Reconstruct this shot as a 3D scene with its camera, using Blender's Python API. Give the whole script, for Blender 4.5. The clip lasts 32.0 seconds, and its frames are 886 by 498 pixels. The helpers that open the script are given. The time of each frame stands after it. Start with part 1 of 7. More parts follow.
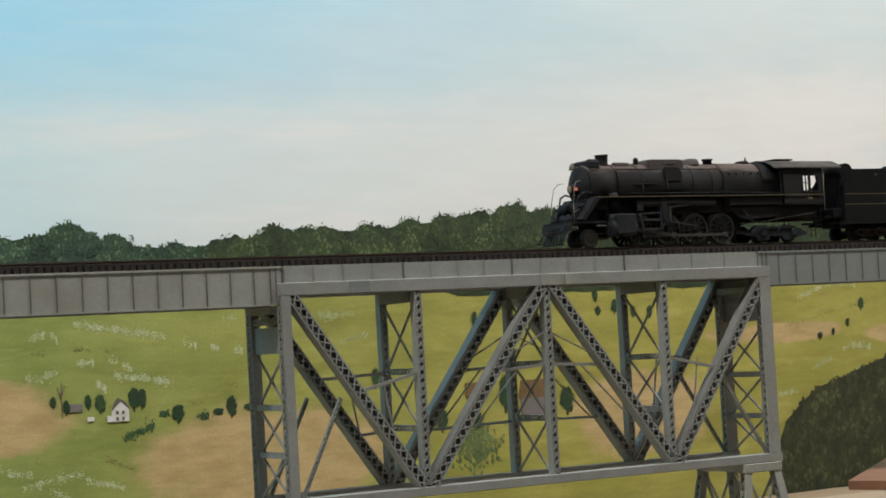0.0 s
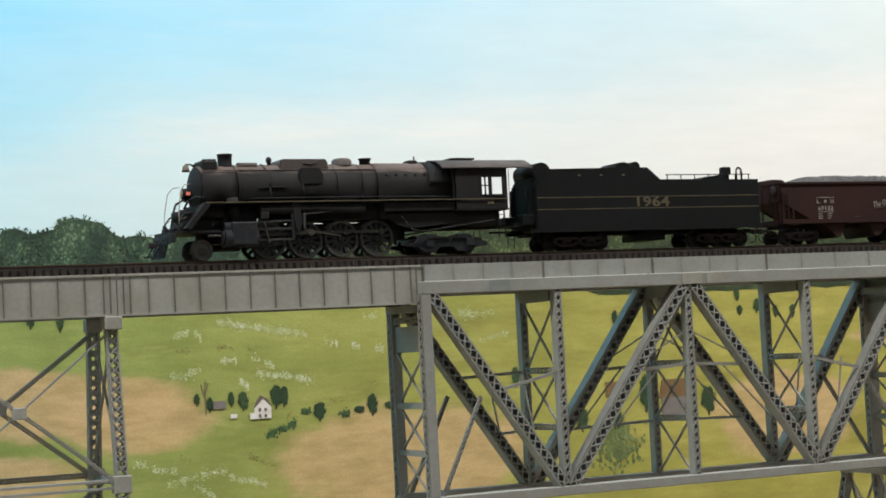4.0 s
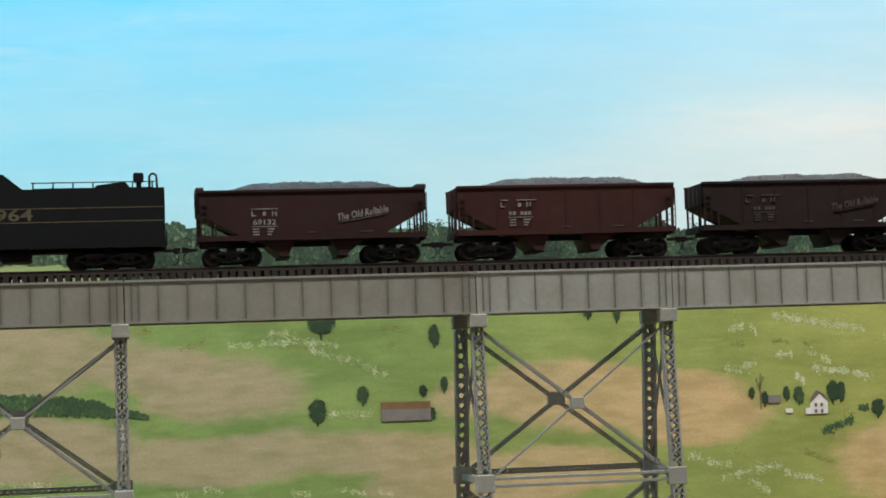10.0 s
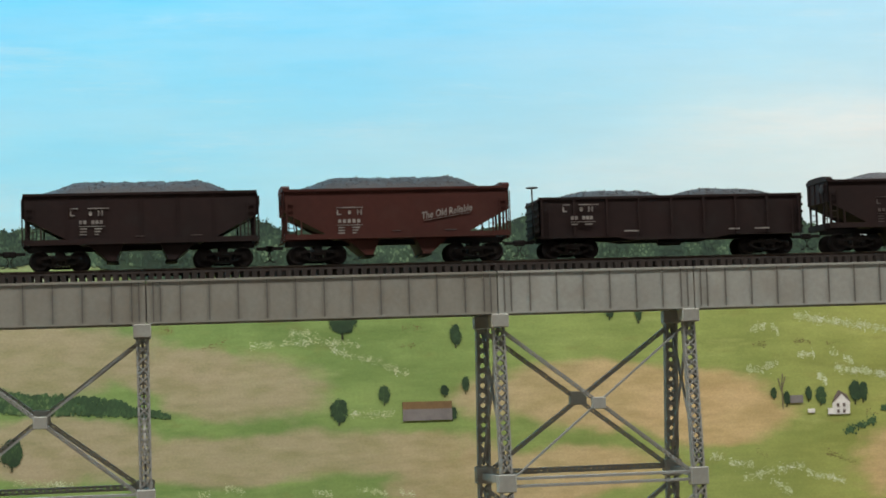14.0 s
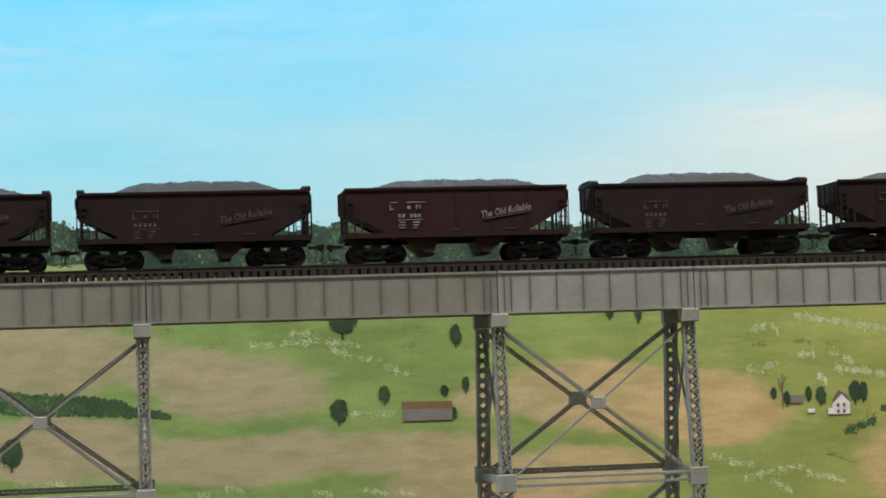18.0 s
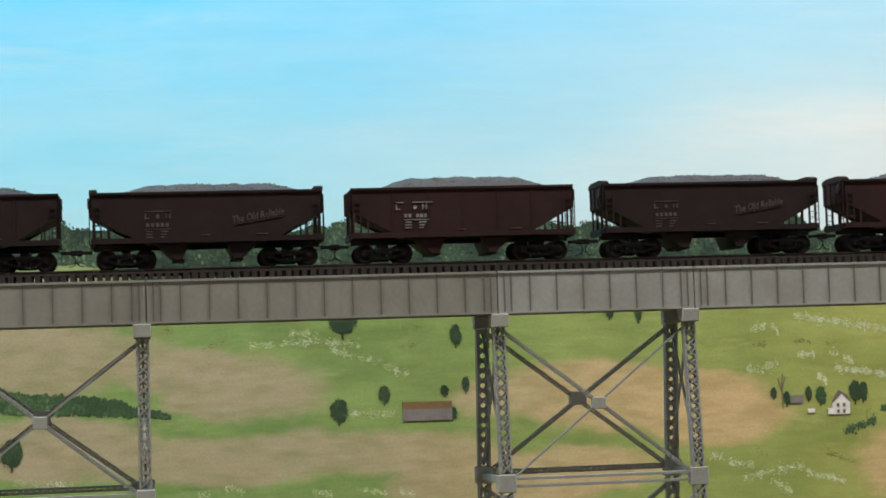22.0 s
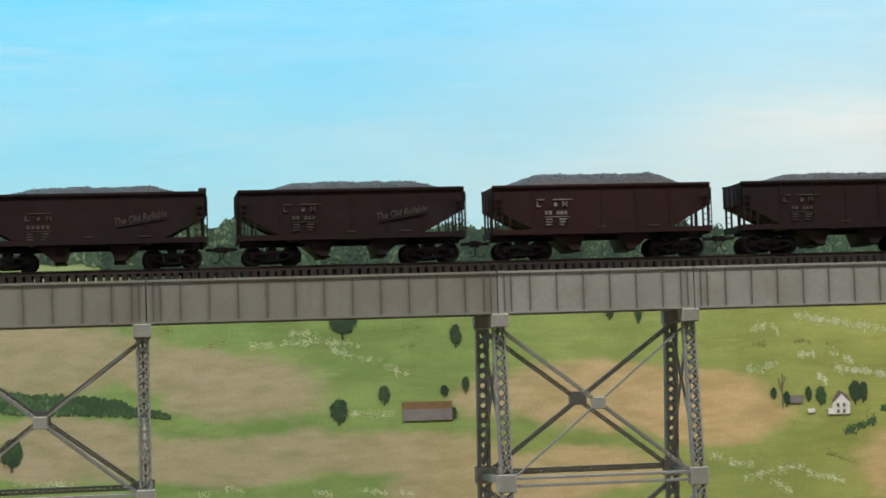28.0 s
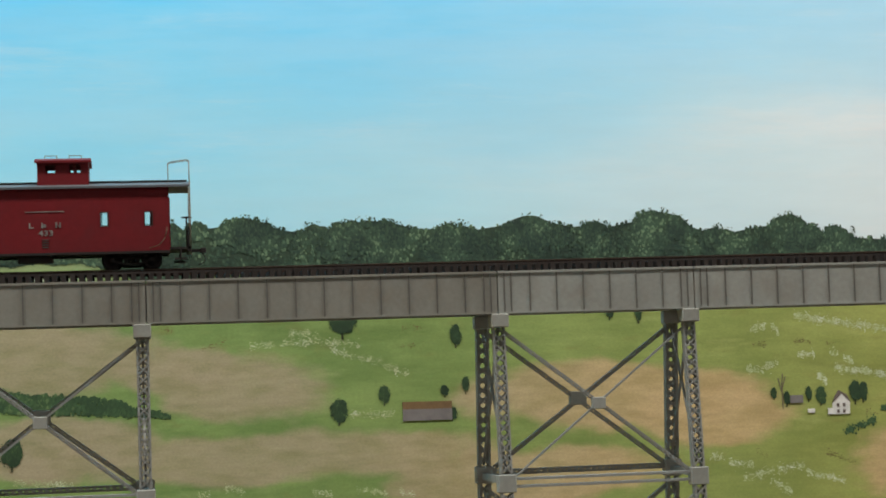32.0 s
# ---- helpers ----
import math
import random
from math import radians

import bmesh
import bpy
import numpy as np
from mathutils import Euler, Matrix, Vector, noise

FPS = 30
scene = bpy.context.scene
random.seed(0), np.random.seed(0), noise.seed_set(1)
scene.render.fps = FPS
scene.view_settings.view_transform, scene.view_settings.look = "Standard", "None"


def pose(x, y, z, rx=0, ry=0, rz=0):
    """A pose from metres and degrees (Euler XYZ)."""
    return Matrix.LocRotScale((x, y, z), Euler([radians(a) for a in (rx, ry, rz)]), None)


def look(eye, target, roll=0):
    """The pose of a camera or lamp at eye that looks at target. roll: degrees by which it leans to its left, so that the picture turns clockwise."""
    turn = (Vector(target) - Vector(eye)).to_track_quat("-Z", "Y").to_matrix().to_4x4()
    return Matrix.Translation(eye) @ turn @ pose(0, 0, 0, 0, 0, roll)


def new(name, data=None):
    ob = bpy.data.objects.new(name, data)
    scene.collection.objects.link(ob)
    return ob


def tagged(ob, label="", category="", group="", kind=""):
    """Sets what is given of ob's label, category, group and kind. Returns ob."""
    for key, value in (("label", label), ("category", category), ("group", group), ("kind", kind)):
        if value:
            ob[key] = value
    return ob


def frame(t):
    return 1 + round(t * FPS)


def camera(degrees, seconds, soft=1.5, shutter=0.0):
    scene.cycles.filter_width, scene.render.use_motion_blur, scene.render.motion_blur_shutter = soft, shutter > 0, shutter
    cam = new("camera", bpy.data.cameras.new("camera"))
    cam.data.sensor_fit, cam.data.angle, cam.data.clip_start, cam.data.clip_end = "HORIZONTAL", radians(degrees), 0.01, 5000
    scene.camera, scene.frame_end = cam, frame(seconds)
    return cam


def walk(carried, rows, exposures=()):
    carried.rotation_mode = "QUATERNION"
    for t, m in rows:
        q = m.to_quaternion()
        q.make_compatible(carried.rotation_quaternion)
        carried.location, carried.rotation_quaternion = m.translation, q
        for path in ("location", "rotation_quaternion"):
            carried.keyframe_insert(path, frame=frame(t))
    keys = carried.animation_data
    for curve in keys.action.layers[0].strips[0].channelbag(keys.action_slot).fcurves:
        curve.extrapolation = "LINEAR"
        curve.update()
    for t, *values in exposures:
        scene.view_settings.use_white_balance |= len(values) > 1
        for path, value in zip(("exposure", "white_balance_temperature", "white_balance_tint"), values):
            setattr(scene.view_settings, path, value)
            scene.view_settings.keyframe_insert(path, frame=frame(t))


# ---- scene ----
# ---------------------------------------------------------------- camera
# A model railway in 1:87. x runs along the track, y away from the camera, z = 0 is the top of the girders.
EYE = Vector((-0.0031, -0.9668, -0.0493))
YC = 0.0185          # centre line of the track
RAIL = 0.0060        # top of the rails
WALL = 0.42          # face of the painted backdrop
FLOOR = -1.35        # floor of the room
cam = camera(25.800, 32.0, soft=1.75)


def aim(yaw, pitch, roll):
    a, b = radians(yaw), radians(pitch)
    way = Vector((-math.sin(a) * math.cos(b), math.cos(a) * math.cos(b), math.sin(b)))
    return look(EYE, EYE + way, roll)


walk(cam, [(t, aim(*turn)) for t, *turn in (
    (0.0, -30.097, 2.885, -3.221), (1.5, -30.097, 2.885, -3.221), (2, -29.410, 2.914, -3.188),
    (2.5, -28.959, 2.930, -3.176), (4.5, -24.251, 3.141, -2.943), (5, -22.433, 3.210, -2.858),
    (5.5, -20.937, 3.269, -2.739), (6, -19.102, 3.331, -2.640), (6.5, -17.706, 3.368, -2.540),
    (7, -16.405, 3.406, -2.459), (7.5, -13.867, 3.479, -2.276), (8, -12.955, 3.492, -2.200),
    (8.5, -12.370, 3.516, -2.166), (9, -11.217, 3.539, -2.079), (9.5, -10.681, 3.544, -2.026),
    (10, -9.598, 3.563, -1.951), (10.5, -8.962, 3.579, -1.904), (32.0, -8.962, 3.579, -1.904))],
    exposures=[(0.0, -0.38), (1.0, -0.30), (2.0, -0.20), (5.0, 0.07), (7.0, 0.06), (9.0, -0.01), (13.0, -0.06), (28.0, -0.04), (30.4, -0.03), (31.0, -0.20), (32.0, -0.31)])

# ---------------------------------------------------------------- light of the layout room
world = bpy.data.worlds.new("room_world")
world.use_nodes = True
world.node_tree.nodes["Background"].inputs[0].default_value = (0.75, 0.85, 1.0, 1)
world.node_tree.nodes["Background"].inputs[1].default_value = 0.02
scene.world = world


def tube_light(name, x, y, z, length, width, watts, target, colour):
    lamp = bpy.data.lights.new(name, "AREA")
    lamp.shape, lamp.size, lamp.size_y, lamp.energy, lamp.color = "RECTANGLE", length, width, watts, colour
    ob = new(name, lamp)
    way = Vector(target) - Vector((x, y, z))
    ob.matrix_world = look((x, y, z), (x, y + way.y, z + way.z))
    return ob


# unseen lighting: a trough in front of the backdrop, a weak fill behind the camera
tube_light("trough_light", 0.4, -0.30, 0.95, 6.0, 0.12, 58, (0.4, 0.42, 0.05), (1.0, 0.97, 0.92))
tube_light("room_fill", 0.4, -1.60, 1.05, 5.0, 0.30, 7, (0.4, 0.0, 0.0), (1.0, 0.95, 0.88))

# ---------------------------------------------------------------- small helpers


def obj(name, bm, material, parent=None, label=""):
    """Links a bmesh as one mesh object."""
    me = bpy.data.meshes.new(name)
    bm.to_mesh(me)
    bm.free()
    ob = new(name, me)
    for m in (material if isinstance(material, (list, tuple)) else [material]):
        me.materials.append(m)
    if parent is not None:
        ob.parent = parent
    if label:
        ob["label"] = label
    return ob


def part(name, bm, material, parent, label=""):
    return obj(name, bm, material, parent, label)


def box(bm, x0, x1, y0, y1, z0, z1, bevel=0.0):
    v = [bm.verts.new(p) for p in ((x0, y0, z0), (x1, y0, z0), (x1, y1, z0), (x0, y1, z0),
                                   (x0, y0, z1), (x1, y0, z1), (x1, y1, z1), (x0, y1, z1))]
    faces = [bm.faces.new([v[i] for i in q]) for q in
             ((3, 2, 1, 0), (4, 5, 6, 7), (0, 1, 5, 4), (1, 2, 6, 5), (2, 3, 7, 6), (3, 0, 4, 7))]
    if bevel > 0:
        edges = list({e for f in faces for e in f.edges})
        bmesh.ops.bevel(bm, geom=edges, offset=bevel, segments=1, affect="EDGES")
    return bm


def bar(bm, p, q, w, d, up=(0, 0, 1)):
    """A square bar from p to q, w wide across 'up' and d along it."""
    p, q = Vector(p), Vector(q)
    a = (q - p).normalized()
    s = a.cross(Vector(up))
    if s.length < 1e-6:
        s = a.cross(Vector((1, 0, 0)))
    s.normalize()
    u = s.cross(a).normalized()
    ring = [(-1, -1), (1, -1), (1, 1), (-1, 1)]
    v = [bm.verts.new(o + s * i * w / 2 + u * j * d / 2) for o in (p, q) for i, j in ring]
    for f in ((0, 1, 2, 3), (7, 6, 5, 4), (0, 4, 5, 1), (1, 5, 6, 2), (2, 6, 7, 3), (3, 7, 4, 0)):
        bm.faces.new([v[i] for i in f])
    return bm


def rod(bm, p, q, r, n=8, r2=None, caps=True):
    """A round rod or cone from p to q."""
    p, q = Vector(p), Vector(q)
    a = (q - p).normalized()
    s = a.cross(Vector((0, 0, 1)))
    if s.length < 1e-6:
        s = Vector((1, 0, 0))
    s.normalize()
    u = s.cross(a)
    r2 = r if r2 is None else r2
    rings = []
    for o, k in ((p, r), (q, r2)):
        rings.append([bm.verts.new(o + (s * math.cos(2 * math.pi * i / n) + u * math.sin(2 * math.pi * i / n)) * k)
                      for i in range(n)])
    for i in range(n):
        f = bm.faces.new((rings[0][i], rings[0][(i + 1) % n], rings[1][(i + 1) % n], rings[1][i]))
        f.smooth = True
    if caps:
        bm.faces.new(rings[0][::-1])
        bm.faces.new(rings[1])
    return bm


def pipe(bm, pts, r, n=6):
    for p, q in zip(pts, pts[1:]):
        rod(bm, p, q, r, n)
    return bm


def prism(bm, outline, y0, y1):
    """An outline in x, z drawn out from y0 to y1."""
    a = [bm.verts.new((x, y0, z)) for x, z in outline]
    b = [bm.verts.new((x, y1, z)) for x, z in outline]
    n = len(outline)
    bm.faces.new(a)
    bm.faces.new(b[::-1])
    for i in range(n):
        bm.faces.new((a[i], b[i], b[(i + 1) % n], a[(i + 1) % n]))
    bmesh.ops.recalc_face_normals(bm, faces=bm.faces)
    return bm


def prism_x(bm, outline, x0, x1, smooth=False):
    """An outline in y, z drawn out along x."""
    a = [bm.verts.new((x0, y, z)) for y, z in outline]
    b = [bm.verts.new((x1, y, z)) for y, z in outline]
    n = len(outline)
    bm.faces.new(a)
    bm.faces.new(b[::-1])
    for i in range(n):
        f = bm.faces.new((a[i], b[i], b[(i + 1) % n], a[(i + 1) % n]))
        f.smooth = smooth
    bmesh.ops.recalc_face_normals(bm, faces=bm.faces)
    return bm


def lathe(bm, cx, cy, cz, profile, axis="z", n=20):
    """Turns a profile of (radius, height) about an axis through the centre."""
    rings = []
    for r, h in profile:
        ring = []
        for i in range(n):
            c, s = math.cos(2 * math.pi * i / n) * r, math.sin(2 * math.pi * i / n) * r
            p = {"z": (cx + c, cy + s, cz + h), "x": (cx + h, cy + c, cz + s), "y": (cx + c, cy + h, cz + s)}[axis]
            ring.append(bm.verts.new(p))
        rings.append(ring)
    for a, b in zip(rings, rings[1:]):
        for i in range(n):
            f = bm.faces.new((a[i], a[(i + 1) % n], b[(i + 1) % n], b[i]))
            f.smooth = True
    bm.faces.new(rings[0][::-1])
    bm.faces.new(rings[-1])
    bmesh.ops.recalc_face_normals(bm, faces=bm.faces)
    return bm


def wall_with_holes(xs, zs, holes, y0, y1, flip=False):
    """A plate over the grid xs by zs with the cells in 'holes' left open; one connected mesh. flip: the plate runs along y at x = y0..y1."""
    bm = bmesh.new()
    verts = {}

    def vert(i, j, k):
        if (i, j, k) not in verts:
            p = (xs[i], (y0, y1)[k], zs[j])
            verts[(i, j, k)] = bm.verts.new((p[1], p[0], p[2]) if flip else p)
        return verts[(i, j, k)]

    solid = {(i, j) for i in range(len(xs) - 1) for j in range(len(zs) - 1)} - set(holes)
    for i, j in solid:
        for k in (0, 1):
            bm.faces.new([vert(i + a, j + b, k) for a, b in ((0, 0), (1, 0), (1, 1), (0, 1))])
        for di, dj, e in ((-1, 0, ((0, 0), (0, 1))), (1, 0, ((1, 0), (1, 1))), (0, -1, ((0, 0), (1, 0))), (0, 1, ((0, 1), (1, 1)))):
            if (i + di, j + dj) not in solid:
                (a, b), (c, d) = e
                bm.faces.new((vert(i + a, j + b, 0), vert(i + c, j + d, 0), vert(i + c, j + d, 1), vert(i + a, j + b, 1)))
    bmesh.ops.recalc_face_normals(bm, faces=bm.faces)
    return bm


def thing(name, m, label, category, group="", kind=""):
    ob = new(name)
    ob.matrix_basis = m
    ob.empty_display_size = 0.01
    return tagged(ob, label, category, group, kind)

# ---------------------------------------------------------------- materials


def nodes_of(name):
    m = bpy.data.materials.new(name)
    m.use_nodes = True
    return m, m.node_tree.nodes, m.node_tree.links, m.node_tree.nodes["Principled BSDF"]


def noise_node(nt, ln, scale, detail=4, coord=None, stretch=(1, 1, 1), rough=0.55):
    if coord is None:
        coord = nt.new("ShaderNodeTexCoord").outputs["Object"]
    mp = nt.new("ShaderNodeMapping")
    mp.inputs["Scale"].default_value = stretch
    ln.new(coord, mp.inputs["Vector"])
    nz = nt.new("ShaderNodeTexNoise")
    nz.inputs["Scale"].default_value, nz.inputs["Detail"].default_value = scale, detail
    nz.inputs["Roughness"].default_value = rough
    ln.new(mp.outputs[0], nz.inputs["Vector"])
    return nz.outputs["Fac"]


def mathn(nt, ln, op, a, b=None, c=None, clamp=False):
    n = nt.new("ShaderNodeMath")
    n.operation, n.use_clamp = op, clamp
    for i, v in enumerate((a, b, c)):
        if v is None:
            continue
        if isinstance(v, (int, float)):
            n.inputs[i].default_value = v
        else:
            ln.new(v, n.inputs[i])
    return n.outputs[0]


def step_node(nt, ln, v, lo, hi):
    n = nt.new("ShaderNodeMapRange")
    n.interpolation_type = "SMOOTHSTEP"
    n.inputs["From Min"].default_value, n.inputs["From Max"].default_value = lo, hi
    ln.new(v, n.inputs["Value"])
    return n.outputs[0]


def mixc(nt, ln, fac, a, b, blend="MIX"):
    n = nt.new("ShaderNodeMix")
    n.data_type, n.blend_type = "RGBA", blend
    if isinstance(fac, (int, float)):
        n.inputs[0].default_value = fac
    else:
        ln.new(fac, n.inputs[0])
    for i, v in ((6, a), (7, b)):
        if isinstance(v, tuple):
            n.inputs[i].default_value = (*v, 1)
        else:
            ln.new(v, n.inputs[i])
    return n.outputs[2]


def paint(name, base, second=None, rough=0.6, metal=0.0, grain=400, stain=35, amount=0.5, bump=0.15, island=0.0,
          dust=None, stretch=(1, 1, 1), spec=0.5):
    """Paint or raw stuff with fine grain, larger stains, and dust of its own."""
    m, nt, ln, bs = nodes_of(name)
    second = second or tuple(c * 0.6 for c in base)
    big = noise_node(nt, ln, stain, 5, stretch=stretch)
    fine = noise_node(nt, ln, grain, 3)
    fac = mathn(nt, ln, "MULTIPLY", step_node(nt, ln, big, 0.35, 0.7), amount)
    col = mixc(nt, ln, fac, base, second)
    g = mathn(nt, ln, "MULTIPLY_ADD", fine, 0.35, 0.82)
    col = mixc(nt, ln, 1.0, col, g, "MULTIPLY")
    if dust:
        d = step_node(nt, ln, noise_node(nt, ln, stain * 2.3, 6), 0.48, 0.75)
        col = mixc(nt, ln, mathn(nt, ln, "MULTIPLY", d, dust[3]), col, dust[:3])
    if island > 0:
        geo = nt.new("ShaderNodeNewGeometry")
        info = nt.new("ShaderNodeObjectInfo")
        r = mathn(nt, ln, "FRACT", mathn(nt, ln, "ADD", geo.outputs["Random Per Island"], info.outputs["Random"]))
        col = mixc(nt, ln, 1.0, col, mathn(nt, ln, "MULTIPLY_ADD", r, island, 1 - island / 2), "MULTIPLY")
    ln.new(col, bs.inputs["Base Color"])
    bs.inputs["Metallic"].default_value = metal
    bs.inputs["Specular IOR Level"].default_value = spec
    ln.new(mathn(nt, ln, "MULTIPLY_ADD", big, 0.25, rough - 0.12, clamp=True), bs.inputs["Roughness"])
    if bump > 0:
        b = nt.new("ShaderNodeBump")
        b.inputs["Strength"].default_value, b.inputs["Distance"].default_value = bump, 0.0004
        ln.new(fine, b.inputs["Height"])
        ln.new(b.outputs[0], bs.inputs["Normal"])
    return m


STEEL = paint("bridge_grey_paint", (0.368, 0.368, 0.332), (0.294, 0.290, 0.258), 0.62, amount=0.7, dust=(0.24, 0.20, 0.15, 0.35), stain=22)
STEEL_D = paint("bridge_lacing_paint", (0.285, 0.285, 0.265), (0.22, 0.215, 0.195), 0.65, amount=0.6)
STEEL_W = paint("bridge_warm_grey_paint", (0.278, 0.266, 0.228), (0.222, 0.210, 0.178), 0.64, amount=0.7, dust=(0.21, 0.17, 0.125, 0.4), stain=22)
STEEL_B = paint("bridge_blue_grey_paint", (0.245, 0.268, 0.260), (0.200, 0.214, 0.206), 0.62, amount=0.7, stain=22)
STEEL_T = paint("truss_grey_paint", (0.322, 0.330, 0.312), (0.255, 0.262, 0.246), 0.62, amount=0.7, dust=(0.22, 0.19, 0.15, 0.3), stain=22)
# truss grey darkened in colour to hold back the light from above
STEEL_S = paint("shaded_web_paint", (0.205, 0.203, 0.188), (0.150, 0.147, 0.134), 0.68, amount=0.8, dust=(0.15, 0.13, 0.105, 0.45), stain=40)
# bluish light on the rear members is put into this paler colour
STEEL_P = paint("bridge_blue_lit_paint", (0.262, 0.300, 0.298), (0.205, 0.236, 0.236), 0.6, amount=0.6, stain=22)
# grime and the stiffeners' shadow lines share this one dark colour
EDGE = paint("grimy_shaded_paint", (0.150, 0.140, 0.122), (0.10, 0.094, 0.083), 0.7, amount=0.6)
TIE = paint("weathered_tie_wood", (0.030, 0.021, 0.017), (0.016, 0.012, 0.010), 0.85, island=0.5, bump=0.4)
RAILM = paint("rusty_rail", (0.07, 0.038, 0.028), (0.05, 0.03, 0.024), 0.55, metal=0.5)
RAILTOP = paint("worn_rail_head", (0.16, 0.115, 0.09), None, 0.45, metal=0.8)
LOCO = paint("loco_black", (0.0165, 0.0162, 0.0172), (0.0112, 0.0110, 0.0120), 0.68, amount=0.6, dust=(0.026, 0.022, 0.021, 0.5), spec=0.2, stain=70)
LOCO_F = paint("loco_slate_front", (0.021, 0.024, 0.029), (0.012, 0.013, 0.016), 0.66, amount=0.6, dust=(0.040, 0.039, 0.039, 0.5), spec=0.2, stain=120)
LOCO_TOP = paint("loco_sooty_brown", (0.070, 0.054, 0.049), (0.036, 0.029, 0.028), 0.66, dust=(0.105, 0.082, 0.074, 0.4), stain=80)
TENDER = paint("tender_black", (0.0088, 0.0098, 0.0108), (0.0066, 0.0073, 0.0080), 0.68, amount=0.6, dust=(0.0118, 0.0118, 0.0118, 0.4), spec=0.12, stain=30)
GEAR = paint("weathered_gear_steel", (0.040, 0.042, 0.042), (0.020, 0.021, 0.022), 0.55, metal=0.2, dust=(0.085, 0.078, 0.068, 0.5))
LEADW = paint("pale_lead_wheel_steel", (0.135, 0.125, 0.112), (0.075, 0.070, 0.064), 0.55, metal=0.2)
RODS = paint("dusty_rod_steel", (0.082, 0.078, 0.069), (0.042, 0.040, 0.036), 0.5, metal=0.3)
GOLD = paint("dull_gold_lettering", (0.118, 0.094, 0.046), (0.070, 0.058, 0.034), 0.7, stain=140, amount=0.8)
HOP = [paint("hopper_brown", (0.030, 0.0092, 0.0080), (0.019, 0.0076, 0.0070), 0.72, spec=0.25, amount=0.7, dust=(0.028, 0.018, 0.016, 0.5)),
       paint("hopper_red_oxide", (0.046, 0.0122, 0.0102), (0.031, 0.0098, 0.0086), 0.72, spec=0.25, amount=0.7, dust=(0.05, 0.028, 0.024, 0.4)),
       paint("hopper_dark_brown", (0.0195, 0.0082, 0.0073), (0.0125, 0.0068, 0.0064), 0.74, spec=0.25, amount=0.7, dust=(0.022, 0.016, 0.015, 0.5)),
       paint("hopper_orange_brown", (0.061, 0.0160, 0.0112), (0.042, 0.0128, 0.0098), 0.72, spec=0.25, amount=0.6, dust=(0.07, 0.03, 0.022, 0.4))]
TRUCK = paint("grimy_truck_black", (0.0330, 0.0272, 0.0262), (0.0190, 0.0164, 0.0160), 0.78, dust=(0.048, 0.030, 0.025, 0.45), spec=0.25)
COAL = paint("coal_load", (0.056, 0.049, 0.050), (0.028, 0.026, 0.028), 0.6, grain=900, island=0.5, bump=0.6)
COAL_D = paint("dark_coal_load", (0.035, 0.030, 0.030), (0.02, 0.018, 0.02), 0.55, grain=900, island=0.5, bump=0.6)
LETTER = paint("faded_white_lettering", (0.30, 0.275, 0.25), (0.13, 0.105, 0.095), 0.7, stain=260, amount=0.9)
LETTER_F = paint("worn_white_lettering", (0.088, 0.066, 0.060), (0.036, 0.025, 0.023), 0.7, stain=260, amount=0.9)
CABRED = paint("caboose_red", (0.176, 0.0088, 0.0125), (0.132, 0.0080, 0.0108), 0.58, amount=0.6, dust=(0.105, 0.020, 0.022, 0.25), spec=0.3)
CABROOF = paint("caboose_roof_grey", (0.105, 0.110, 0.122), (0.15, 0.155, 0.165), 0.6)
ROOFWALK = paint("dark_roof_walk", (0.030, 0.031, 0.036), (0.018, 0.018, 0.021), 0.7)
RAILING = paint("yellowed_railing", (0.21, 0.175, 0.13), None, 0.55)
WINDARK = paint("dark_window_trim", (0.046, 0.026, 0.022), None, 0.6)
ROOMW = paint("room_wall_paint", (0.55, 0.54, 0.50), (0.5, 0.49, 0.46), 0.8, grain=60, stain=2)
CARPET = paint("room_floor_carpet", (0.16, 0.15, 0.14), (0.12, 0.115, 0.11), 0.9, grain=300, stain=4)
FASCIA = paint("dark_green_fascia", (0.03, 0.06, 0.04), None, 0.6, stain=6)


def brown_topped_jacket():
    """Black jacket with blotchy stains, blended to a lighter brown towards its top."""
    m, nt, ln, bs = nodes_of("brown_topped_boiler_jacket")
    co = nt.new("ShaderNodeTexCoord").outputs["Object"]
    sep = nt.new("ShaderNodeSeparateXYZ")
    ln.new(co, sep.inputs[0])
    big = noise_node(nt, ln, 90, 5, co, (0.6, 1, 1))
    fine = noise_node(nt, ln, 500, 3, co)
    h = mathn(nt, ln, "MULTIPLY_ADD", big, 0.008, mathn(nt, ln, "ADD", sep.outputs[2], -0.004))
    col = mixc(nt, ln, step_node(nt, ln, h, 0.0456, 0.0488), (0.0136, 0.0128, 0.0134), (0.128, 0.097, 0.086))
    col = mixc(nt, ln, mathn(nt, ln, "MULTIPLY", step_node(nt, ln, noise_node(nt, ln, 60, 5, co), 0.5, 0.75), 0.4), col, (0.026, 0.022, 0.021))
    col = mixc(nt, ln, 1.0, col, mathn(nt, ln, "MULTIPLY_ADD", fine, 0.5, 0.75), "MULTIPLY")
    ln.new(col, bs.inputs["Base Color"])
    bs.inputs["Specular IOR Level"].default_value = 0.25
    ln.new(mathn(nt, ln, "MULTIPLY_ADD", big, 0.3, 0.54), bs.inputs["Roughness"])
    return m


BOILER = brown_topped_jacket()

# ---------------------------------------------------------------- room and benchwork
def slab(name, x0, x1, y0, y1, z0, z1, material, label, category):
    return tagged(obj(name, box(bmesh.new(), x0, x1, y0, y1, z0, z1), material), label, category, kind="structure")


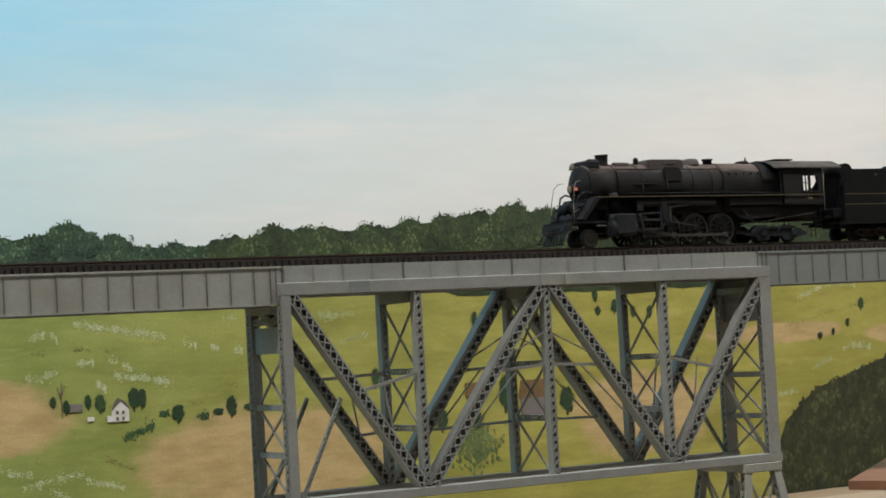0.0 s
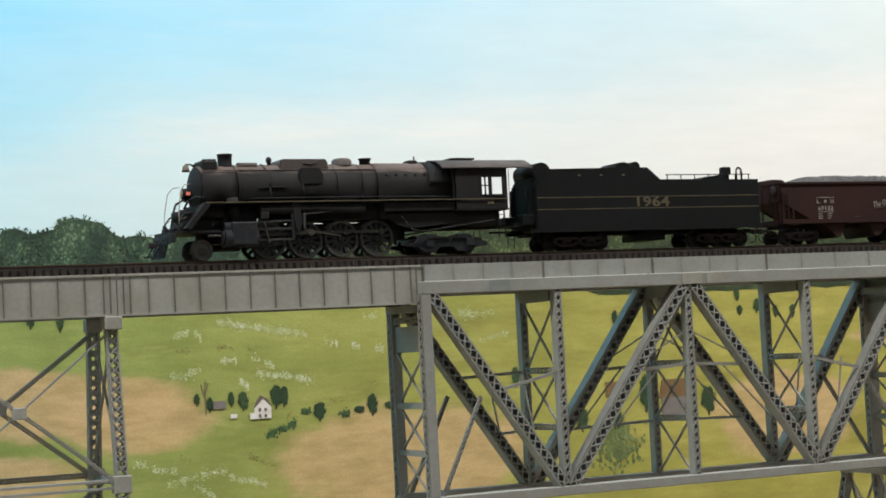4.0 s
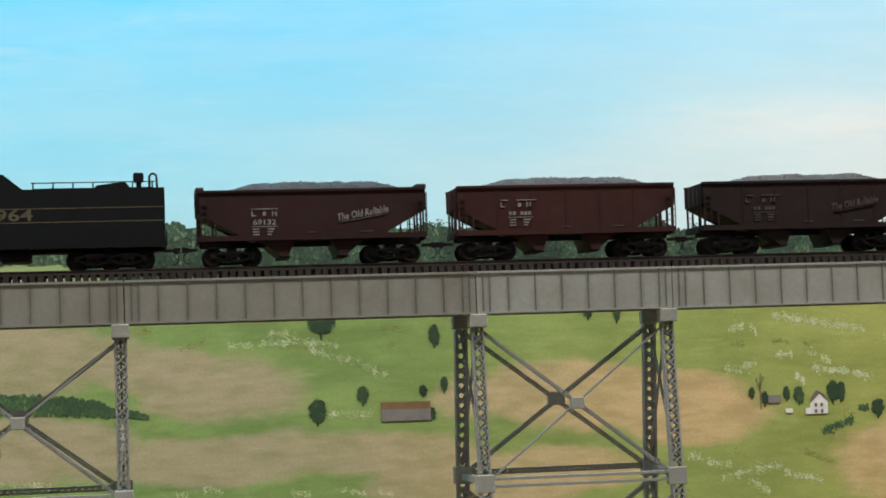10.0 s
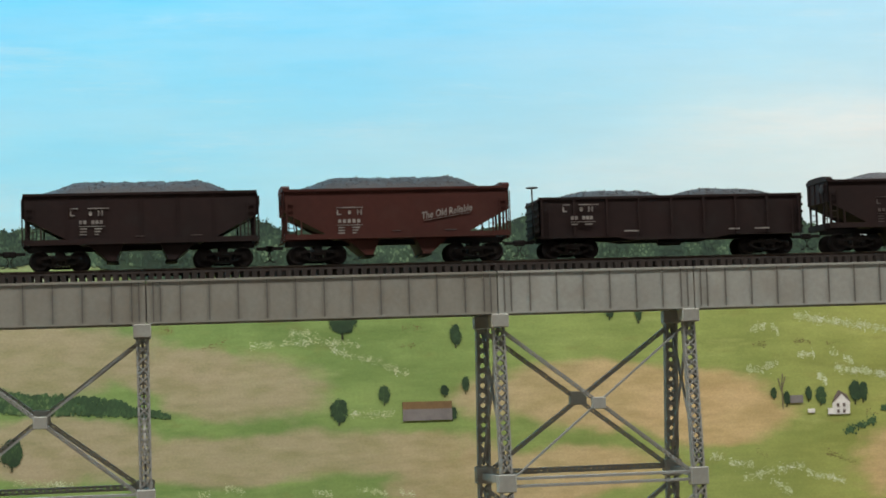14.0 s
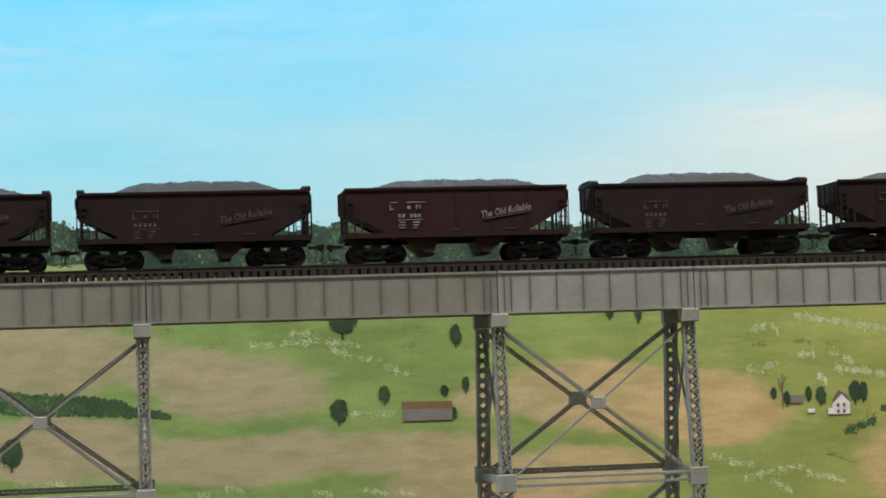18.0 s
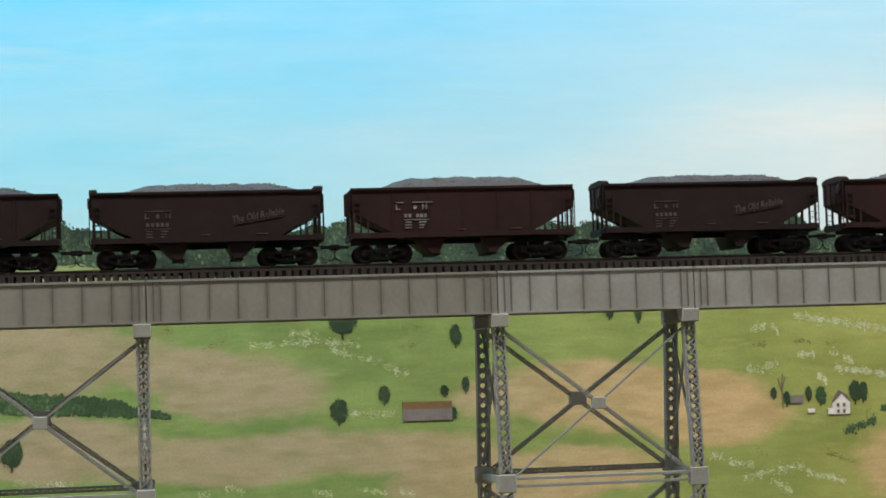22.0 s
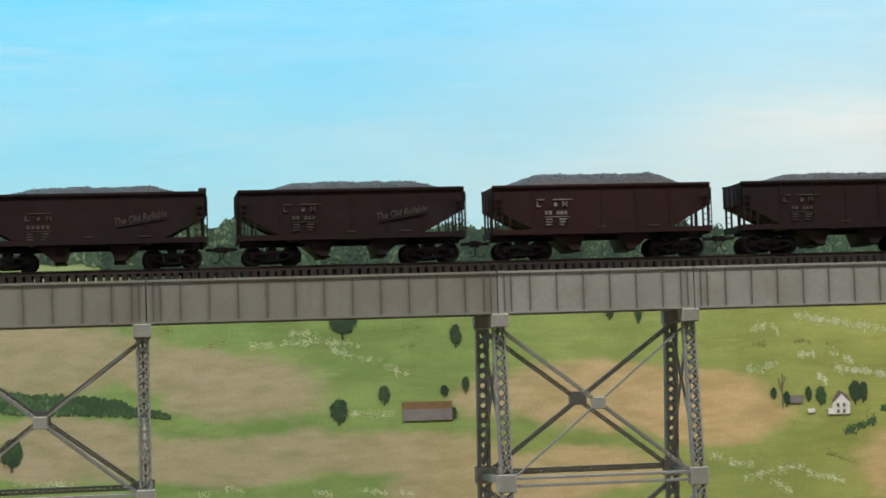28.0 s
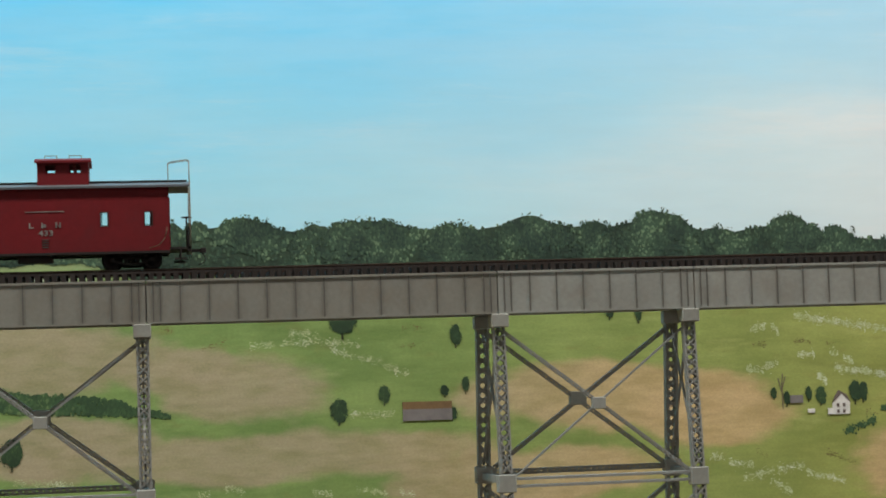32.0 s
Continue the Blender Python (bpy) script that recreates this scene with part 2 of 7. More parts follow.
slab("floor", -5.0, 5.8, -2.6, 0.72, FLOOR - 0.05, FLOOR, CARPET, "dark grey carpeted floor of the layout room", "floor")
slab("ceiling", -5.0, 5.8, -2.6, 0.72, 1.12, 1.17, ROOMW, "plain white ceiling of the layout room", "ceiling")
slab("wall_north", -5.0, 5.8, 0.62, 0.72, FLOOR, 1.12, ROOMW, "plain wall behind the painted backdrop", "wall")
slab("wall_south", -5.0, 5.8, -2.7, -2.6, FLOOR, 1.12, ROOMW, "plain wall on the visitors' side of the room", "wall")
slab("wall_west", -5.1, -5.0, -2.6, 0.72, FLOOR, 1.12, ROOMW, "plain end wall of the layout room", "wall")
slab("wall_east", 5.8, 5.9, -2.6, 0.72, FLOOR, 1.12, ROOMW, "plain end wall of the layout room", "wall")


# ---------------------------------------------------------------- painted backdrop
def ellipse_mask(nt, ln, x, z, wob, cx, cz, a, b, soft=0.22):
    dx = mathn(nt, ln, "DIVIDE", mathn(nt, ln, "SUBTRACT", x, cx), a)
    dz = mathn(nt, ln, "DIVIDE", mathn(nt, ln, "SUBTRACT", z, cz), b)
    d = mathn(nt, ln, "SQRT", mathn(nt, ln, "ADD", mathn(nt, ln, "MULTIPLY", dx, dx), mathn(nt, ln, "MULTIPLY", dz, dz)))
    d = mathn(nt, ln, "ADD", d, wob)
    return mathn(nt, ln, "SUBTRACT", 1.0, step_node(nt, ln, d, 1.0 - soft, 1.0 + soft * 0.4))


def xz_of(nt, ln):
    co = nt.new("ShaderNodeTexCoord").outputs["Object"]
    sep = nt.new("ShaderNodeSeparateXYZ")
    ln.new(co, sep.inputs[0])
    return co, sep.outputs[0], sep.outputs[2]


def sky_paint():
    m, nt, ln, bs = nodes_of("painted_sky")
    co, x, z = xz_of(nt, ln)
    wob = noise_node(nt, ln, 3.0, 4, co, (1, 1, 2.5))
    wob = mathn(nt, ln, "MULTIPLY_ADD", wob, 0.14, -0.07)
    h = mathn(nt, ln, "ADD", z, wob)
    up = step_node(nt, ln, h, 0.06, 0.25)
    right = step_node(nt, ln, mathn(nt, ln, "ADD", x, wob), -0.1, 1.25)
    top = mixc(nt, ln, right, (0.105, 0.60, 0.96), (0.64, 0.73, 0.76))
    low = mixc(nt, ln, right, (0.36, 0.75, 0.90), (0.785, 0.765, 0.745))
    col = mixc(nt, ln, up, low, top)
    # thin streaks of cloud, dragged along the wall
    c1 = step_node(nt, ln, noise_node(nt, ln, 4.2, 7, co, (0.7, 1, 5.0), 0.62), 0.40, 0.66)
    rise = mathn(nt, ln, "MULTIPLY_ADD", x, -0.06, mathn(nt, ln, "ADD", h, 0.027))
    under = mathn(nt, ln, "SUBTRACT", 1.0, step_node(nt, ln, rise, 0.095, 0.160))
    along = step_node(nt, ln, mathn(nt, ln, "MULTIPLY_ADD", wob, 2.5, x), 0.16, 0.58)
    bank = mathn(nt, ln, "MULTIPLY", under, along)
    cl = mathn(nt, ln, "MULTIPLY_ADD", bank, 0.48, mathn(nt, ln, "MULTIPLY", c1, mathn(nt, ln, "MULTIPLY_ADD", bank, 0.42, 0.12)), clamp=True)
    col = mixc(nt, ln, cl, col, (0.800, 0.805, 0.805))
    drift = step_node(nt, ln, noise_node(nt, ln, 2.6, 6, co, (1.0, 1, 4.2), 0.6), 0.47, 0.68)
    col = mixc(nt, ln, mathn(nt, ln, "MULTIPLY", drift, mathn(nt, ln, "MULTIPLY_ADD", right, 0.34, 0.10)), col, (0.50, 0.67, 0.76))
    wisp = step_node(nt, ln, noise_node(nt, ln, 7.5, 7, co, (0.6, 1, 4.6), 0.66), 0.54, 0.74)
    col = mixc(nt, ln, mathn(nt, ln, "MULTIPLY", wisp, 0.22), col, (0.815, 0.815, 0.815))
    brush = mathn(nt, ln, "MULTIPLY_ADD", noise_node(nt, ln, 40, 5, co, (0.35, 1, 2.2)), 0.10, 0.95)
    col = mixc(nt, ln, 1.0, col, brush, "MULTIPLY")
    ln.new(col, bs.inputs["Base Color"])
    bs.inputs["Roughness"].default_value = 0.85
    return m


FIELDS = ((-0.050, -0.026, 0.094, 0.027), (0.048, -0.038, 0.052, 0.016), (0.092, -0.052, 0.068, 0.026), (0.105, -0.098, 0.165, 0.019),
          (0.355, -0.063, 0.112, 0.024), (0.428, -0.080, 0.058, 0.021), (0.300, -0.119, 0.105, 0.020), (-0.030, -0.086, 0.085, 0.020),
          (0.655, -0.122, 0.102, 0.041), (0.995, -0.108, 0.075, 0.034), (1.140, -0.046, 0.075, 0.009),
          (1.275, -0.052, 0.035, 0.010))


def meadow_paint():
    m, nt, ln, bs = nodes_of("painted_meadow")
    co, x, z = xz_of(nt, ln)
    n1 = noise_node(nt, ln, 14, 5, co, (1, 1, 2.2))
    n2 = noise_node(nt, ln, 70, 5, co, (0.5, 1, 1.6))
    right = step_node(nt, ln, x, 0.0, 1.0)
    g = mixc(nt, ln, right, (0.142, 0.236, 0.066), (0.288, 0.280, 0.055))
    g2 = mixc(nt, ln, right, (0.208, 0.312, 0.094), (0.365, 0.340, 0.078))
    col = mixc(nt, ln, step_node(nt, ln, n1, 0.35, 0.65), g, g2)
    col = mixc(nt, ln, mathn(nt, ln, "MULTIPLY", step_node(nt, ln, n2, 0.56, 0.78), 0.35), col, (0.20, 0.16, 0.045))
    swale = step_node(nt, ln, noise_node(nt, ln, 26, 5, co, (0.35, 1, 1.7), 0.6), 0.50, 0.66)
    col = mixc(nt, ln, mathn(nt, ln, "MULTIPLY", swale, 0.42), col, mixc(nt, ln, right, (0.085, 0.165, 0.035), (0.215, 0.185, 0.034)))
    glade = step_node(nt, ln, noise_node(nt, ln, 31, 5, co, (0.4, 1, 2.0), 0.6), 0.54, 0.70)
    col = mixc(nt, ln, mathn(nt, ln, "MULTIPLY", glade, 0.45), col, mixc(nt, ln, right, (0.300, 0.400, 0.150), (0.470, 0.420, 0.120)))
    wob = mathn(nt, ln, "MULTIPLY_ADD", noise_node(nt, ln, 15, 4, co), 1.1, -0.55)
    wob = mathn(nt, ln, "ADD", wob, mathn(nt, ln, "MULTIPLY_ADD", noise_node(nt, ln, 60, 4, co, (0.5, 1, 1.4)), 0.5, -0.25))
    dull = mixc(nt, ln, step_node(nt, ln, n2, 0.35, 0.7), (0.360, 0.308, 0.196), (0.276, 0.256, 0.136))
    warm = mixc(nt, ln, step_node(nt, ln, n2, 0.35, 0.7), (0.52, 0.375, 0.190), (0.41, 0.298, 0.135))
    tan = mixc(nt, ln, step_node(nt, ln, x, 0.12, 0.45), dull, warm)
    for cx, cz, a, b in FIELDS:
        f = mathn(nt, ln, "MULTIPLY", ellipse_mask(nt, ln, x, z, wob, cx, cz, a, b, 0.26), 0.92)
        col = mixc(nt, ln, f, col, tan)
    # a pale strip added to whiten the gaps seen between the ties
    f = ellipse_mask(nt, ln, x, z, mathn(nt, ln, "MULTIPLY", wob, 0.4), -0.105, 0.0270, 0.115, 0.0030, 0.6)
    col = mixc(nt, ln, mathn(nt, ln, "MULTIPLY", f, 0.75), col, (0.60, 0.66, 0.52))
    # the pale green strip at the foot of the wood
    f = ellipse_mask(nt, ln, x, z, mathn(nt, ln, "MULTIPLY", wob, 0.6), -0.03, 0.036, 0.10, 0.0040, 0.4)
    col = mixc(nt, ln, mathn(nt, ln, "MULTIPLY", f, 0.6), col, (0.30, 0.37, 0.19))
    brush = mathn(nt, ln, "MULTIPLY_ADD", noise_node(nt, ln, 160, 5, co, (0.35, 1, 2.0)), 0.30, 0.86)
    col = mixc(nt, ln, 1.0, col, brush, "MULTIPLY")
    weave = mathn(nt, ln, "MULTIPLY_ADD", noise_node(nt, ln, 620, 3, co, (0.8, 1, 1.2), 0.7), 0.55, 0.73)
    col = mixc(nt, ln, 1.0, col, weave, "MULTIPLY")
    ln.new(col, bs.inputs["Base Color"])
    bs.inputs["Roughness"].default_value = 0.8
    return m


SKY, MEADOW = sky_paint(), meadow_paint()
backdrop = tagged(obj("backdrop", box(bmesh.new(), -4.9, 5.7, WALL, WALL + 0.008, -0.75, 1.0), SKY),
                  "painted backdrop with pale blue sky and soft clouds", "backdrop", kind="structure")
backdrop.matrix_basis = Matrix(((1.0333, 0, -0.0038, -0.0313), (0, 1, 0, 0), (-0.0049, 0, 1.0413, -0.0050), (0, 0, 0, 1)))


def wavy_sheet(x0, x1, z0, top, n=400):
    """A thin sheet on the wall with an uneven upper edge."""
    bm = bmesh.new()
    for i in range(n + 1):
        x = x0 + (x1 - x0) * i / n
        a, b = bm.verts.new((x, WALL - 0.0006, z0)), bm.verts.new((x, WALL - 0.0006, top(x)))
        c = bm.verts.new((x, WALL, top(x)))
        if i:
            bm.faces.new((pa, a, b, pb))
            bm.faces.new((pb, b, c, pc))
        pa, pb, pc = a, b, c
    return bm


part("painted_meadow", wavy_sheet(-4.9, 5.7, -0.74, lambda x: 0.041 + 0.002 * noise.noise((x * 9, 0, 0))),
     MEADOW, backdrop, "painted green meadow with tan fields")


def dab_material(name, dark, light, speck):
    m, nt, ln, bs = nodes_of(name)
    co = nt.new("ShaderNodeTexCoord").outputs["Object"]
    geo = nt.new("ShaderNodeNewGeometry")
    r = geo.outputs["Random Per Island"]
    clump = noise_node(nt, ln, 48, 4, co, (1, 1, 0.9))
    mixed = mathn(nt, ln, "MULTIPLY_ADD", r, 0.22, mathn(nt, ln, "MULTIPLY", clump, 0.85))
    col = mixc(nt, ln, step_node(nt, ln, mixed, 0.36, 0.72), dark, light)
    lit = mathn(nt, ln, "MULTIPLY", step_node(nt, ln, r, 0.72, 0.92), step_node(nt, ln, clump, 0.44, 0.60))
    col = mixc(nt, ln, mathn(nt, ln, "MULTIPLY", lit, 0.7), col, speck)
    br = mathn(nt, ln, "MULTIPLY_ADD", noise_node(nt, ln, 400, 4, co, (1, 1, 0.5)), 0.5, 0.75)
    col = mixc(nt, ln, 1.0, col, br, "MULTIPLY")
    ln.new(col, bs.inputs["Base Color"])
    bs.inputs["Roughness"].default_value = 0.8
    return m


FOLIAGE = dab_material("painted_foliage", (0.014, 0.036, 0.024), (0.044, 0.090, 0.050), (0.15, 0.23, 0.125))
DEEP = dab_material("painted_deep_foliage", (0.014, 0.033, 0.020), (0.034, 0.066, 0.034), (0.036, 0.068, 0.035))
FOLIAGE_W = dab_material("painted_warm_foliage", (0.020, 0.036, 0.016), (0.052, 0.082, 0.028), (0.15, 0.19, 0.08))
BUSHD = dab_material("painted_dark_brush", (0.021, 0.027, 0.009), (0.046, 0.053, 0.018), (0.10, 0.108, 0.042))
BARK = paint("painted_bark", (0.17, 0.14, 0.09), None, 0.8, stain=200)
HEDGE = dab_material("painted_hedge", (0.022, 0.058, 0.022), (0.050, 0.108, 0.038), (0.12, 0.19, 0.07))
TREEP = dab_material("painted_tree", (0.016, 0.042, 0.017), (0.034, 0.076, 0.027), (0.085, 0.15, 0.045))


def dabs(rng, spots, size, depth=0.0009, ovals=(), tall=1.05, low=-9.0):
    """Brush dabs on the wall: small tilted lobes, each its own island."""
    verts, faces = [], []
    for x, z, w, h in ovals:
        b, n, q = len(verts), 26, rng.uniform(0, 99)
        for i in range(n):
            a = i * 2 * math.pi / n
            r = 1 + 0.16 * noise.noise((math.cos(a) * 1.7 + q, math.sin(a) * 1.7, 0)) + 0.06 * noise.noise((math.cos(a) * 6 + q, math.sin(a) * 6, 4))
            verts.append((x + w * r * math.cos(a), WALL - depth + 0.0002, max(z + h * r * math.sin(a), low)))
        verts.append((x, WALL - depth, max(z, low)))
        faces += [(b + i, b + (i + 1) % n, b + n) for i in range(n)]
    for x, z, k in spots:
        s = size * k * rng.uniform(0.6, 1.3)
        y = WALL - depth - rng.uniform(0, 0.0002)
        a0, n = rng.uniform(0, 6.28), 6
        b = len(verts)
        for i in range(n):
            a = a0 + i * 2 * math.pi / n
            r = s * rng.uniform(0.65, 1.25)
            verts.append((x + r * math.cos(a) * 0.75, y, z + r * math.sin(a) * tall))
        verts.append((x, y - 0.035 * s, z))
        faces += [(b + i, b + (i + 1) % n, b + n) for i in range(n)]
    me = bpy.data.meshes.new("dabs")
    me.from_pydata(verts, [], faces)
    return me


def dab_part(name, rng, spots, size, material, label, parent=None, depth=0.0009, ovals=(), tall=1.05, low=-9.0):
    me = dabs(rng, spots, size, depth, ovals, tall, low)
    me.materials.append(material)
    ob = new(name, me)
    ob.parent = parent or backdrop
    ob["label"] = label
    ob["kind"] = "stuff"
    return ob


rng = random.Random(4)


CROWNS = ((-0.20, 0.064), (-0.12, 0.067), (-0.03, 0.070), (0.05, 0.066), (0.098, 0.0695), (0.150, 0.0635), (0.185, 0.0675), (0.252, 0.063), (0.302, 0.068), (0.347, 0.062),
          (0.396, 0.069), (0.440, 0.056), (0.491, 0.064), (0.530, 0.054), (0.575, 0.048), (0.620, 0.054), (0.657, 0.060), (0.700, 0.059),
          (0.740, 0.060), (0.775, 0.064), (0.810, 0.067), (0.842, 0.069), (0.872, 0.0755), (0.909, 0.071), (0.955, 0.072), (1.01, 0.069), (1.07, 0.072), (1.13, 0.070), (1.22, 0.071), (1.32, 0.069))
CX, CZ = [c[0] for c in CROWNS], [c[1] for c in CROWNS]


def wood_line(x):
    """Height of the far wood above the track."""
    return float(np.interp(x, CX, CZ)) - 0.0065 + 0.002 * noise.noise((x * 40, 3.1, 0))


def wood_foot(x):
    """Where the wood meets the meadow."""
    return float(np.interp(x, (-0.06, -0.02, 0.0, 0.015, 0.03, 0.07, 0.085, 0.45, 0.52, 0.74, 0.82, 1.06, 1.12), (0.0365, 0.0385, 0.0350, 0.0285, 0.0240, 0.0240, 0.0285, 0.0300, 0.020, 0.018, -0.003, -0.003, 0.006))) + 0.0015 * noise.noise((x * 60, 0, 5))


def wood_base(x0, x1, material, label):
    bm = bmesh.new()
    n = 160
    for i in range(n + 1):
        x = x0 + (x1 - x0) * i / n
        a, b = bm.verts.new((x, WALL - 0.0009, wood_foot(x))), bm.verts.new((x, WALL - 0.0009, wood_line(x) - 0.002))
        if i:
            bm.faces.new((pa, a, b, pb))
        pa, pb = a, b
    return part("painted_wood_base", bm, material, backdrop, label)


spots = []
crowns = [(x, z, rng.uniform(0.017, 0.026), True) for x, z in CROWNS]
for i in range(130):
    x = rng.uniform(-0.35, 1.45)
    crowns.append((x, wood_line(x) + rng.uniform(-0.006, 0.006), rng.uniform(0.008, 0.018), False))
lobes = []
for x, top, w, main in crowns:
    hgt = w * rng.uniform(0.75, 1.05)
    lobes.append((x, top - hgt, w * 0.80, hgt * 0.78))
    for k in range(3):
        a = rng.uniform(0.5, 2.6)
        lobes.append((x + w * 0.75 * math.cos(a), top - hgt + hgt * 0.60 * math.sin(a), w * rng.uniform(0.16, 0.30), hgt * rng.uniform(0.16, 0.28)))
    for k in range(int(15000 * w)):
        a, r = rng.uniform(0, 6.28), 0.92 * math.sqrt(rng.random())
        lump = 1 + 0.22 * noise.noise((math.cos(a) * 3 + x * 90, math.sin(a) * 3, 0))
        dx, dz = w * r * math.cos(a) * lump, hgt * r * math.sin(a) * lump
        z = top - hgt + dz + 0.0004
        if z > wood_foot(x + dx):
            spots.append((x + dx, z, 0.5 if r > 0.8 and dz > 0 else 0.9))
for i in range(9000):
    x = rng.uniform(-0.35, 1.45)
    spots.append((x, rng.uniform(wood_foot(x), wood_line(x) - 0.001), 1.0))
wood_base(-0.35, 0.60, DEEP, "painted dark green undergrowth")
wood_base(0.60, 1.45, FOLIAGE_W, "painted olive green undergrowth")
dab_part("painted_wood_mass", rng, [], 0.001, DEEP, "painted mass of dark green trees", depth=0.0011, ovals=lobes, low=0.040)
dab_part("painted_wood", rng, [s for s in spots if s[0] < 0.60], 0.0014, FOLIAGE, "painted line of dark green trees", depth=0.0013, tall=1.0)
dab_part("painted_wood", rng, [s for s in spots if s[0] >= 0.60], 0.0014, FOLIAGE_W, "painted line of olive green trees", depth=0.0013, tall=1.1)


def painted_tree(x, z0, z1, width, material=TREEP):
    """A tree in a few brush strokes: a short trunk, uneven lobes and loose dabs round the edge."""
    h = z1 - z0
    part("painted_trunk", box(bmesh.new(), x - h * 0.03, x + h * 0.03, WALL - 0.0012, WALL, z0, z0 + h * 0.3), BUSHD, backdrop)
    lean = rng.uniform(-0.12, 0.12)
    lobes = [(x + width * lean * 0.3, z0 + h * 0.55, width * 0.40, h * 0.38)]
    for i in range(5):
        u = (i + rng.uniform(0.2, 0.8)) / 5
        half = 0.36 * math.sin(math.pi * (0.12 + 0.80 * u)) ** 0.7
        side = -1 if i % 2 else 1
        lobes.append((x + width * (side * half * rng.uniform(0.35, 0.8) + lean * (u - 0.5)), z0 + h * (0.20 + 0.66 * u), width * rng.uniform(0.16, 0.27), h * rng.uniform(0.11, 0.18)))
    sp = []
    for i in range(150):
        a, r = rng.uniform(0, 6.28), math.sqrt(rng.random()) * 1.02
        zz = 0.55 + 0.43 * r * math.sin(a)
        if zz < 0.12:
            continue
        sp.append((x + width * (0.5 * r * math.cos(a) + lean * (zz - 0.5)), z0 + h * zz, 0.55 if r > 0.8 else 1.0))
    dab_part("painted_crown", rng, sp, h * 0.036, material, "painted dark green tree crown", depth=0.0014, ovals=lobes, tall=1.25)


for x, z0, z1, w in ((0.162, -0.0782, -0.0592, 0.0135), (0.194, -0.0659, -0.0512, 0.009), (0.2366, -0.0612, -0.052, 0.006),
                     (0.2516, -0.0592, -0.0466, 0.006), (0.2416, -0.078, -0.0676, 0.008), (0.2456, -0.0271, -0.0106, 0.009),
                     (0.339, -0.006, 0.004, 0.006), (0.357, -0.011, 0.005, 0.008), (0.378, -0.014, 0.003, 0.006),
                     (0.4758, -0.0712, -0.062, 0.005), (0.4855, -0.0765, -0.065, 0.0055), (0.502, -0.0735, -0.062, 0.0055),
                     (0.5112, -0.0765, -0.062, 0.009), (0.5370, -0.0765, -0.0582, 0.009), (0.5430, -0.0755, -0.0598, 0.008),
                     (-0.0604, -0.1012, -0.078, 0.017), (0.855, -0.098, -0.067, 0.011), (0.915, -0.1035, -0.079, 0.015),
                     (0.795, -0.110, -0.091, 0.011), (0.828, -0.110, -0.095, 0.008), (0.830, -0.029, -0.015, 0.006),
                     (0.949, -0.012, -0.001, 0.006), (0.951, -0.024, -0.015, 0.006), (0.968, -0.023, -0.010, 0.006),
                     (0.987, -0.027, -0.016, 0.006), (1.004, -0.028, -0.016, 0.006), (1.2420, -0.0300, -0.0180, 0.008),
                     (1.1914, -0.0545, -0.0475, 0.007), (1.2070, -0.0515, -0.0445, 0.004), (1.2245, -0.0442, -0.0362, 0.005),
                     (0.571, -0.088, -0.073, 0.010), (0.614, -0.086, -0.069, 0.009), (0.603, -0.084, -0.078, 0.010),
                     (0.166, -0.0190, 0.004, 0.021), (0.737, -0.072, -0.055, 0.007), (0.628, -0.082, -0.076, 0.010)):
    painted_tree(x, z0, z1, w)

PALEB = dab_material("painted_pale_bush", (0.085, 0.120, 0.040), (0.15, 0.20, 0.070), (0.24, 0.27, 0.12))
dab_part("painted_bush", rng, [(0.826 + rng.gauss(0, 0.010), -0.122 + rng.gauss(0, 0.010), 1.0) for i in range(420)], 0.0016, PALEB, "painted pale green bush")
for bx, bz in ((0.532, -0.0945), (0.541, -0.0915), (0.549, -0.0885), (0.560, -0.080), (0.592, -0.0835)):
    dab_part("painted_shrub", rng, [(bx + rng.gauss(0, 0.0022), bz + rng.gauss(0, 0.0012), 1.0) for i in range(60)], 0.0009, HEDGE, "painted small dark shrub")
bm = bmesh.new()
for (xa, za), (xb, zb) in (((0.4825, -0.078), (0.4822, -0.060)), ((0.4822, -0.066), (0.4795, -0.056)), ((0.4822, -0.064), (0.4850, -0.055)), ((0.4822, -0.061), (0.4830, -0.053))):
    bar(bm, (xa, WALL - 0.0008, za), (xb, WALL - 0.0008, zb), 0.0006, 0.0006, (0, 1, 0))
part("painted_bare_tree", bm, BARK, backdrop, "painted bare brown tree")
# hedges, and the brush-covered slope
sp = []
for i in range(1500):
    x = rng.uniform(-0.105, 0.046)
    low = float(np.interp(x, (-0.105, -0.068, -0.027, 0.007, 0.047), (-0.0600, -0.0620, -0.0640, -0.0656, -0.0685)))
    high = float(np.interp(x, (-0.105, -0.068, -0.045, -0.026, 0.0076, 0.0245, 0.047), (-0.0440, -0.0470, -0.0510, -0.0516, -0.0556, -0.0620, -0.0675))) + 0.0022 * noise.noise((x * 120, 2, 0))
    sp.append((x, rng.uniform(low, high), 0.8 if x > 0.02 else 1.0))
dab_part("painted_hedge", rng, sp, 0.0017, HEDGE, "painted dark green hedge")


def brush_top(x):
    """Outline of the brush-covered slope."""
    return float(np.interp(x, (1.120, 1.141, 1.146, 1.166, 1.183, 1.214, 1.242, 1.268, 1.40, 1.75), (-0.185, -0.134, -0.124, -0.109, -0.0974, -0.089, -0.0807, -0.0738, -0.048, -0.02)))


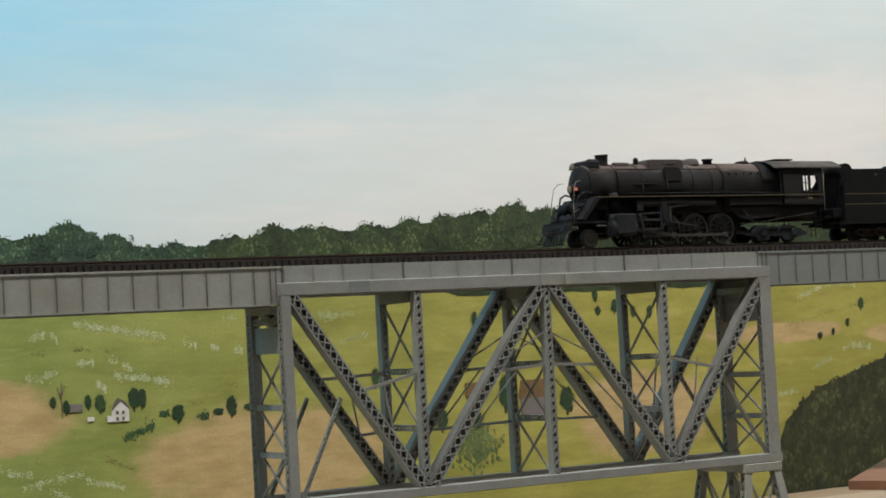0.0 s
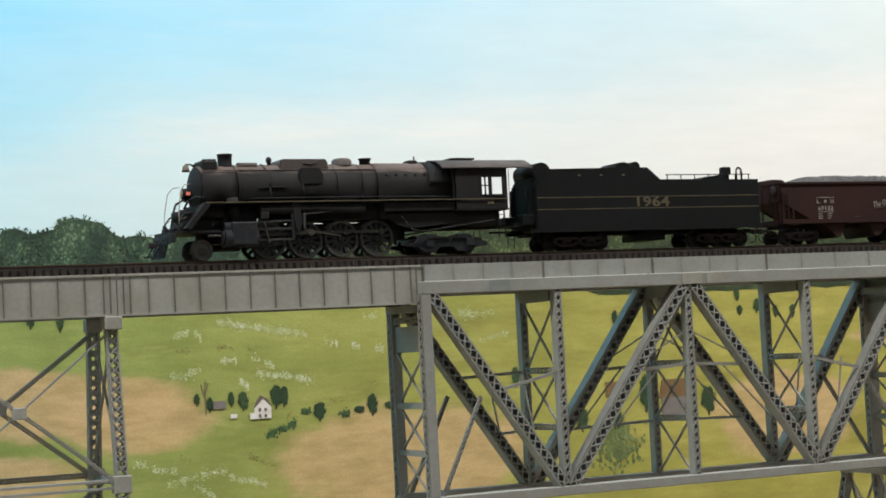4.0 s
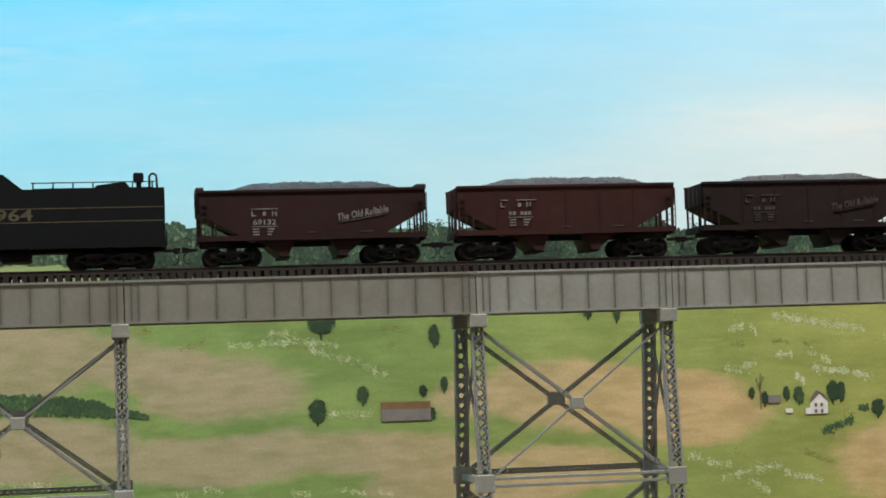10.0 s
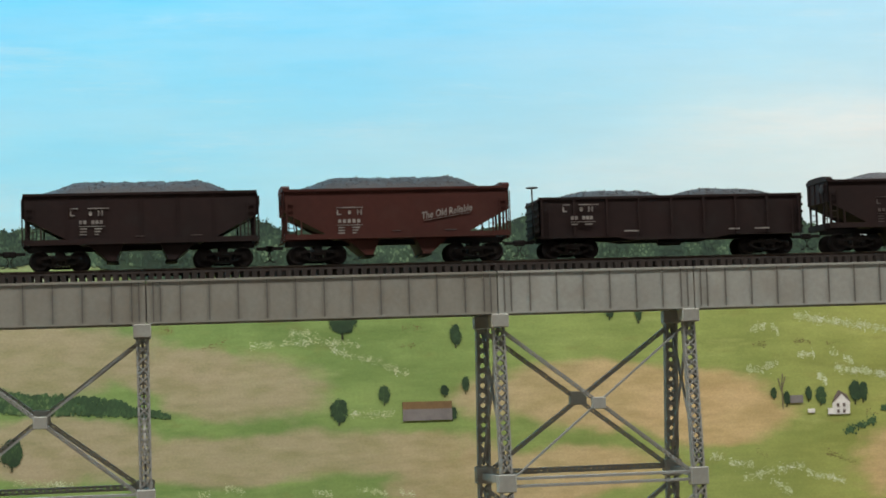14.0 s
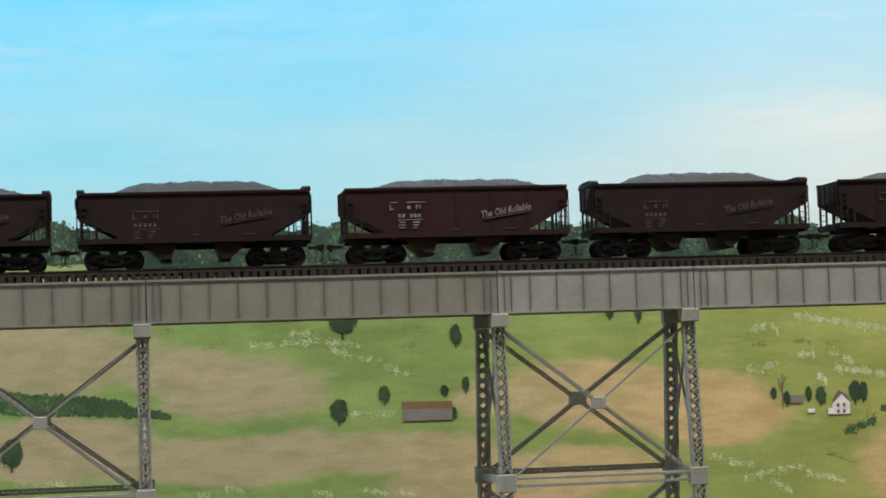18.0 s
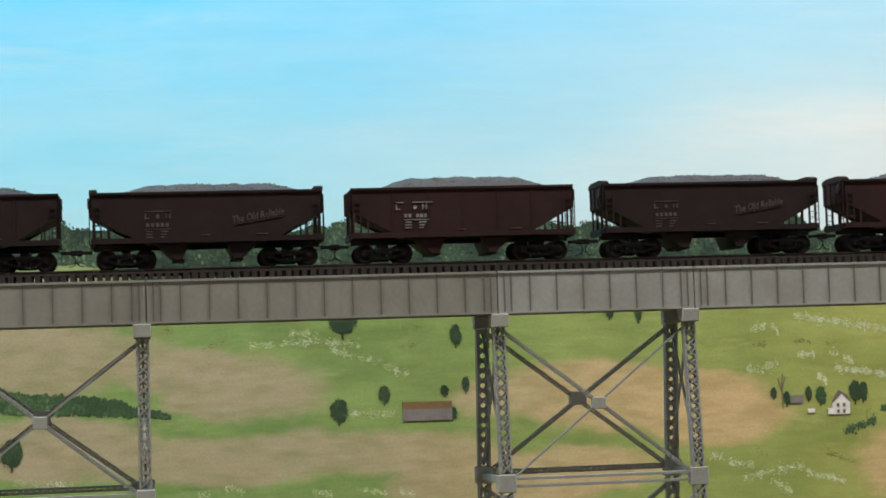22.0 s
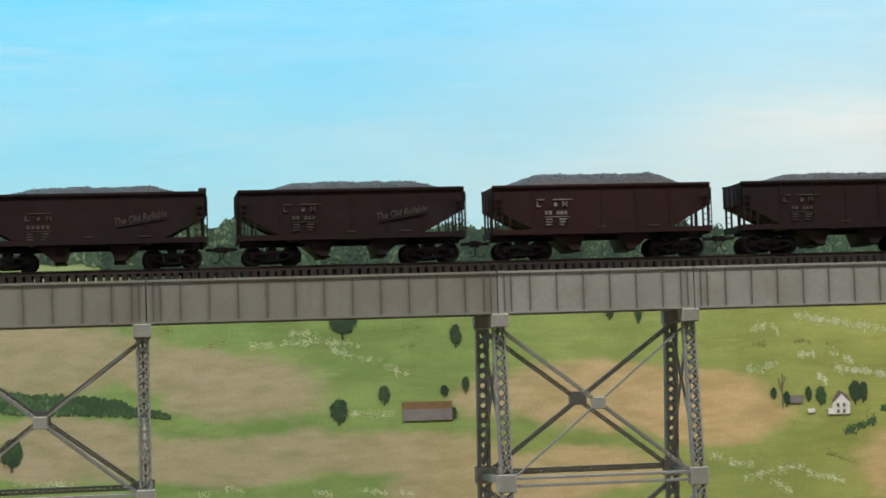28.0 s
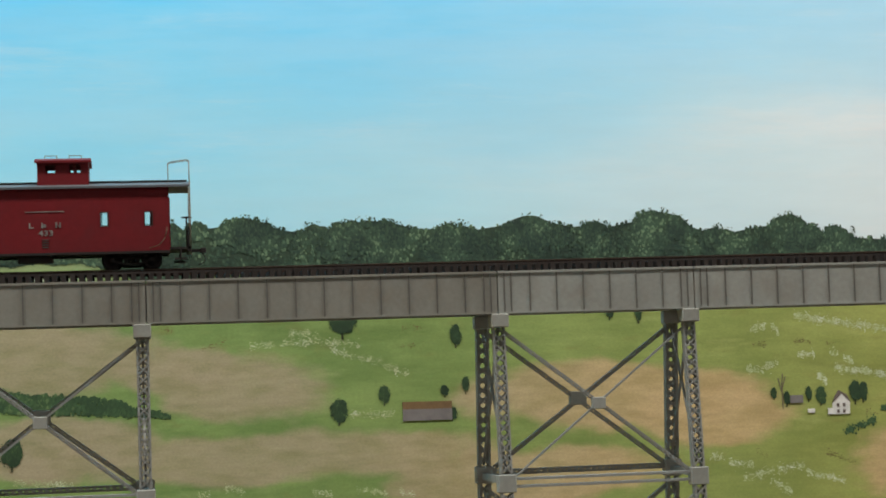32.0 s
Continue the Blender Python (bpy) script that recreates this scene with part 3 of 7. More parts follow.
sp = []
for i in range(15000):
    x = rng.uniform(1.126, 1.75)
    top = brush_top(x) + 0.0015 + 0.003 * noise.noise((x * 70, 0, 0))
    z = rng.uniform(-0.24, top)
    sp.append((x, z, 0.55 if z > top - 0.006 else 1.0))
part("painted_brush_base", wavy_sheet(1.126, 1.75, -0.24, brush_top, 90), BUSHD, backdrop, "painted dark olive slope").matrix_basis = pose(0, -0.0003, 0)
dab_part("painted_brush", rng, sp, 0.0028, BUSHD, "painted dark olive brush on a slope")

BARN_R = paint("painted_barn_roof", (0.165, 0.100, 0.042), (0.12, 0.070, 0.032), 0.8, stain=120)
BARN_W = paint("painted_barn_wall", (0.17, 0.155, 0.15), (0.12, 0.11, 0.11), 0.8, stain=120)
WHITE = paint("painted_white_wall", (0.66, 0.65, 0.62), (0.5, 0.5, 0.48), 0.8, stain=120)
SLATE = paint("painted_slate_roof", (0.14, 0.11, 0.10), None, 0.8, stain=120)


def flat(name, outline, material, label, d=0.0018):
    return part(name, prism(bmesh.new(), outline, WALL - d, WALL), material, backdrop, label)


def rect(x0, x1, z0, z1):
    return ((x0, z0), (x1, z0), (x1, z1), (x0, z1))


flat("painted_barn_wall", ((0.2066, -0.0768), (0.2413, -0.0768), (0.2413, -0.069), (0.2066, -0.0687)), BARN_W, "painted grey barn wall")
flat("painted_barn_roof", ((0.2066, -0.0687), (0.2413, -0.069), (0.2413, -0.0639), (0.2066, -0.0636)), BARN_R, "painted brown barn roof")
flat("painted_barn_wall", rect(0.870, 0.899, -0.1032, -0.0872), BARN_W, "painted grey barn wall")
flat("painted_barn_roof", ((0.868, -0.0872), (0.901, -0.0872), (0.898, -0.0726), (0.871, -0.0730)), BARN_R, "painted rust-brown barn roof")
flat("painted_shed", rect(0.488, 0.4975, -0.074, -0.0685), BARN_W, "painted small brown shed")
flat("painted_shed", rect(0.818, 0.830, -0.083, -0.072), BARN_R, "painted small rust-roofed shed")
flat("painted_house_wall", ((0.5160, -0.083), (0.5325, -0.083), (0.5325, -0.0745), (0.5265, -0.0685), (0.5195, -0.0750), (0.5195, -0.0785), (0.5160, -0.0785)),
     WHITE, "painted white farmhouse wall")
flat("painted_house_roof", ((0.5195, -0.0750), (0.5265, -0.0685), (0.5330, -0.0745), (0.5300, -0.0690), (0.5245, -0.0660), (0.5215, -0.0700)), SLATE,
     "painted dark house roof", 0.0021)
for wx, wz in ((0.5235, -0.0765), (0.5280, -0.0765), (0.5235, -0.0810), (0.5280, -0.0810)):
    flat("painted_window", rect(wx - 0.0009, wx + 0.0009, wz - 0.0012, wz + 0.0012), SLATE, "", 0.0022)
flat("painted_white_shed", rect(0.5010, 0.5060, -0.0815, -0.0785), WHITE, "painted small white outbuilding")


# strokes of pale blossom and of brown weeds across the meadow
def strokes(name, rng, segments, per_metre, size, spread, material, label):
    sp = []
    for xa, za, xb, zb in segments:
        bow = rng.uniform(-0.0008, 0.0012)
        for i in range(int(12 + per_metre * math.hypot(xb - xa, zb - za))):
            u = rng.random()
            clump = 0.5 + 0.5 * noise.noise((u * 5 + xa * 300, za * 300, 1))
            if rng.random() > 0.25 + clump:
                continue
            sp.append((xa + (xb - xa) * u, za + (zb - za) * u + 4 * bow * u * (1 - u) + rng.gauss(0, spread), 0.4 + clump))
    return dab_part(name, rng, sp, size, material, label, depth=0.00066, tall=0.36)


BLOSSOM = dab_material("painted_blossom", (0.40, 0.46, 0.22), (0.55, 0.60, 0.38), (0.84, 0.87, 0.76))
WEED = dab_material("painted_brown_weed", (0.13, 0.115, 0.035), (0.19, 0.15, 0.05), (0.10, 0.06, 0.03))
strokes("painted_blossom", rng, ((0.1016, -0.0221, 0.1188, -0.0212), (0.1281, -0.0139, 0.1495, -0.0145), (0.1228, -0.0207, 0.1431, -0.0213), (0.1391, -0.0192, 0.1635, -0.0220),
                                 (0.1615, -0.0209, 0.1778, -0.0240), (0.1572, -0.0258, 0.1755, -0.0320), (0.1765, -0.0321, 0.1939, -0.0350), (0.1938, -0.0371, 0.2121, -0.0447),
                                 (0.1690, -0.0706, 0.2008, -0.0721), (0.0818, -0.1180, 0.0956, -0.1216), (0.1724, -0.1219, 0.1948, -0.1269), (0.2031, -0.1243, 0.2133, -0.1277),
                                 (0.0638, -0.1212, 0.0717, -0.1221), (0.1418, -0.1236, 0.1560, -0.1256)), 7000, 0.00072, 0.0014, BLOSSOM, "painted pale blossom in drifts")
strokes("painted_blossom", rng, ((0.4607, -0.0211, 0.4717, -0.0185), (0.4762, -0.0186, 0.4814, -0.0231), (0.4939, -0.0113, 0.5147, -0.0154), (0.5074, -0.0148, 0.5293, -0.0178),
                                 (0.5293, -0.0175, 0.5477, -0.0198), (0.5458, -0.0197, 0.5642, -0.0237), (0.4951, -0.0404, 0.5079, -0.0402), (0.5190, -0.0388, 0.5263, -0.0403),
                                 (0.4566, -0.0489, 0.4692, -0.0502), (0.4694, -0.0468, 0.4803, -0.0451), (0.5090, -0.0549, 0.5161, -0.0603), (0.5221, -0.0493, 0.5348, -0.0532),
                                 (0.5298, -0.0435, 0.5370, -0.0463), (0.5349, -0.0523, 0.5624, -0.0567), (0.4408, -0.1149, 0.4587, -0.1165), (0.4267, -0.1101, 0.4374, -0.1114)),
        11000, 0.00082, 0.0015, BLOSSOM, "painted pale blossom in drifts")
strokes("painted_blossom", rng, ((0.4510, -0.1255, 0.4747, -0.1214), (0.4765, -0.1206, 0.4966, -0.1184), (0.4982, -0.1236, 0.5270, -0.1304), (0.4707, -0.1281, 0.4866, -0.1373),
                                 (0.6099, -0.0123, 0.6215, -0.0102), (0.5772, -0.0279, 0.5883, -0.0315), (0.6179, -0.0347, 0.6259, -0.0365), (0.5997, -0.0319, 0.6064, -0.0342),
                                 (0.5536, -0.0538, 0.5690, -0.0576), (1.1679, -0.0164, 1.1972, -0.0075), (1.1938, -0.0047, 1.2372, -0.0071), (1.2178, -0.0638, 1.2437, -0.0593),
                                 (1.2289, -0.0615, 1.2507, -0.0638), (1.1805, -0.0789, 1.2026, -0.0715), (1.1400, -0.1002, 1.1612, -0.0986), (0.6951, -0.0159, 0.7210, -0.0132),
                                 (0.7069, -0.0344, 0.7330, -0.0297), (0.6902, -0.0123, 0.7005, -0.0103), (-0.0600, -0.1090, -0.0200, -0.1130)), 8500, 0.00080, 0.0015, BLOSSOM,
        "painted pale blossom in drifts")
strokes("painted_weed", rng, ((0.2071, -0.0121, 0.2216, -0.0125), (0.2066, -0.0253, 0.2232, -0.0248), (0.0686, -0.0231, 0.0867, -0.0177), (0.0412, -0.0084, 0.0500, -0.0090),
                              (0.4611, -0.0314, 0.4719, -0.0314), (0.4920, -0.0294, 0.5000, -0.0296), (0.5174, -0.0336, 0.5248, -0.0333), (0.4619, -0.1064, 0.4698, -0.1110),
                              (0.5134, -0.1105, 0.5315, -0.1160), (0.5450, -0.0820, 0.5535, -0.0841), (0.5144, -0.1101, 0.5364, -0.1191), (0.4930, -0.0296, 0.5057, -0.0317), (0.6105, -0.0609, 0.6196, -0.0623), (0.5779, -0.0733, 0.5915, -0.0724), (1.1518, -0.0407, 1.2620, -0.0191)), 1500, 0.0008, 0.0011, WEED, "painted brown weeds")

# ---------------------------------------------------------------- viaduct
GD = 0.0217                       # depth of the girders
GY0, GY1 = 0.0, 0.037             # outer faces of the two girders


def laced(bm, p, q, w, d, pitch, side, flange=0.0011):
    """A laced member: two channels, w apart, and crossing lacing bars on the faces along 'side', d deep."""
    p, q, side = Vector(p), Vector(q), Vector(side).normalized()
    a = (q - p).normalized()
    u = a.cross(side).normalized()
    for s in (-1, 1):
        o = u * s * (w - flange) / 2
        bar(bm, p + o, q + o, flange, d, side)
    n = max(2, round((q - p).length / pitch))
    for f in (-1, 1):
        o = side * f * (d / 2 - 0.0002)
        for i in range(n):
            m0, m1 = p + (q - p) * (i / n), p + (q - p) * ((i + 1) / n)
            k = u * (w / 2 - flange * 0.4)
            bar(bm, m0 - k + o, m1 + k + o, 0.00078, 0.0004, side)
            bar(bm, m0 + k + o + side * f * 0.0002, m1 - k + o + side * f * 0.0002, 0.00078, 0.0004, side)
    return bm


def girder_span(x0, x1, z=0.0, depth=GD, coat=None):
    coat = coat or STEEL
    g = thing("girder_span", pose(0, 0, 0), "grey riveted plate girder span of a railway viaduct", "bridge girder", "girder spans of the viaduct")
    for y, s in ((GY0, -1), (GY1, 1)):
        bm = bmesh.new()
        box(bm, x0 + 0.0003, x1 - 0.0003, min(y, y - s * 0.0010), max(y, y - s * 0.0010), z - depth, z)
        part("web", bm, coat, g)
        for zz in (z - 0.0012, z - depth):
            bm = bmesh.new()
            box(bm, x0 + 0.0003, x1 - 0.0003, y - s * 0.0030 if s > 0 else y - 0.0006, y + 0.0006 if s > 0 else y + 0.0030, zz, zz + 0.0010)
            part("flange", bm, coat, g)
        n = max(2, round((x1 - x0 - 0.0336) / 0.01384))
        xs = [x0 + 0.0035, x0 + 0.0070, x1 - 0.0035, x1 - 0.0070]
        xs += [x0 + 0.0168 + (x1 - x0 - 0.0336) * i / n for i in range(n + 1)]
        for x in xs:
            bm = bmesh.new()
            box(bm, x - 0.0003, x + 0.0003, y + (-0.0005 if s < 0 else 0.0), y + (0.0 if s < 0 else 0.0005), z - depth + 0.0010, z - 0.0012)
            part("stiffener", bm, EDGE, g)
    # dark filler added so the bright backdrop doesn't show through the joint
    part("joint_filler", box(bmesh.new(), x0 - 0.0008, x0 + 0.0008, GY0 + 0.0040, GY1 - 0.0040, z - depth + 0.0015, z - 0.0015), EDGE, g, "dark filler added behind the joint")
    for i in range(1, int((x1 - x0) / 0.035) + 1):
        x = x0 + (x1 - x0) * i / (int((x1 - x0) / 0.035) + 1)
        bm = bmesh.new()
        bar(bm, (x, GY0 + 0.001, z - 0.003), (x, GY1 - 0.001, z - depth + 0.003), 0.001, 0.001)
        bar(bm, (x, GY0 + 0.001, z - depth + 0.003), (x, GY1 - 0.001, z - 0.003), 0.001, 0.001)
        part("cross_frame", bm, STEEL_D, g)
    return g


for a, b in ((-0.385, -0.280), (-0.280, -0.105), (-0.105, 0.0), (0.0, 0.1767), (0.1767, 0.280), (0.280, 0.4535)):
    girder_span(a, b, coat=STEEL_W if b < 0.2 else STEEL)
girder_span(0.7885, 0.9635, coat=STEEL_B)
girder_span(0.9635, 1.1385, coat=STEEL_B)


GROUND = -0.34


def leg_y(z, front):
    """Front and rear legs lean outwards towards the foot."""
    k = 0.0050 + (z + 0.025) * 0.105
    return k if front else 0.0430 - k


def tower(x0, x1, foot=GROUND):
    tw = thing("viaduct_tower", pose(0, 0, 0), "grey steel viaduct tower with laced legs and crossed braces", "bridge tower", "towers of the viaduct")
    for front in (True, False):
        drop = 0.0021 if front else 0.0
        tiers = [-0.0217, -0.105 - drop, -0.190 - drop, -0.275 - drop, foot]
        xa0 = x0 if front else x0 - 0.0025
        for x in (xa0, x1):
            for za, zb in zip(tiers, tiers[1:]):
                a, b = (x, leg_y(za, front), za), (x, leg_y(zb, front), zb)
                part("leg", laced(bmesh.new(), a, b, 0.0062 if front else 0.0066, 0.0050, 0.0052, (0, 1, 0), 0.0009 if front else 0.0016), STEEL_D, tw)
            y = leg_y(-0.025, front)
            part("cap_plate", box(bmesh.new(), x - 0.0044, x + 0.0044, y - (0.0074 if front else 0.0032), y + 0.0032, -0.0285, -0.0218, 0.0004), STEEL, tw)
            for z in tiers[1:-1]:
                y = leg_y(z, front)
                part("gusset_plate", box(bmesh.new(), x - 0.0046, x + 0.0046, y - 0.0034, y + 0.0034, z - 0.0048, z + 0.0042, 0.0004), STEEL, tw)
        for za, zb in zip(tiers, tiers[1:]):
            ya, yb = leg_y(za - 0.010, front), leg_y(zb + 0.001, front)
            ym, zm, xm = (ya + yb) / 2, (za + zb) / 2 - (0.0042 if front else 0.0032), (xa0 + x1) / 2
            for xa, xb in ((xa0 + 0.003, x1 - 0.003), (x1 - 0.003, xa0 + 0.003)):
                if front and xa > xb:
                    part("brace", bar(bmesh.new(), (xa, ya, za - 0.0095), (xb, yb, zb + 0.0015), 0.0010, 0.0010), STEEL_D, tw)
                else:
                    part("brace", laced(bmesh.new(), (xa, ya, za - 0.0095), (xb, yb, zb + 0.0015), 0.0020 if front else 0.0023, 0.0016, 0.0036, (0, 1, 0.05), 0.0006), STEEL_D, tw)
            part("centre_plate", box(bmesh.new(), xm - (0.0034 if front else 0.0044), xm + (0.0034 if front else 0.0044), ym - 0.0022, ym + 0.0022, zm - (0.0030 if front else 0.0036), zm + (0.0030 if front else 0.0036), 0.0003), STEEL, tw)
            if zb > foot:
                if front:
                    for dz in (-0.0019, 0.0019):
                        part("strut", box(bmesh.new(), x0 + 0.004, x1 - 0.004, yb - 0.0015, yb + 0.0015, zb + dz - 0.0007, zb + dz + 0.0007, 0.0001), STEEL_T, tw)
                else:
                    part("strut", laced(bmesh.new(), (xa0 + 0.004, yb, zb + 0.0008), (x1 - 0.004, yb, zb + 0.0008), 0.0030, 0.0030, 0.0034, (0, 1, 0), 0.0009), STEEL_D, tw)
    tiers = [-0.0217, -0.106, -0.191, -0.276, foot]
    for x in (x0, x1):
        for z in tiers[1:-1]:
            part("strut", laced(bmesh.new(), (x, leg_y(z, True), z), (x - (0.0025 if x == x0 else 0), leg_y(z, False), z), 0.0036, 0.0034, 0.0045, (0, 0, 1), 0.0009), STEEL_D, tw)
        for za, zb in zip(tiers, tiers[1:]):
            for f in (True, False):
                part("sway_brace", bar(bmesh.new(), (x - (0 if f or x == x1 else 0.0025), leg_y(za, f), za - 0.008), (x - (0.0025 if f and x == x0 else 0), leg_y(zb, not f), zb + 0.006), 0.0012, 0.0012), STEEL_D, tw)
        for f in (True, False):
            y = leg_y(foot, f)
            part("pedestal", box(bmesh.new(), x - 0.0105, x + 0.009, y - 0.009, y + 0.009, foot - 0.012, foot, 0.001), STEEL, tw, "pale concrete pedestal")
    return tw


E0 = 0.0022
tower(-0.385 + E0, -0.280 - E0)
tower(-0.105 + E0, -E0)
tower(0.1772, 0.2772)


# the deck truss
def truss():
    t = thing("deck_truss", pose(0, 0, 0), "grey steel deck truss span with laced diagonals and posts", "truss bridge")
    xl, xr = 0.4528, 0.7882
    x1, xm, x3 = 0.5360, 0.6235, 0.7092
    top, bot = -0.0167, -0.1280
    for y, s in ((-0.0025, -1), (0.0400, 1)):
        part("top_chord", box(bmesh.new(), xl - 0.0026, xr + 0.0043, y - 0.0035, y + 0.0035, top, -0.0095, 0.0004), STEEL_T, t)
        part("bottom_chord", box(bmesh.new(), xl - 0.0026, xr + 0.0058, y - 0.0035, y + 0.0045, -0.1334, bot, 0.0004), STEEL_T, t)
        for x in (xl, xr):
            bm = bmesh.new()
            box(bm, x - 0.0027 if x == xl else x - 0.0043, x + 0.0027 if x == xl else x + 0.0043, y - 0.0035, y - 0.0025, bot + 0.0002, top - 0.0001)
            box(bm, x - 0.0027, x + 0.0027, y + 0.0025, y + 0.0035, bot + 0.0002, top - 0.0001)
            part("end_post", bm, STEEL_T, t)
            part("end_post_lacing", laced(bmesh.new(), (x, y, bot), (x, y, top), 0.0048, 0.0058, 0.0048, (1, 0, 0), 0.0005), STEEL_D, t)
        for xa, za, xb, zz in ((xl + 0.0035, top, x1 - 0.0015, bot), (x1 + 0.0030, bot, xm - 0.0025, top), (xm + 0.0045, top, x3 + 0.0015, bot), (x3 + 0.0035, bot, xr - 0.0010, top)):
            yd = y + 0.0004
            part("diagonal", laced(bmesh.new(), (xa, yd, za), (xb, yd, zz), 0.0064, 0.0076, 0.0060, (0, 1, 0), 0.0009), STEEL_T, t)
            # dark plate stands for the shade inside the laced box
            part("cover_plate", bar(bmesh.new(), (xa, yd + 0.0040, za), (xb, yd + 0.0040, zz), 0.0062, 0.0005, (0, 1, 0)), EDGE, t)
            # near web plates get their shade through a darker grey
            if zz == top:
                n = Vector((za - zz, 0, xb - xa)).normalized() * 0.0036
                part("web_plate", bar(bmesh.new(), Vector((xa, yd, za)) + n, Vector((xb, yd, zz)) + n, 0.0006, 0.0076, (0, 1, 0)), STEEL_P if y > 0 else STEEL_S, t, "pale blue-grey web plate" if y > 0 else "grey web plate with shade in its colour")
        for x in (x1, xm, x3):
            part("post", laced(bmesh.new(), (x, y, bot), (x, y, top), 0.0046, 0.0056, 0.0046, (0, 1, 0), 0.0009), STEEL_T, t)
        # light half-diagonals at both ends
        part("sub_diagonal", laced(bmesh.new(), (xl + 0.006, y, bot), (xl + 0.0320, y, -0.0745), 0.0021, 0.0018, 0.0036, (0, 1, 0), 0.0006), STEEL_D, t)
        part("sub_diagonal", laced(bmesh.new(), (xr - 0.004, y, bot), (xr - 0.0400, y, -0.0720), 0.0021, 0.0018, 0.0036, (0, 1, 0), 0.0006), STEEL_D, t)
    # cross frames between the two trusses
    for x in (xl, x1, xm, x3, xr):
        levels = (-0.048, -0.078, -0.1045, -0.128) if x in (xl, xr) else (-0.0236, -0.0625, -0.0950, -0.128)
        for k, (za, zb_) in enumerate(zip(levels, levels[1:])):
            for a, b in (((x, 0.0, za), (x, 0.037, zb_)), ((x, 0.0, zb_), (x, 0.037, za))):
                part("sway_brace", bar(bmesh.new(), a, b, 0.0011, 0.0011), STEEL_D, t)
            if k:
                part("cross_strut", laced(bmesh.new(), (x, 0.0, za), (x, 0.037, za), 0.0036, 0.0030, 0.0044, (1, 0, 0) if x in (x1, xm, x3) else (0, 0, 1), 0.0008), STEEL_D, t)
        part("floor_beam", box(bmesh.new(), x - 0.003, x + 0.003, 0.0012, 0.0363, -0.0228 if x in (x1, xm, x3) else top, -0.0098), STEEL_D, t)
    for x in (xl, xr):
        part("portal_plate", box(bmesh.new(), x - 0.0008, x + 0.0008, 0.0010, 0.0365, *((-0.048, -0.0335) if x == xl else (-0.044, -0.0175))), STEEL_T, t)
        part("bearing_ledge", box(bmesh.new(), x - 0.006, x + 0.004, 0.0012, 0.0363, -0.0260, -0.0220), STEEL_T, t)
        part("portal_strut", laced(bmesh.new(), (x, 0.0, -0.030), (x, 0.037, -0.030), 0.0036, 0.0030, 0.0044, (1, 0, 0), 0.0008), STEEL_D, t)
    # light struts from the posts to the middle of the diagonals, with thin ties
    for y in (-0.0025, 0.0400):
        for xp, xa, xb, dip in ((x1, xl + 0.0035, x1 - 0.0015, 0.0085), (xm, xm - 0.0025, x1 + 0.0030, 0.0010), (xm, xm + 0.0045, x3 + 0.0015, 0.0010), (x3, xr - 0.0010, x3 + 0.0035, 0.0085)):
            xq = xa + (xb - xa) * 0.45
            part("strut", bar(bmesh.new(), (xp, y, -0.0630), (xq, y, -0.0645 - (dip if y < 0 else 0)), 0.0014, 0.0018), STEEL_D, t)
            xw = xa + (xb - xa) * 0.74
            part("hanger", bar(bmesh.new(), (xp + (xq - xp) * 0.55, y, -0.0645), (xp + (xw - xp) * 0.85, y, -0.0975), 0.0008, 0.0008), STEEL_D, t)
            if xp == xm:
                part("tie_bar", bar(bmesh.new(), (xp, y, -0.0430), (xq, y, -0.0630), 0.0008, 0.0008), STEEL_D, t)
            if y > 0:
                part("strut", bar(bmesh.new(), (xp, y, -0.0970), (xw, y, -0.0985), 0.0022, 0.0016), STEEL_P if xa < xp < xm + 0.001 or xp == xm else STEEL_D, t)
    # stringers under the ties, in four lengths
    ends = (0.4540, 0.5298, 0.6030, 0.6840, 0.7880)
    for y, s in ((GY0, -1), (GY1, 1)):
        for xa, xb in zip(ends, ends[1:]):
            part("stringer", box(bmesh.new(), xa + 0.0002, xb - 0.0002, min(y, y - s * 0.001), max(y, y - s * 0.001), -0.0094, 0.0), STEEL_T, t)
            for i in range(4):
                x = xa + 0.0008 + (xb - xa - 0.0016) * i / 4 if i else xa + 0.0006
                part("stiffener", box(bmesh.new(), x - 0.0003, x + 0.0003, y + (-0.0006 if s < 0 else 0), y + (0 if s < 0 else 0.0006), -0.0093, -0.0003), EDGE if i == 0 else STEEL_D, t)
    # splice plates on the top chord
    for xa, xb in ((0.4925, 0.5050), (0.6195, 0.6330), (0.6365, 0.6480)):
        part("splice_plate", box(bmesh.new(), xa, xb, -0.0064, -0.0060, top + 0.0004, -0.0099), STEEL if xa > 0.5 else STEEL_B, t)
    # bottom laterals
    for xa, xb in ((xl, x1), (x1, xm), (xm, x3), (x3, xr)):
        part("lateral_brace", bar(bmesh.new(), (xa, 0, -0.130), (xb, 0.037, -0.130), 0.0012, 0.0012), STEEL_D, t)
        part("lateral_brace", bar(bmesh.new(), (xa, 0.037, -0.131), (xb, 0, -0.131), 0.0012, 0.0012), STEEL_D, t)
    return t


truss()


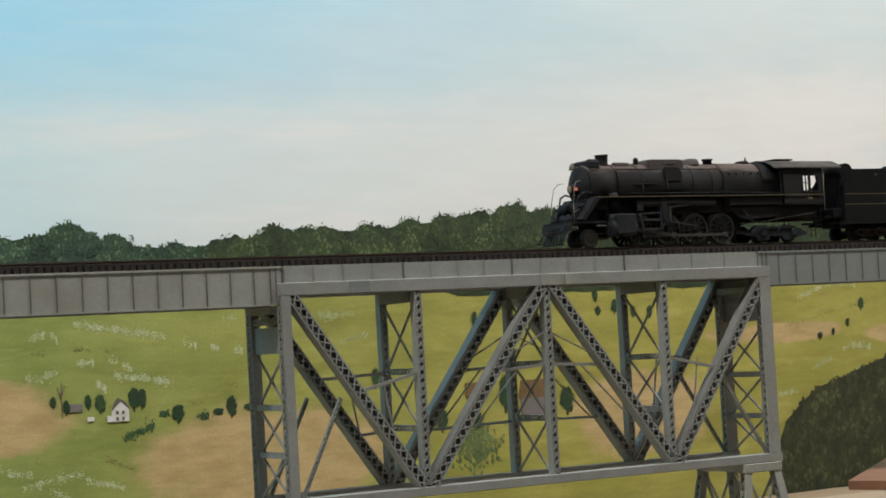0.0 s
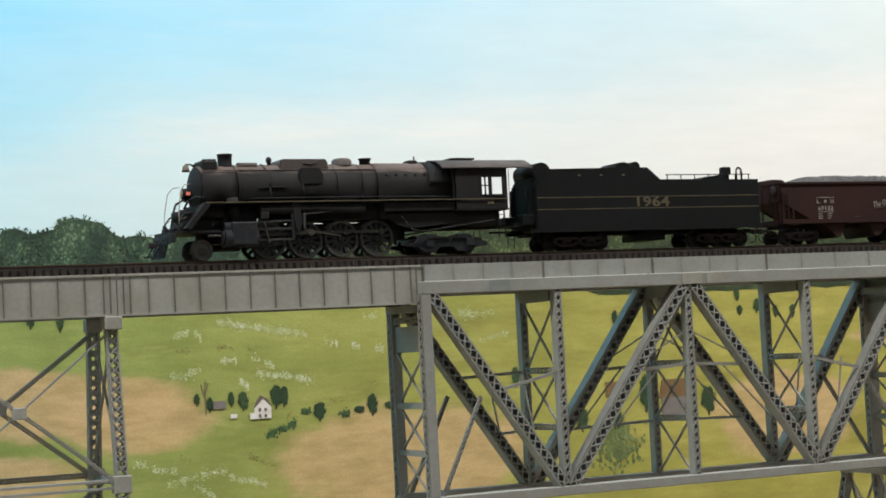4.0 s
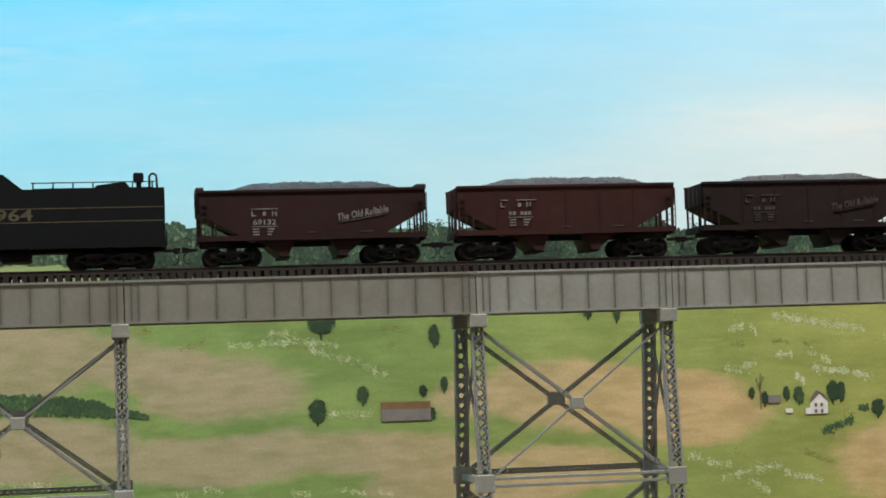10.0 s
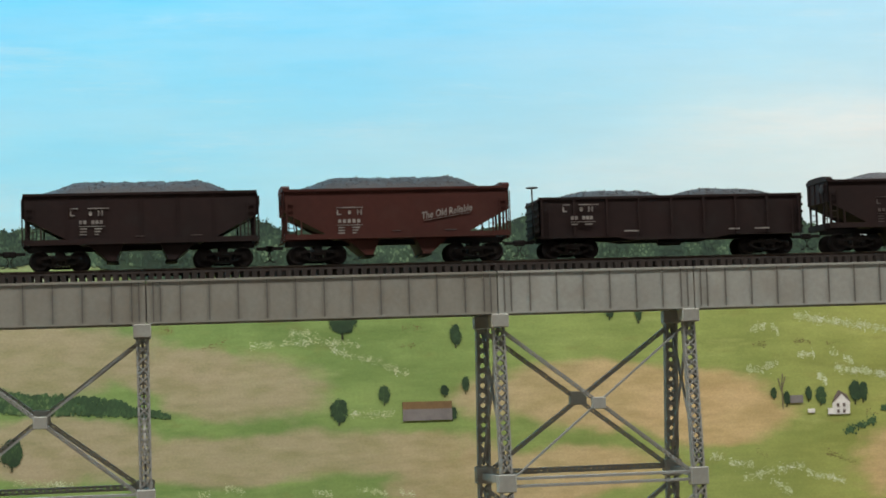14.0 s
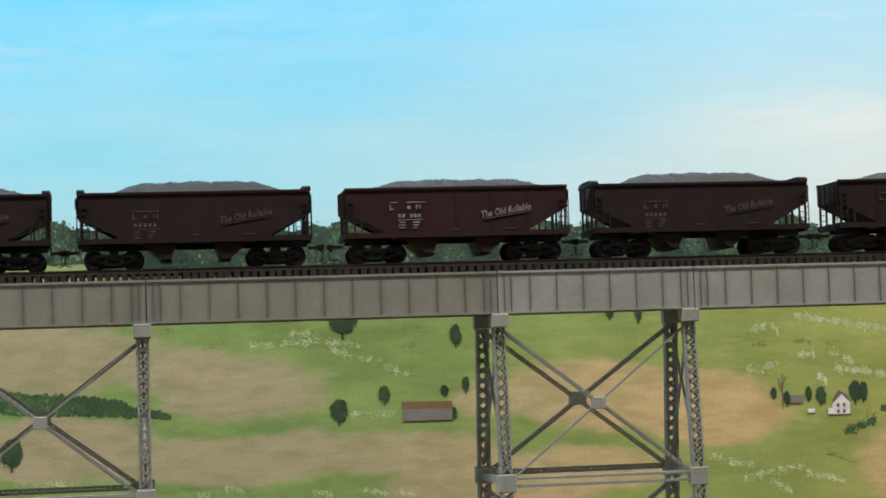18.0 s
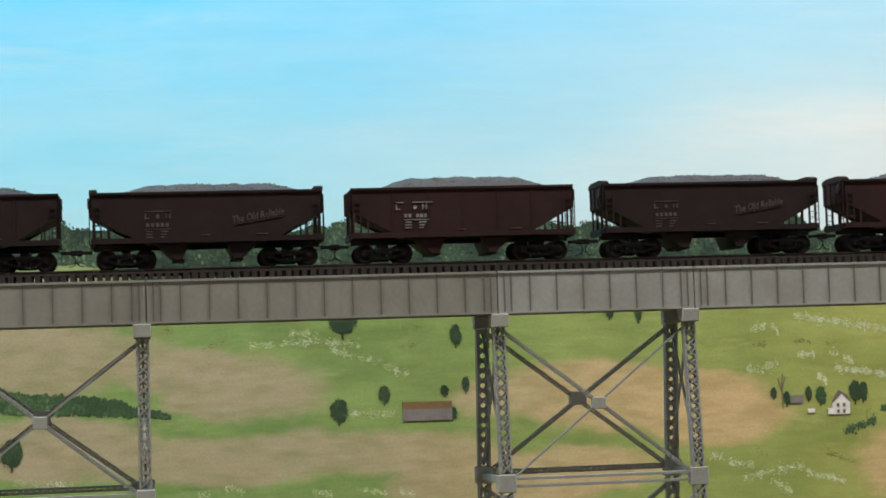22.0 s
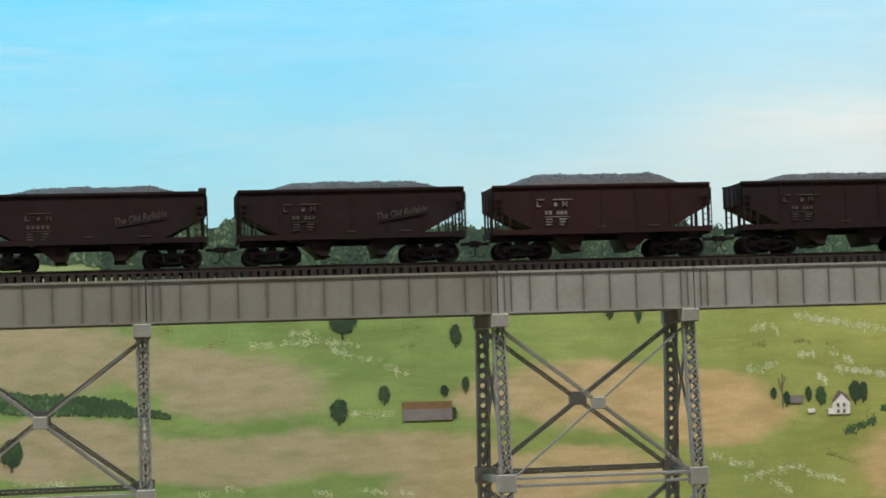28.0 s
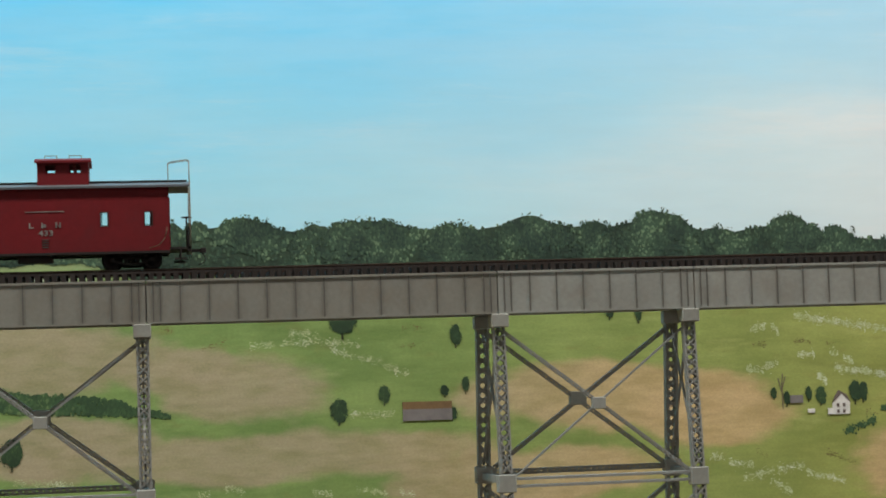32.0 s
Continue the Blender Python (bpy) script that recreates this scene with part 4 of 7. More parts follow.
def pier(xa, xb, top, foot, label):
    p = thing("truss_pier", pose(0, 0, 0), label, "bridge tower")
    y0, y1 = -0.003, 0.040
    h = top - foot
    for y, s in ((y0, -1), (y1, 1)):
        part("cap_beam", box(bmesh.new(), xa - 0.004, xb + 0.004, y - 0.0035, y + 0.0035, top - 0.0055, top, 0.0004), STEEL, p)
        for x, k in ((xa, -1), (xb, 1)):
            q = (x + k * h * 0.16, y + s * h * 0.10, foot)
            part("leg", laced(bmesh.new(), (x, y, top - 0.004), q, 0.0052, 0.0050, 0.006, (1, 0, 0), 0.0011), STEEL_D, p)
            part("leg_plate", bar(bmesh.new(), Vector((x, y + s * 0.0024, top - 0.004)), Vector(q) + Vector((0, s * 0.0024, 0)), 0.0056, 0.0008, (0, 1, 0)), STEEL, p)
        for k in (0, 1):
            part("brace", bar(bmesh.new(), ((xa, xb)[k], y, top - 0.006), ((xb, xa)[k], y + s * h * 0.09, foot + 0.004), 0.0013, 0.0013), STEEL_D, p)
    for x in (xa, xb):
        part("cross_beam", box(bmesh.new(), x - 0.003, x + 0.003, y0, y1, top - 0.0050, top - 0.0008), STEEL, p)
        part("sway_brace", bar(bmesh.new(), (x, y0, top - 0.006), (x, y1, foot + 0.004), 0.0013, 0.0013), STEEL_D, p)
        part("sway_brace", bar(bmesh.new(), (x, y1, top - 0.006), (x, y0, foot + 0.004), 0.0013, 0.0013), STEEL_D, p)
    return p


pier(0.4500, 0.4680, -0.1335, GROUND, "grey steel pier under one end of the deck truss")
pier(0.7660, 0.7885, -0.1335, GROUND + 0.14, "grey steel pier with splayed legs under the truss end")


# ---------------------------------------------------------------- track
def track():
    tr = thing("railway_track", pose(0, 0, 0), "rusty rails on dark weathered bridge ties", "track")
    x0, x1 = -4.6, 5.4
    for y in (YC - 0.0087, YC + 0.0087):
        bm = bmesh.new()
        box(bm, x0, x1, y - 0.0008, y + 0.0008, RAIL - 0.0026, RAIL - 0.0023)
        box(bm, x0, x1, y - 0.0002, y + 0.0002, RAIL - 0.0023, RAIL - 0.0007)
        part("rail", bm, RAILM, tr)
        part("rail_head", box(bmesh.new(), x0, x1, y - 0.0005, y + 0.0005, RAIL - 0.0007, RAIL), RAILTOP, tr)
    tie = bpy.data.meshes.new("tie")
    bm = box(bmesh.new(), -0.00125, 0.00125, -0.0175, 0.0175, 0.0002, RAIL - 0.0026)
    bm.to_mesh(tie)
    bm.free()
    tie.materials.append(TIE)
    pitch, far = 0.00425, bmesh.new()
    r = random.Random(7)
    i = 0
    x = x0
    while x < x1:
        if -0.15 < x < 1.08:
            o = new("tie", tie)
            o.parent = tr
            o.matrix_basis = pose(x + r.uniform(-0.0003, 0.0003), YC + r.uniform(-0.0006, 0.0006), r.uniform(-0.0001, 0.0001), 0, 0, r.uniform(-0.8, 0.8))
        else:
            box(far, x - 0.00125, x + 0.00125, YC - 0.0175, YC + 0.0175, 0.0002, RAIL - 0.0026)
        x += pitch
    tagged(part("ties_beyond", far, TIE, tr, "dark weathered ties beyond the viaduct"), kind="stuff")
    for y in (YC - 0.0135, YC + 0.0135):
        part("guard_timber", box(bmesh.new(), -0.39, 1.12, y - 0.0010, y + 0.0010, RAIL - 0.0026, RAIL - 0.0016), TIE, tr)
    return tr


track()

# ---------------------------------------------------------------- scenery base
EARTH = paint("bare_scenery_plaster", (0.36, 0.27, 0.18), (0.27, 0.20, 0.13), 0.9, grain=150, stain=9, bump=0.5)
TANB = paint("tan_plywood", (0.42, 0.33, 0.23), (0.34, 0.26, 0.17), 0.7, grain=90, stain=12, stretch=(0.2, 1, 1))
BROWNB = paint("brown_painted_board", (0.26, 0.12, 0.065), (0.20, 0.09, 0.05), 0.6, grain=120, stain=16)


def ground():
    bm = bmesh.new()
    xs = [-4.9 + 10.6 * i / 240 for i in range(241)]
    ys = [-0.30 + (WALL + 0.29) * j / 28 for j in range(29)]
    g = []
    for x in xs:
        bank = max(0, min(1, (-0.385 - x) / 0.10)) + max(0, min(1, (x - 1.75) / 0.25))
        rise = max(0, min(1, (x - 0.62) / 0.14))
        row = []
        for y in ys:
            base = GROUND + 0.006 * noise.noise((x * 6, y * 6, 0)) + 0.14 * rise
            z = base + (0.0 - base) * (bank * bank * (3 - 2 * bank)) - 0.0003
            row.append(bm.verts.new((x, y, min(z, -0.0003))))
        g.append(row)
    for a, b in zip(g, g[1:]):
        for j in range(len(ys) - 1):
            f = bm.faces.new((a[j], b[j], b[j + 1], a[j + 1]))
            f.smooth = True
    tagged(obj("ground", bm, EARTH), "bare plaster valley floor under the viaduct", "ground", kind="structure")


ground()
slab("benchwork_top", 0.762, 1.70, -0.298, -0.0400, -0.172, -0.155, TANB, "bare tan plywood benchwork top beside the bridge pier", "benchwork")
board = bmesh.new()
rim = ((0.834, -0.020), (0.992, 0.114), (1.40, 0.114), (1.40, -0.240), (0.856, -0.075))
lower, upper = [board.verts.new((x, y, -0.1548)) for x, y in rim], [board.verts.new((x, y, -0.1490)) for x, y in rim]
board.faces.new(lower)
board.faces.new(upper[::-1])
for i in range(5):
    board.faces.new((lower[i], upper[i], upper[(i + 1) % 5], lower[(i + 1) % 5]))
bmesh.ops.recalc_face_normals(board, faces=board.faces)
tagged(obj("brown_board", board, BROWNB), "brown painted board lying on the tan benchwork top", "board")
slab("fascia", -4.9, 5.7, -0.312, -0.300, -0.75, -0.345, FASCIA, "dark green fascia board along the benchwork", "fascia")

# ---------------------------------------------------------------- rolling stock
TRAIN = []


def lettering(name, body, x, y, z, size, material, parent, shear=0.0, turn=0.0, wide=1.0, label=""):
    """Raised lettering on a side that faces -y."""
    cu = bpy.data.curves.new(name, "FONT")
    cu.body, cu.size, cu.shear, cu.extrude, cu.resolution_u, cu.offset = body, size, shear, 0.00006, 2, size * 0.018
    cu.align_x, cu.align_y = "CENTER", "CENTER"
    tmp = new(name, cu)
    me = bpy.data.meshes.new_from_object(tmp.evaluated_get(bpy.context.evaluated_depsgraph_get()))
    bpy.data.objects.remove(tmp)
    bpy.data.curves.remove(cu)
    me.name = name
    me.materials.clear()
    me.materials.append(material)
    me.transform(pose(x, y, z, 90) @ Matrix.Rotation(radians(turn), 4, "Z") @ Matrix.Diagonal((wide, 1, 1, 1)))
    ob = new(name, me)
    ob.parent = parent
    if label:
        ob["label"] = label
    return ob


def plate(bm, x0, x1, z0, z1, y, d=0.00012):
    return box(bm, x0, x1, y - d, y + d, z0, z1)


def wheel_mesh(r, n=20, width=0.0026):
    bm = bmesh.new()
    lathe(bm, 0, 0, 0, ((r * 0.2, -width * 0.30), (r * 0.2, -width * 0.42), (r * 0.34, -width * 0.42), (r * 0.42, -width * 0.2), (r * 0.78, -width * 0.2),
                        (r * 0.84, -width * 0.5), (r, -width * 0.5), (r * 1.01, width * 0.25), (r * 1.10, width * 0.30), (r * 1.10, width * 0.5), (r * 0.4, width * 0.5)), "y", n)
    me = bpy.data.meshes.new("wheel")
    bm.to_mesh(me)
    bm.free()
    me.materials.append(TRUCK)
    return me


WHEEL = wheel_mesh(0.0048)
WHEEL_T = wheel_mesh(0.0050)


def wheelset(parent, x, r_mesh, r, half=0.0083):
    for s in (-1, 1):
        w = new("wheel", r_mesh)
        w.parent = parent
        w.matrix_basis = pose(x, s * half, r, 0, 0, 0 if s < 0 else 180)
    part("axle", rod(bmesh.new(), (x, -half, r), (x, half, r), 0.0010), TRUCK, parent)


def side_frame(xs, r, y, thick=0.0016, drop=0.0030):
    """A cast truck side frame: top chord, dipped bottom chord, journal boxes, spring group."""
    bm = bmesh.new()
    a, b = xs[0], xs[-1]
    z = r
    for p, q in zip(xs, xs[1:]):
        m, k = (p + q) / 2, (q - p) / 2
        prism(bm, ((p, z + 0.0018), (p + k * 0.5, z + 0.0026), (q - k * 0.5, z + 0.0026), (q, z + 0.0018), (q, z + 0.0006), (q - k * 0.5, z + 0.0013),
                   (p + k * 0.5, z + 0.0013), (p, z + 0.0006)), y - thick / 2, y + thick / 2)
        prism(bm, ((p, z + 0.0002), (m - k * 0.34, z - drop * 0.62), (m + k * 0.34, z - drop * 0.62), (q, z + 0.0002), (q, z - 0.0010), (m + k * 0.40, z - drop),
                   (m - k * 0.40, z - drop), (p, z - 0.0010)), y - thick / 2, y + thick / 2)
        for s in (-1, 1):
            box(bm, m + s * k * 0.34 - 0.0005, m + s * k * 0.34 + 0.0005, y - thick / 2, y + thick / 2, z - drop * 0.6, z + 0.0014)
        for s in (-1, 0, 1):
            rod(bm, (m + s * k * 0.19, y, z - drop * 0.62), (m + s * k * 0.19, y, z - 0.0002), 0.0006, 6)
        box(bm, m - k * 0.30, m + k * 0.30, y - thick * 0.75, y + thick * 0.5, z - 0.0002, z + 0.0012)
    for x in xs:
        box(bm, x - 0.0013, x + 0.0013, y - thick * 0.9, y + thick * 0.5, z - 0.0012, z + 0.0014, 0.0003)
        rod(bm, (x, y - thick * 1.1, z + 0.0001), (x, y - thick * 0.5, z + 0.0001), 0.0008, 8)
    bmesh.ops.recalc_face_normals(bm, faces=bm.faces)
    return bm


def truck(parent, xc, axles=(-0.0097, 0.0097), mesh=None, r=0.0048, top=0.0100, material=None):
    material = material or TRUCK
    bol = part("truck", box(bmesh.new(), xc - 0.0022, xc + 0.0022, -0.0100, 0.0100, r - 0.0006, top, 0.0002), material, parent, "grimy four-wheel truck" if len(axles) == 2 else "grimy six-wheel truck")
    for s in (-1, 1):
        part("side_frame", side_frame([xc + a for a in axles], r, s * 0.0118), material, bol)
    for a in axles:
        wheelset(bol, xc + a, mesh or WHEEL, r)
    return bol


def coupler(parent, x, s):
    bm = bmesh.new()
    box(bm, min(x, x + s * 0.0050), max(x, x + s * 0.0050), -0.0008, 0.0008, 0.0084, 0.0100)
    k = x + s * 0.0064
    box(bm, k - 0.0016, k + 0.0016, -0.0016, 0.0014, 0.0078, 0.0106, 0.0003)
    part("coupler", bm, TRUCK, parent)
    bm = bmesh.new()
    pts = [(k + 0.0030 * math.sin(a) * s - s * 0.002, -0.0008, 0.0052 + 0.0030 * math.cos(a)) for a in [0.5 + 0.4 * i for i in range(8)]]
    pipe(bm, pts, 0.00028, 5)
    part("air_hose", bm, TRUCK, parent)


def ladder(parent, x, y, z0, z1, w, material, along="x", n=6):
    bm = bmesh.new()
    d = Vector((w / 2, 0, 0)) if along == "x" else Vector((0, w / 2, 0))
    for s in (-1, 1):
        p = Vector((x, y, z0)) + d * s
        bar(bm, p, p + Vector((0, 0, z1 - z0)), 0.00045, 0.00045, (0, 1, 0))
    for i in range(n):
        z = z0 + (z1 - z0) * (i + 0.5) / n
        o = Vector((x, y, z))
        bar(bm, o - d, o + d, 0.00035, 0.00035)
    return part("ladder", bm, material, parent)


def heap_mesh(length, half, height, mounds, seed, material, lumps=420, size=0.0007):
    """A load of coal: rough heaps with loose lumps."""
    r = random.Random(seed)
    nx, ny = 84, 20
    verts, faces = [], []

    def top(x, y):
        u = x / length * 2
        if mounds == 1:
            e = 1 - max(0, (abs(u + r_off) - 0.58) / 0.42) ** 1.1
        else:
            e = 0.30 + 0.75 * abs(math.cos((u + 1) * math.pi * mounds / 2 + math.pi / 2)) ** 0.7
            e *= 1 - max(0, (abs(u) - 0.90) / 0.10)
        e = max(0, e) * (1 - (abs(y) / half) ** 2.2 * 0.85)
        n = noise.noise((x * 190 + seed, y * 190, 0)) * 0.00050 + noise.noise((x * 520, y * 520, seed)) * 0.00032 + noise.noise((x * 45, y * 60, seed * 2)) * 0.0007
        return height * e + n * (0.4 + e)

    r_off = r.uniform(-0.05, 0.05)
    for i in range(nx + 1):
        for j in range(ny + 1):
            x, y = -length / 2 + length * i / nx, -half + 2 * half * j / ny
            verts.append((x, y, top(x, y)))
    for i in range(nx):
        for j in range(ny):
            a = i * (ny + 1) + j
            faces.append((a, a + ny + 1, a + ny + 2, a + 1))
    for k in range(lumps):
        x, y = r.uniform(-0.47, 0.47) * length, r.uniform(-0.9, 0.9) * half
        c = Vector((x, y, top(x, y) + size * 0.15))
        s = size * r.uniform(0.5, 1.3)
        b = len(verts)
        for d in ((1, 0, 0), (-1, 0, 0), (0, 1, 0), (0, -1, 0), (0, 0, 1), (0, 0, -1)):
            verts.append(tuple(c + Vector(d) * s * r.uniform(0.6, 1.2) + Vector((r.uniform(-1, 1), r.uniform(-1, 1), r.uniform(-1, 1))) * s * 0.3))
        for f in ((0, 2, 4), (2, 1, 4), (1, 3, 4), (3, 0, 4), (2, 0, 5), (1, 2, 5), (3, 1, 5), (0, 3, 5)):
            faces.append(tuple(b + i for i in f))
    me = bpy.data.meshes.new("coal_load")
    me.from_pydata(verts, [], faces)
    me.materials.append(material)
    return me


def marks(parent, x, z, y, material, split, number=None, lines=3):
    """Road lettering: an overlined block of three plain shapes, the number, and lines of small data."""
    bm = bmesh.new()
    w = 0.0105 if split else 0.0080
    if split:
        plate(bm, x - w, x - w + 0.0040, z + 0.0022, z + 0.0026, y)
        plate(bm, x - 0.0020, x + w - 0.002, z + 0.0022, z + 0.0026, y)
    else:
        plate(bm, x - 0.0068, x + 0.0068, z + 0.0022, z + 0.0026, y)
    a = x - w if split else x - 0.0065
    plate(bm, a, a + 0.0007, z - 0.0013, z + 0.0013, y)
    plate(bm, a + 0.0007, a + 0.0024, z - 0.0013, z - 0.0007, y)
    b = x - 0.0014 if split else x - 0.0008
    box(bm, b, b + 0.0016, y - 0.00012, y + 0.00012, z - 0.0011, z + 0.0010, 0.0004)
    c = x + 0.0030 if split else x + 0.0038
    plate(bm, c, c + 0.0007, z - 0.0013, z + 0.0013, y)
    plate(bm, c + 0.0018, c + 0.0025, z - 0.0013, z + 0.0013, y)
    bar(bm, (c + 0.0004, y, z + 0.0012), (c + 0.0021, y, z - 0.0012), 0.00024, 0.0006, (0, 1, 0))
    part("road_mark", bm, material, parent, "pale road lettering block")
    zz = z - 0.0044
    if number:
        lettering("road_number", number, x, y, zz, 0.0038, material, parent, wide=1.25)
    else:
        bm = bmesh.new()
        k = (-0.0062, -0.0042, -0.0002, 0.0018, 0.0038) if split else (-0.0058, -0.0034, -0.0010, 0.0014, 0.0038)
        for q in k:
            plate(bm, x + q, x + q + 0.0015, zz - 0.0009, zz + 0.0009, y)
        part("road_number", bm, material, parent)
    bm = bmesh.new()
    plate(bm, x - 0.0066, x + 0.0066, zz - 0.0022, zz - 0.0019, y)
    for i in range(lines):
        q = zz - 0.0036 - i * 0.0014
        plate(bm, x - 0.0060, x - 0.0026, q, q + 0.0006, y)
        plate(bm, x + 0.0012, x + 0.0050 - 0.0008 * i, q, q + 0.0006, y)
    part("data_stencil", bm, material, parent)


COALS = [heap_mesh(0.104, 0.0150, 0.0060, 1, 1, COAL, 260, 0.0005), heap_mesh(0.104, 0.0150, 0.0080, 1, 2, COAL_D, 520, 0.00045),
         heap_mesh(0.098, 0.0150, 0.0072, 1, 3, COAL, 260, 0.0005), heap_mesh(0.102, 0.0150, 0.0054, 1, 4, COAL, 260, 0.0005)]
COAL_G = [heap_mesh(0.124, 0.0148, 0.0066, 2, 5, COAL_D, 600, 0.00055), heap_mesh(0.122, 0.0148, 0.0070, 3, 6, COAL_D, 600, 0.00055)]


def hopper(xr, shield, mat_i, slogan, number, coal, faint, label, length=0.1150):
    """A two-bay coal hopper; xr is its rear side edge."""
    m = HOP[mat_i]
    car = thing("hopper_car", pose(xr - length / 2, YC, RAIL), label, "hopper car", "hopper cars of the coal train")
    L, hw, top = length / 2, 0.0160, 0.0373
    zc, zs = 0.0262, 0.0146
    # sides with their lower corners cut away over the trucks
    for s in (-1, 1):
        y0, y1 = (-hw, -hw + 0.0006) if s < 0 else (hw - 0.0006, hw)
        part("side", prism(bmesh.new(), ((-L, top), (-L, zc), (-L + 0.0215, zs), (L - 0.0215, zs), (L, zc), (L, top)), y0, y1), m, car)
        part("top_rail", box(bmesh.new(), -L, L, s * hw - 0.0007, s * hw + 0.0007, top - 0.0006, top + 0.0006), m, car)
        part("side_sill", box(bmesh.new(), -L, L, s * hw - 0.0008, s * hw + 0.0008, zs - 0.0022, zs + 0.0004), m, car)
        if not shield:
            for x in (-0.036, -0.018, 0.0, 0.018, 0.036):
                part("rib", box(bmesh.new(), x - 0.0004, x + 0.0004, s * hw - 0.0003, s * hw + 0.0003, zs, top - 0.0006), m, car)
    for s in (-1, 1):
        xe = s * L
        # end sheet and slope sheet
        part("end_sheet", box(bmesh.new(), min(xe, xe - s * 0.0006), max(xe, xe - s * 0.0006), -hw, hw, zc, top, 0.0001), m, car)
        bm = bmesh.new()
        prism(bm, ((xe, zc), (xe - s * 0.0008, zc + 0.0003), (s * 0.026, 0.0130), (s * 0.026, 0.0118)), -hw + 0.0007, hw - 0.0007)
        part("slope_sheet", bm, m, car)
        for k in range(4):
            y = -0.0120 + 0.008 * k
            part("end_rib", box(bmesh.new(), min(xe, xe + s * 0.0006), max(xe, xe + s * 0.0006), y - 0.0004, y + 0.0004, zc, top - 0.0004), m, car)
        # end sill, posts and ladders
        part("end_sill", box(bmesh.new(), min(xe, xe - s * 0.0012), max(xe, xe - s * 0.0012), -hw, hw, zs - 0.0022, zs + 0.0006), m, car)
        for y in (-hw + 0.0010, -0.006, 0.006, hw - 0.0010):
            part("end_post", bar(bmesh.new(), (xe - s * 0.0012, y, zs), (xe - s * 0.0012, y, zc), 0.0009, 0.0009, (0, 1, 0)), m, car)
        for y in (-hw, hw):
            part("corner_post", bar(bmesh.new(), (xe - s * 0.0085, y, zs), (xe - s * 0.0085, y, zc - 0.0045), 0.0008, 0.0008, (0, 1, 0)), m, car)
            ladder(car, xe - s * 0.0030, y * 1.03, zs - 0.001, zc + 0.0060, 0.0034, m)
        ladder(car, xe + s * 0.0007, -hw + 0.0030, zs - 0.0020, top - 0.002, 0.0040, m, "y", 7)
        if shield:
            a = [(-0.9, 0), (-0.9, 0.0015), (-0.70, 0.0026), (-0.45, 0.0030), (0.45, 0.0030), (0.70, 0.0026), (0.9, 0.0015), (0.9, 0)]
            bm = prism_x(bmesh.new(), [(u * hw * 1.08, top + z) for u, z in a], xe - s * 0.0030, xe + s * 0.0006)
            part("heap_shield", bm, m, car)
        part("running_platform", box(bmesh.new(), xe - 0.0008, xe + 0.0008, -0.0120, 0.0120, zs - 0.0030, zs - 0.0022), m, car)
        # bays
        bm = bmesh.new()
        prism(bm, ((s * 0.0265, 0.0126), (s * 0.0165, 0.0042), (s * 0.0128, 0.0042), (s * 0.0092, 0.0126)), -hw + 0.0012, hw - 0.0012)
        part("bay", bm, m, car)
        part("bay_door", box(bmesh.new(), s * 0.0146 - 0.0030, s * 0.0146 + 0.0030, -hw + 0.0030, hw - 0.0030, 0.0036, 0.0043), TRUCK, car)
        truck(car, s * 0.0405)
        coupler(car, xe, s)
    part("centre_sill", box(bmesh.new(), -L + 0.001, L - 0.001, -0.0024, 0.0024, 0.0098, 0.0124), TRUCK, car)
    part("floor", box(bmesh.new(), -0.0262, 0.0262, -hw + 0.0007, hw - 0.0007, 0.0124, 0.0130), m, car)
    part("brake_wheel", lathe(bmesh.new(), (-L if shield else L) * 1.022, -0.0100, 0.0330, ((0.0008, -0.0003), (0.0026, -0.0003), (0.0030, 0.0), (0.0026, 0.0003), (0.0008, 0.0003)), "x", 14), TRUCK, car)
    y = -hw - 0.0003 if not shield else -hw - 0.0001
    lm = LETTER_F if faint else LETTER
    marks(car, -0.0245 if shield else -0.0242, 0.0258 if shield else 0.0278, y, lm, not shield, number)
    if slogan:
        lettering("slogan", "The Old Reliable", 0.0250, y, 0.0250, 0.0050, lm, car, shear=0.28, turn=9, wide=0.78, label="slanted white slogan")
        bm = bmesh.new()
        bar(bm, (0.0135, y, 0.0208), (0.0375, y, 0.0246), 0.0002, 0.0006, (0, 1, 0))
        part("underline", bm, lm, car)
    for x0, x1 in ((-0.003, 0.0015), (0.0240, 0.030)):
        bm = bmesh.new()
        plate(bm, x0, x1, 0.0158, 0.0162, y)
        part("data_stencil", bm, LETTER_F, car)
    load = new("coal_load", COALS[coal])
    load.parent = car
    load.matrix_basis = pose(0.0005, 0, top - 0.0008)
    load["label"] = "dark heaped coal load" if coal == 1 else "dusty grey heaped coal load"
    TRAIN.append((car, xr - length / 2))
    return car


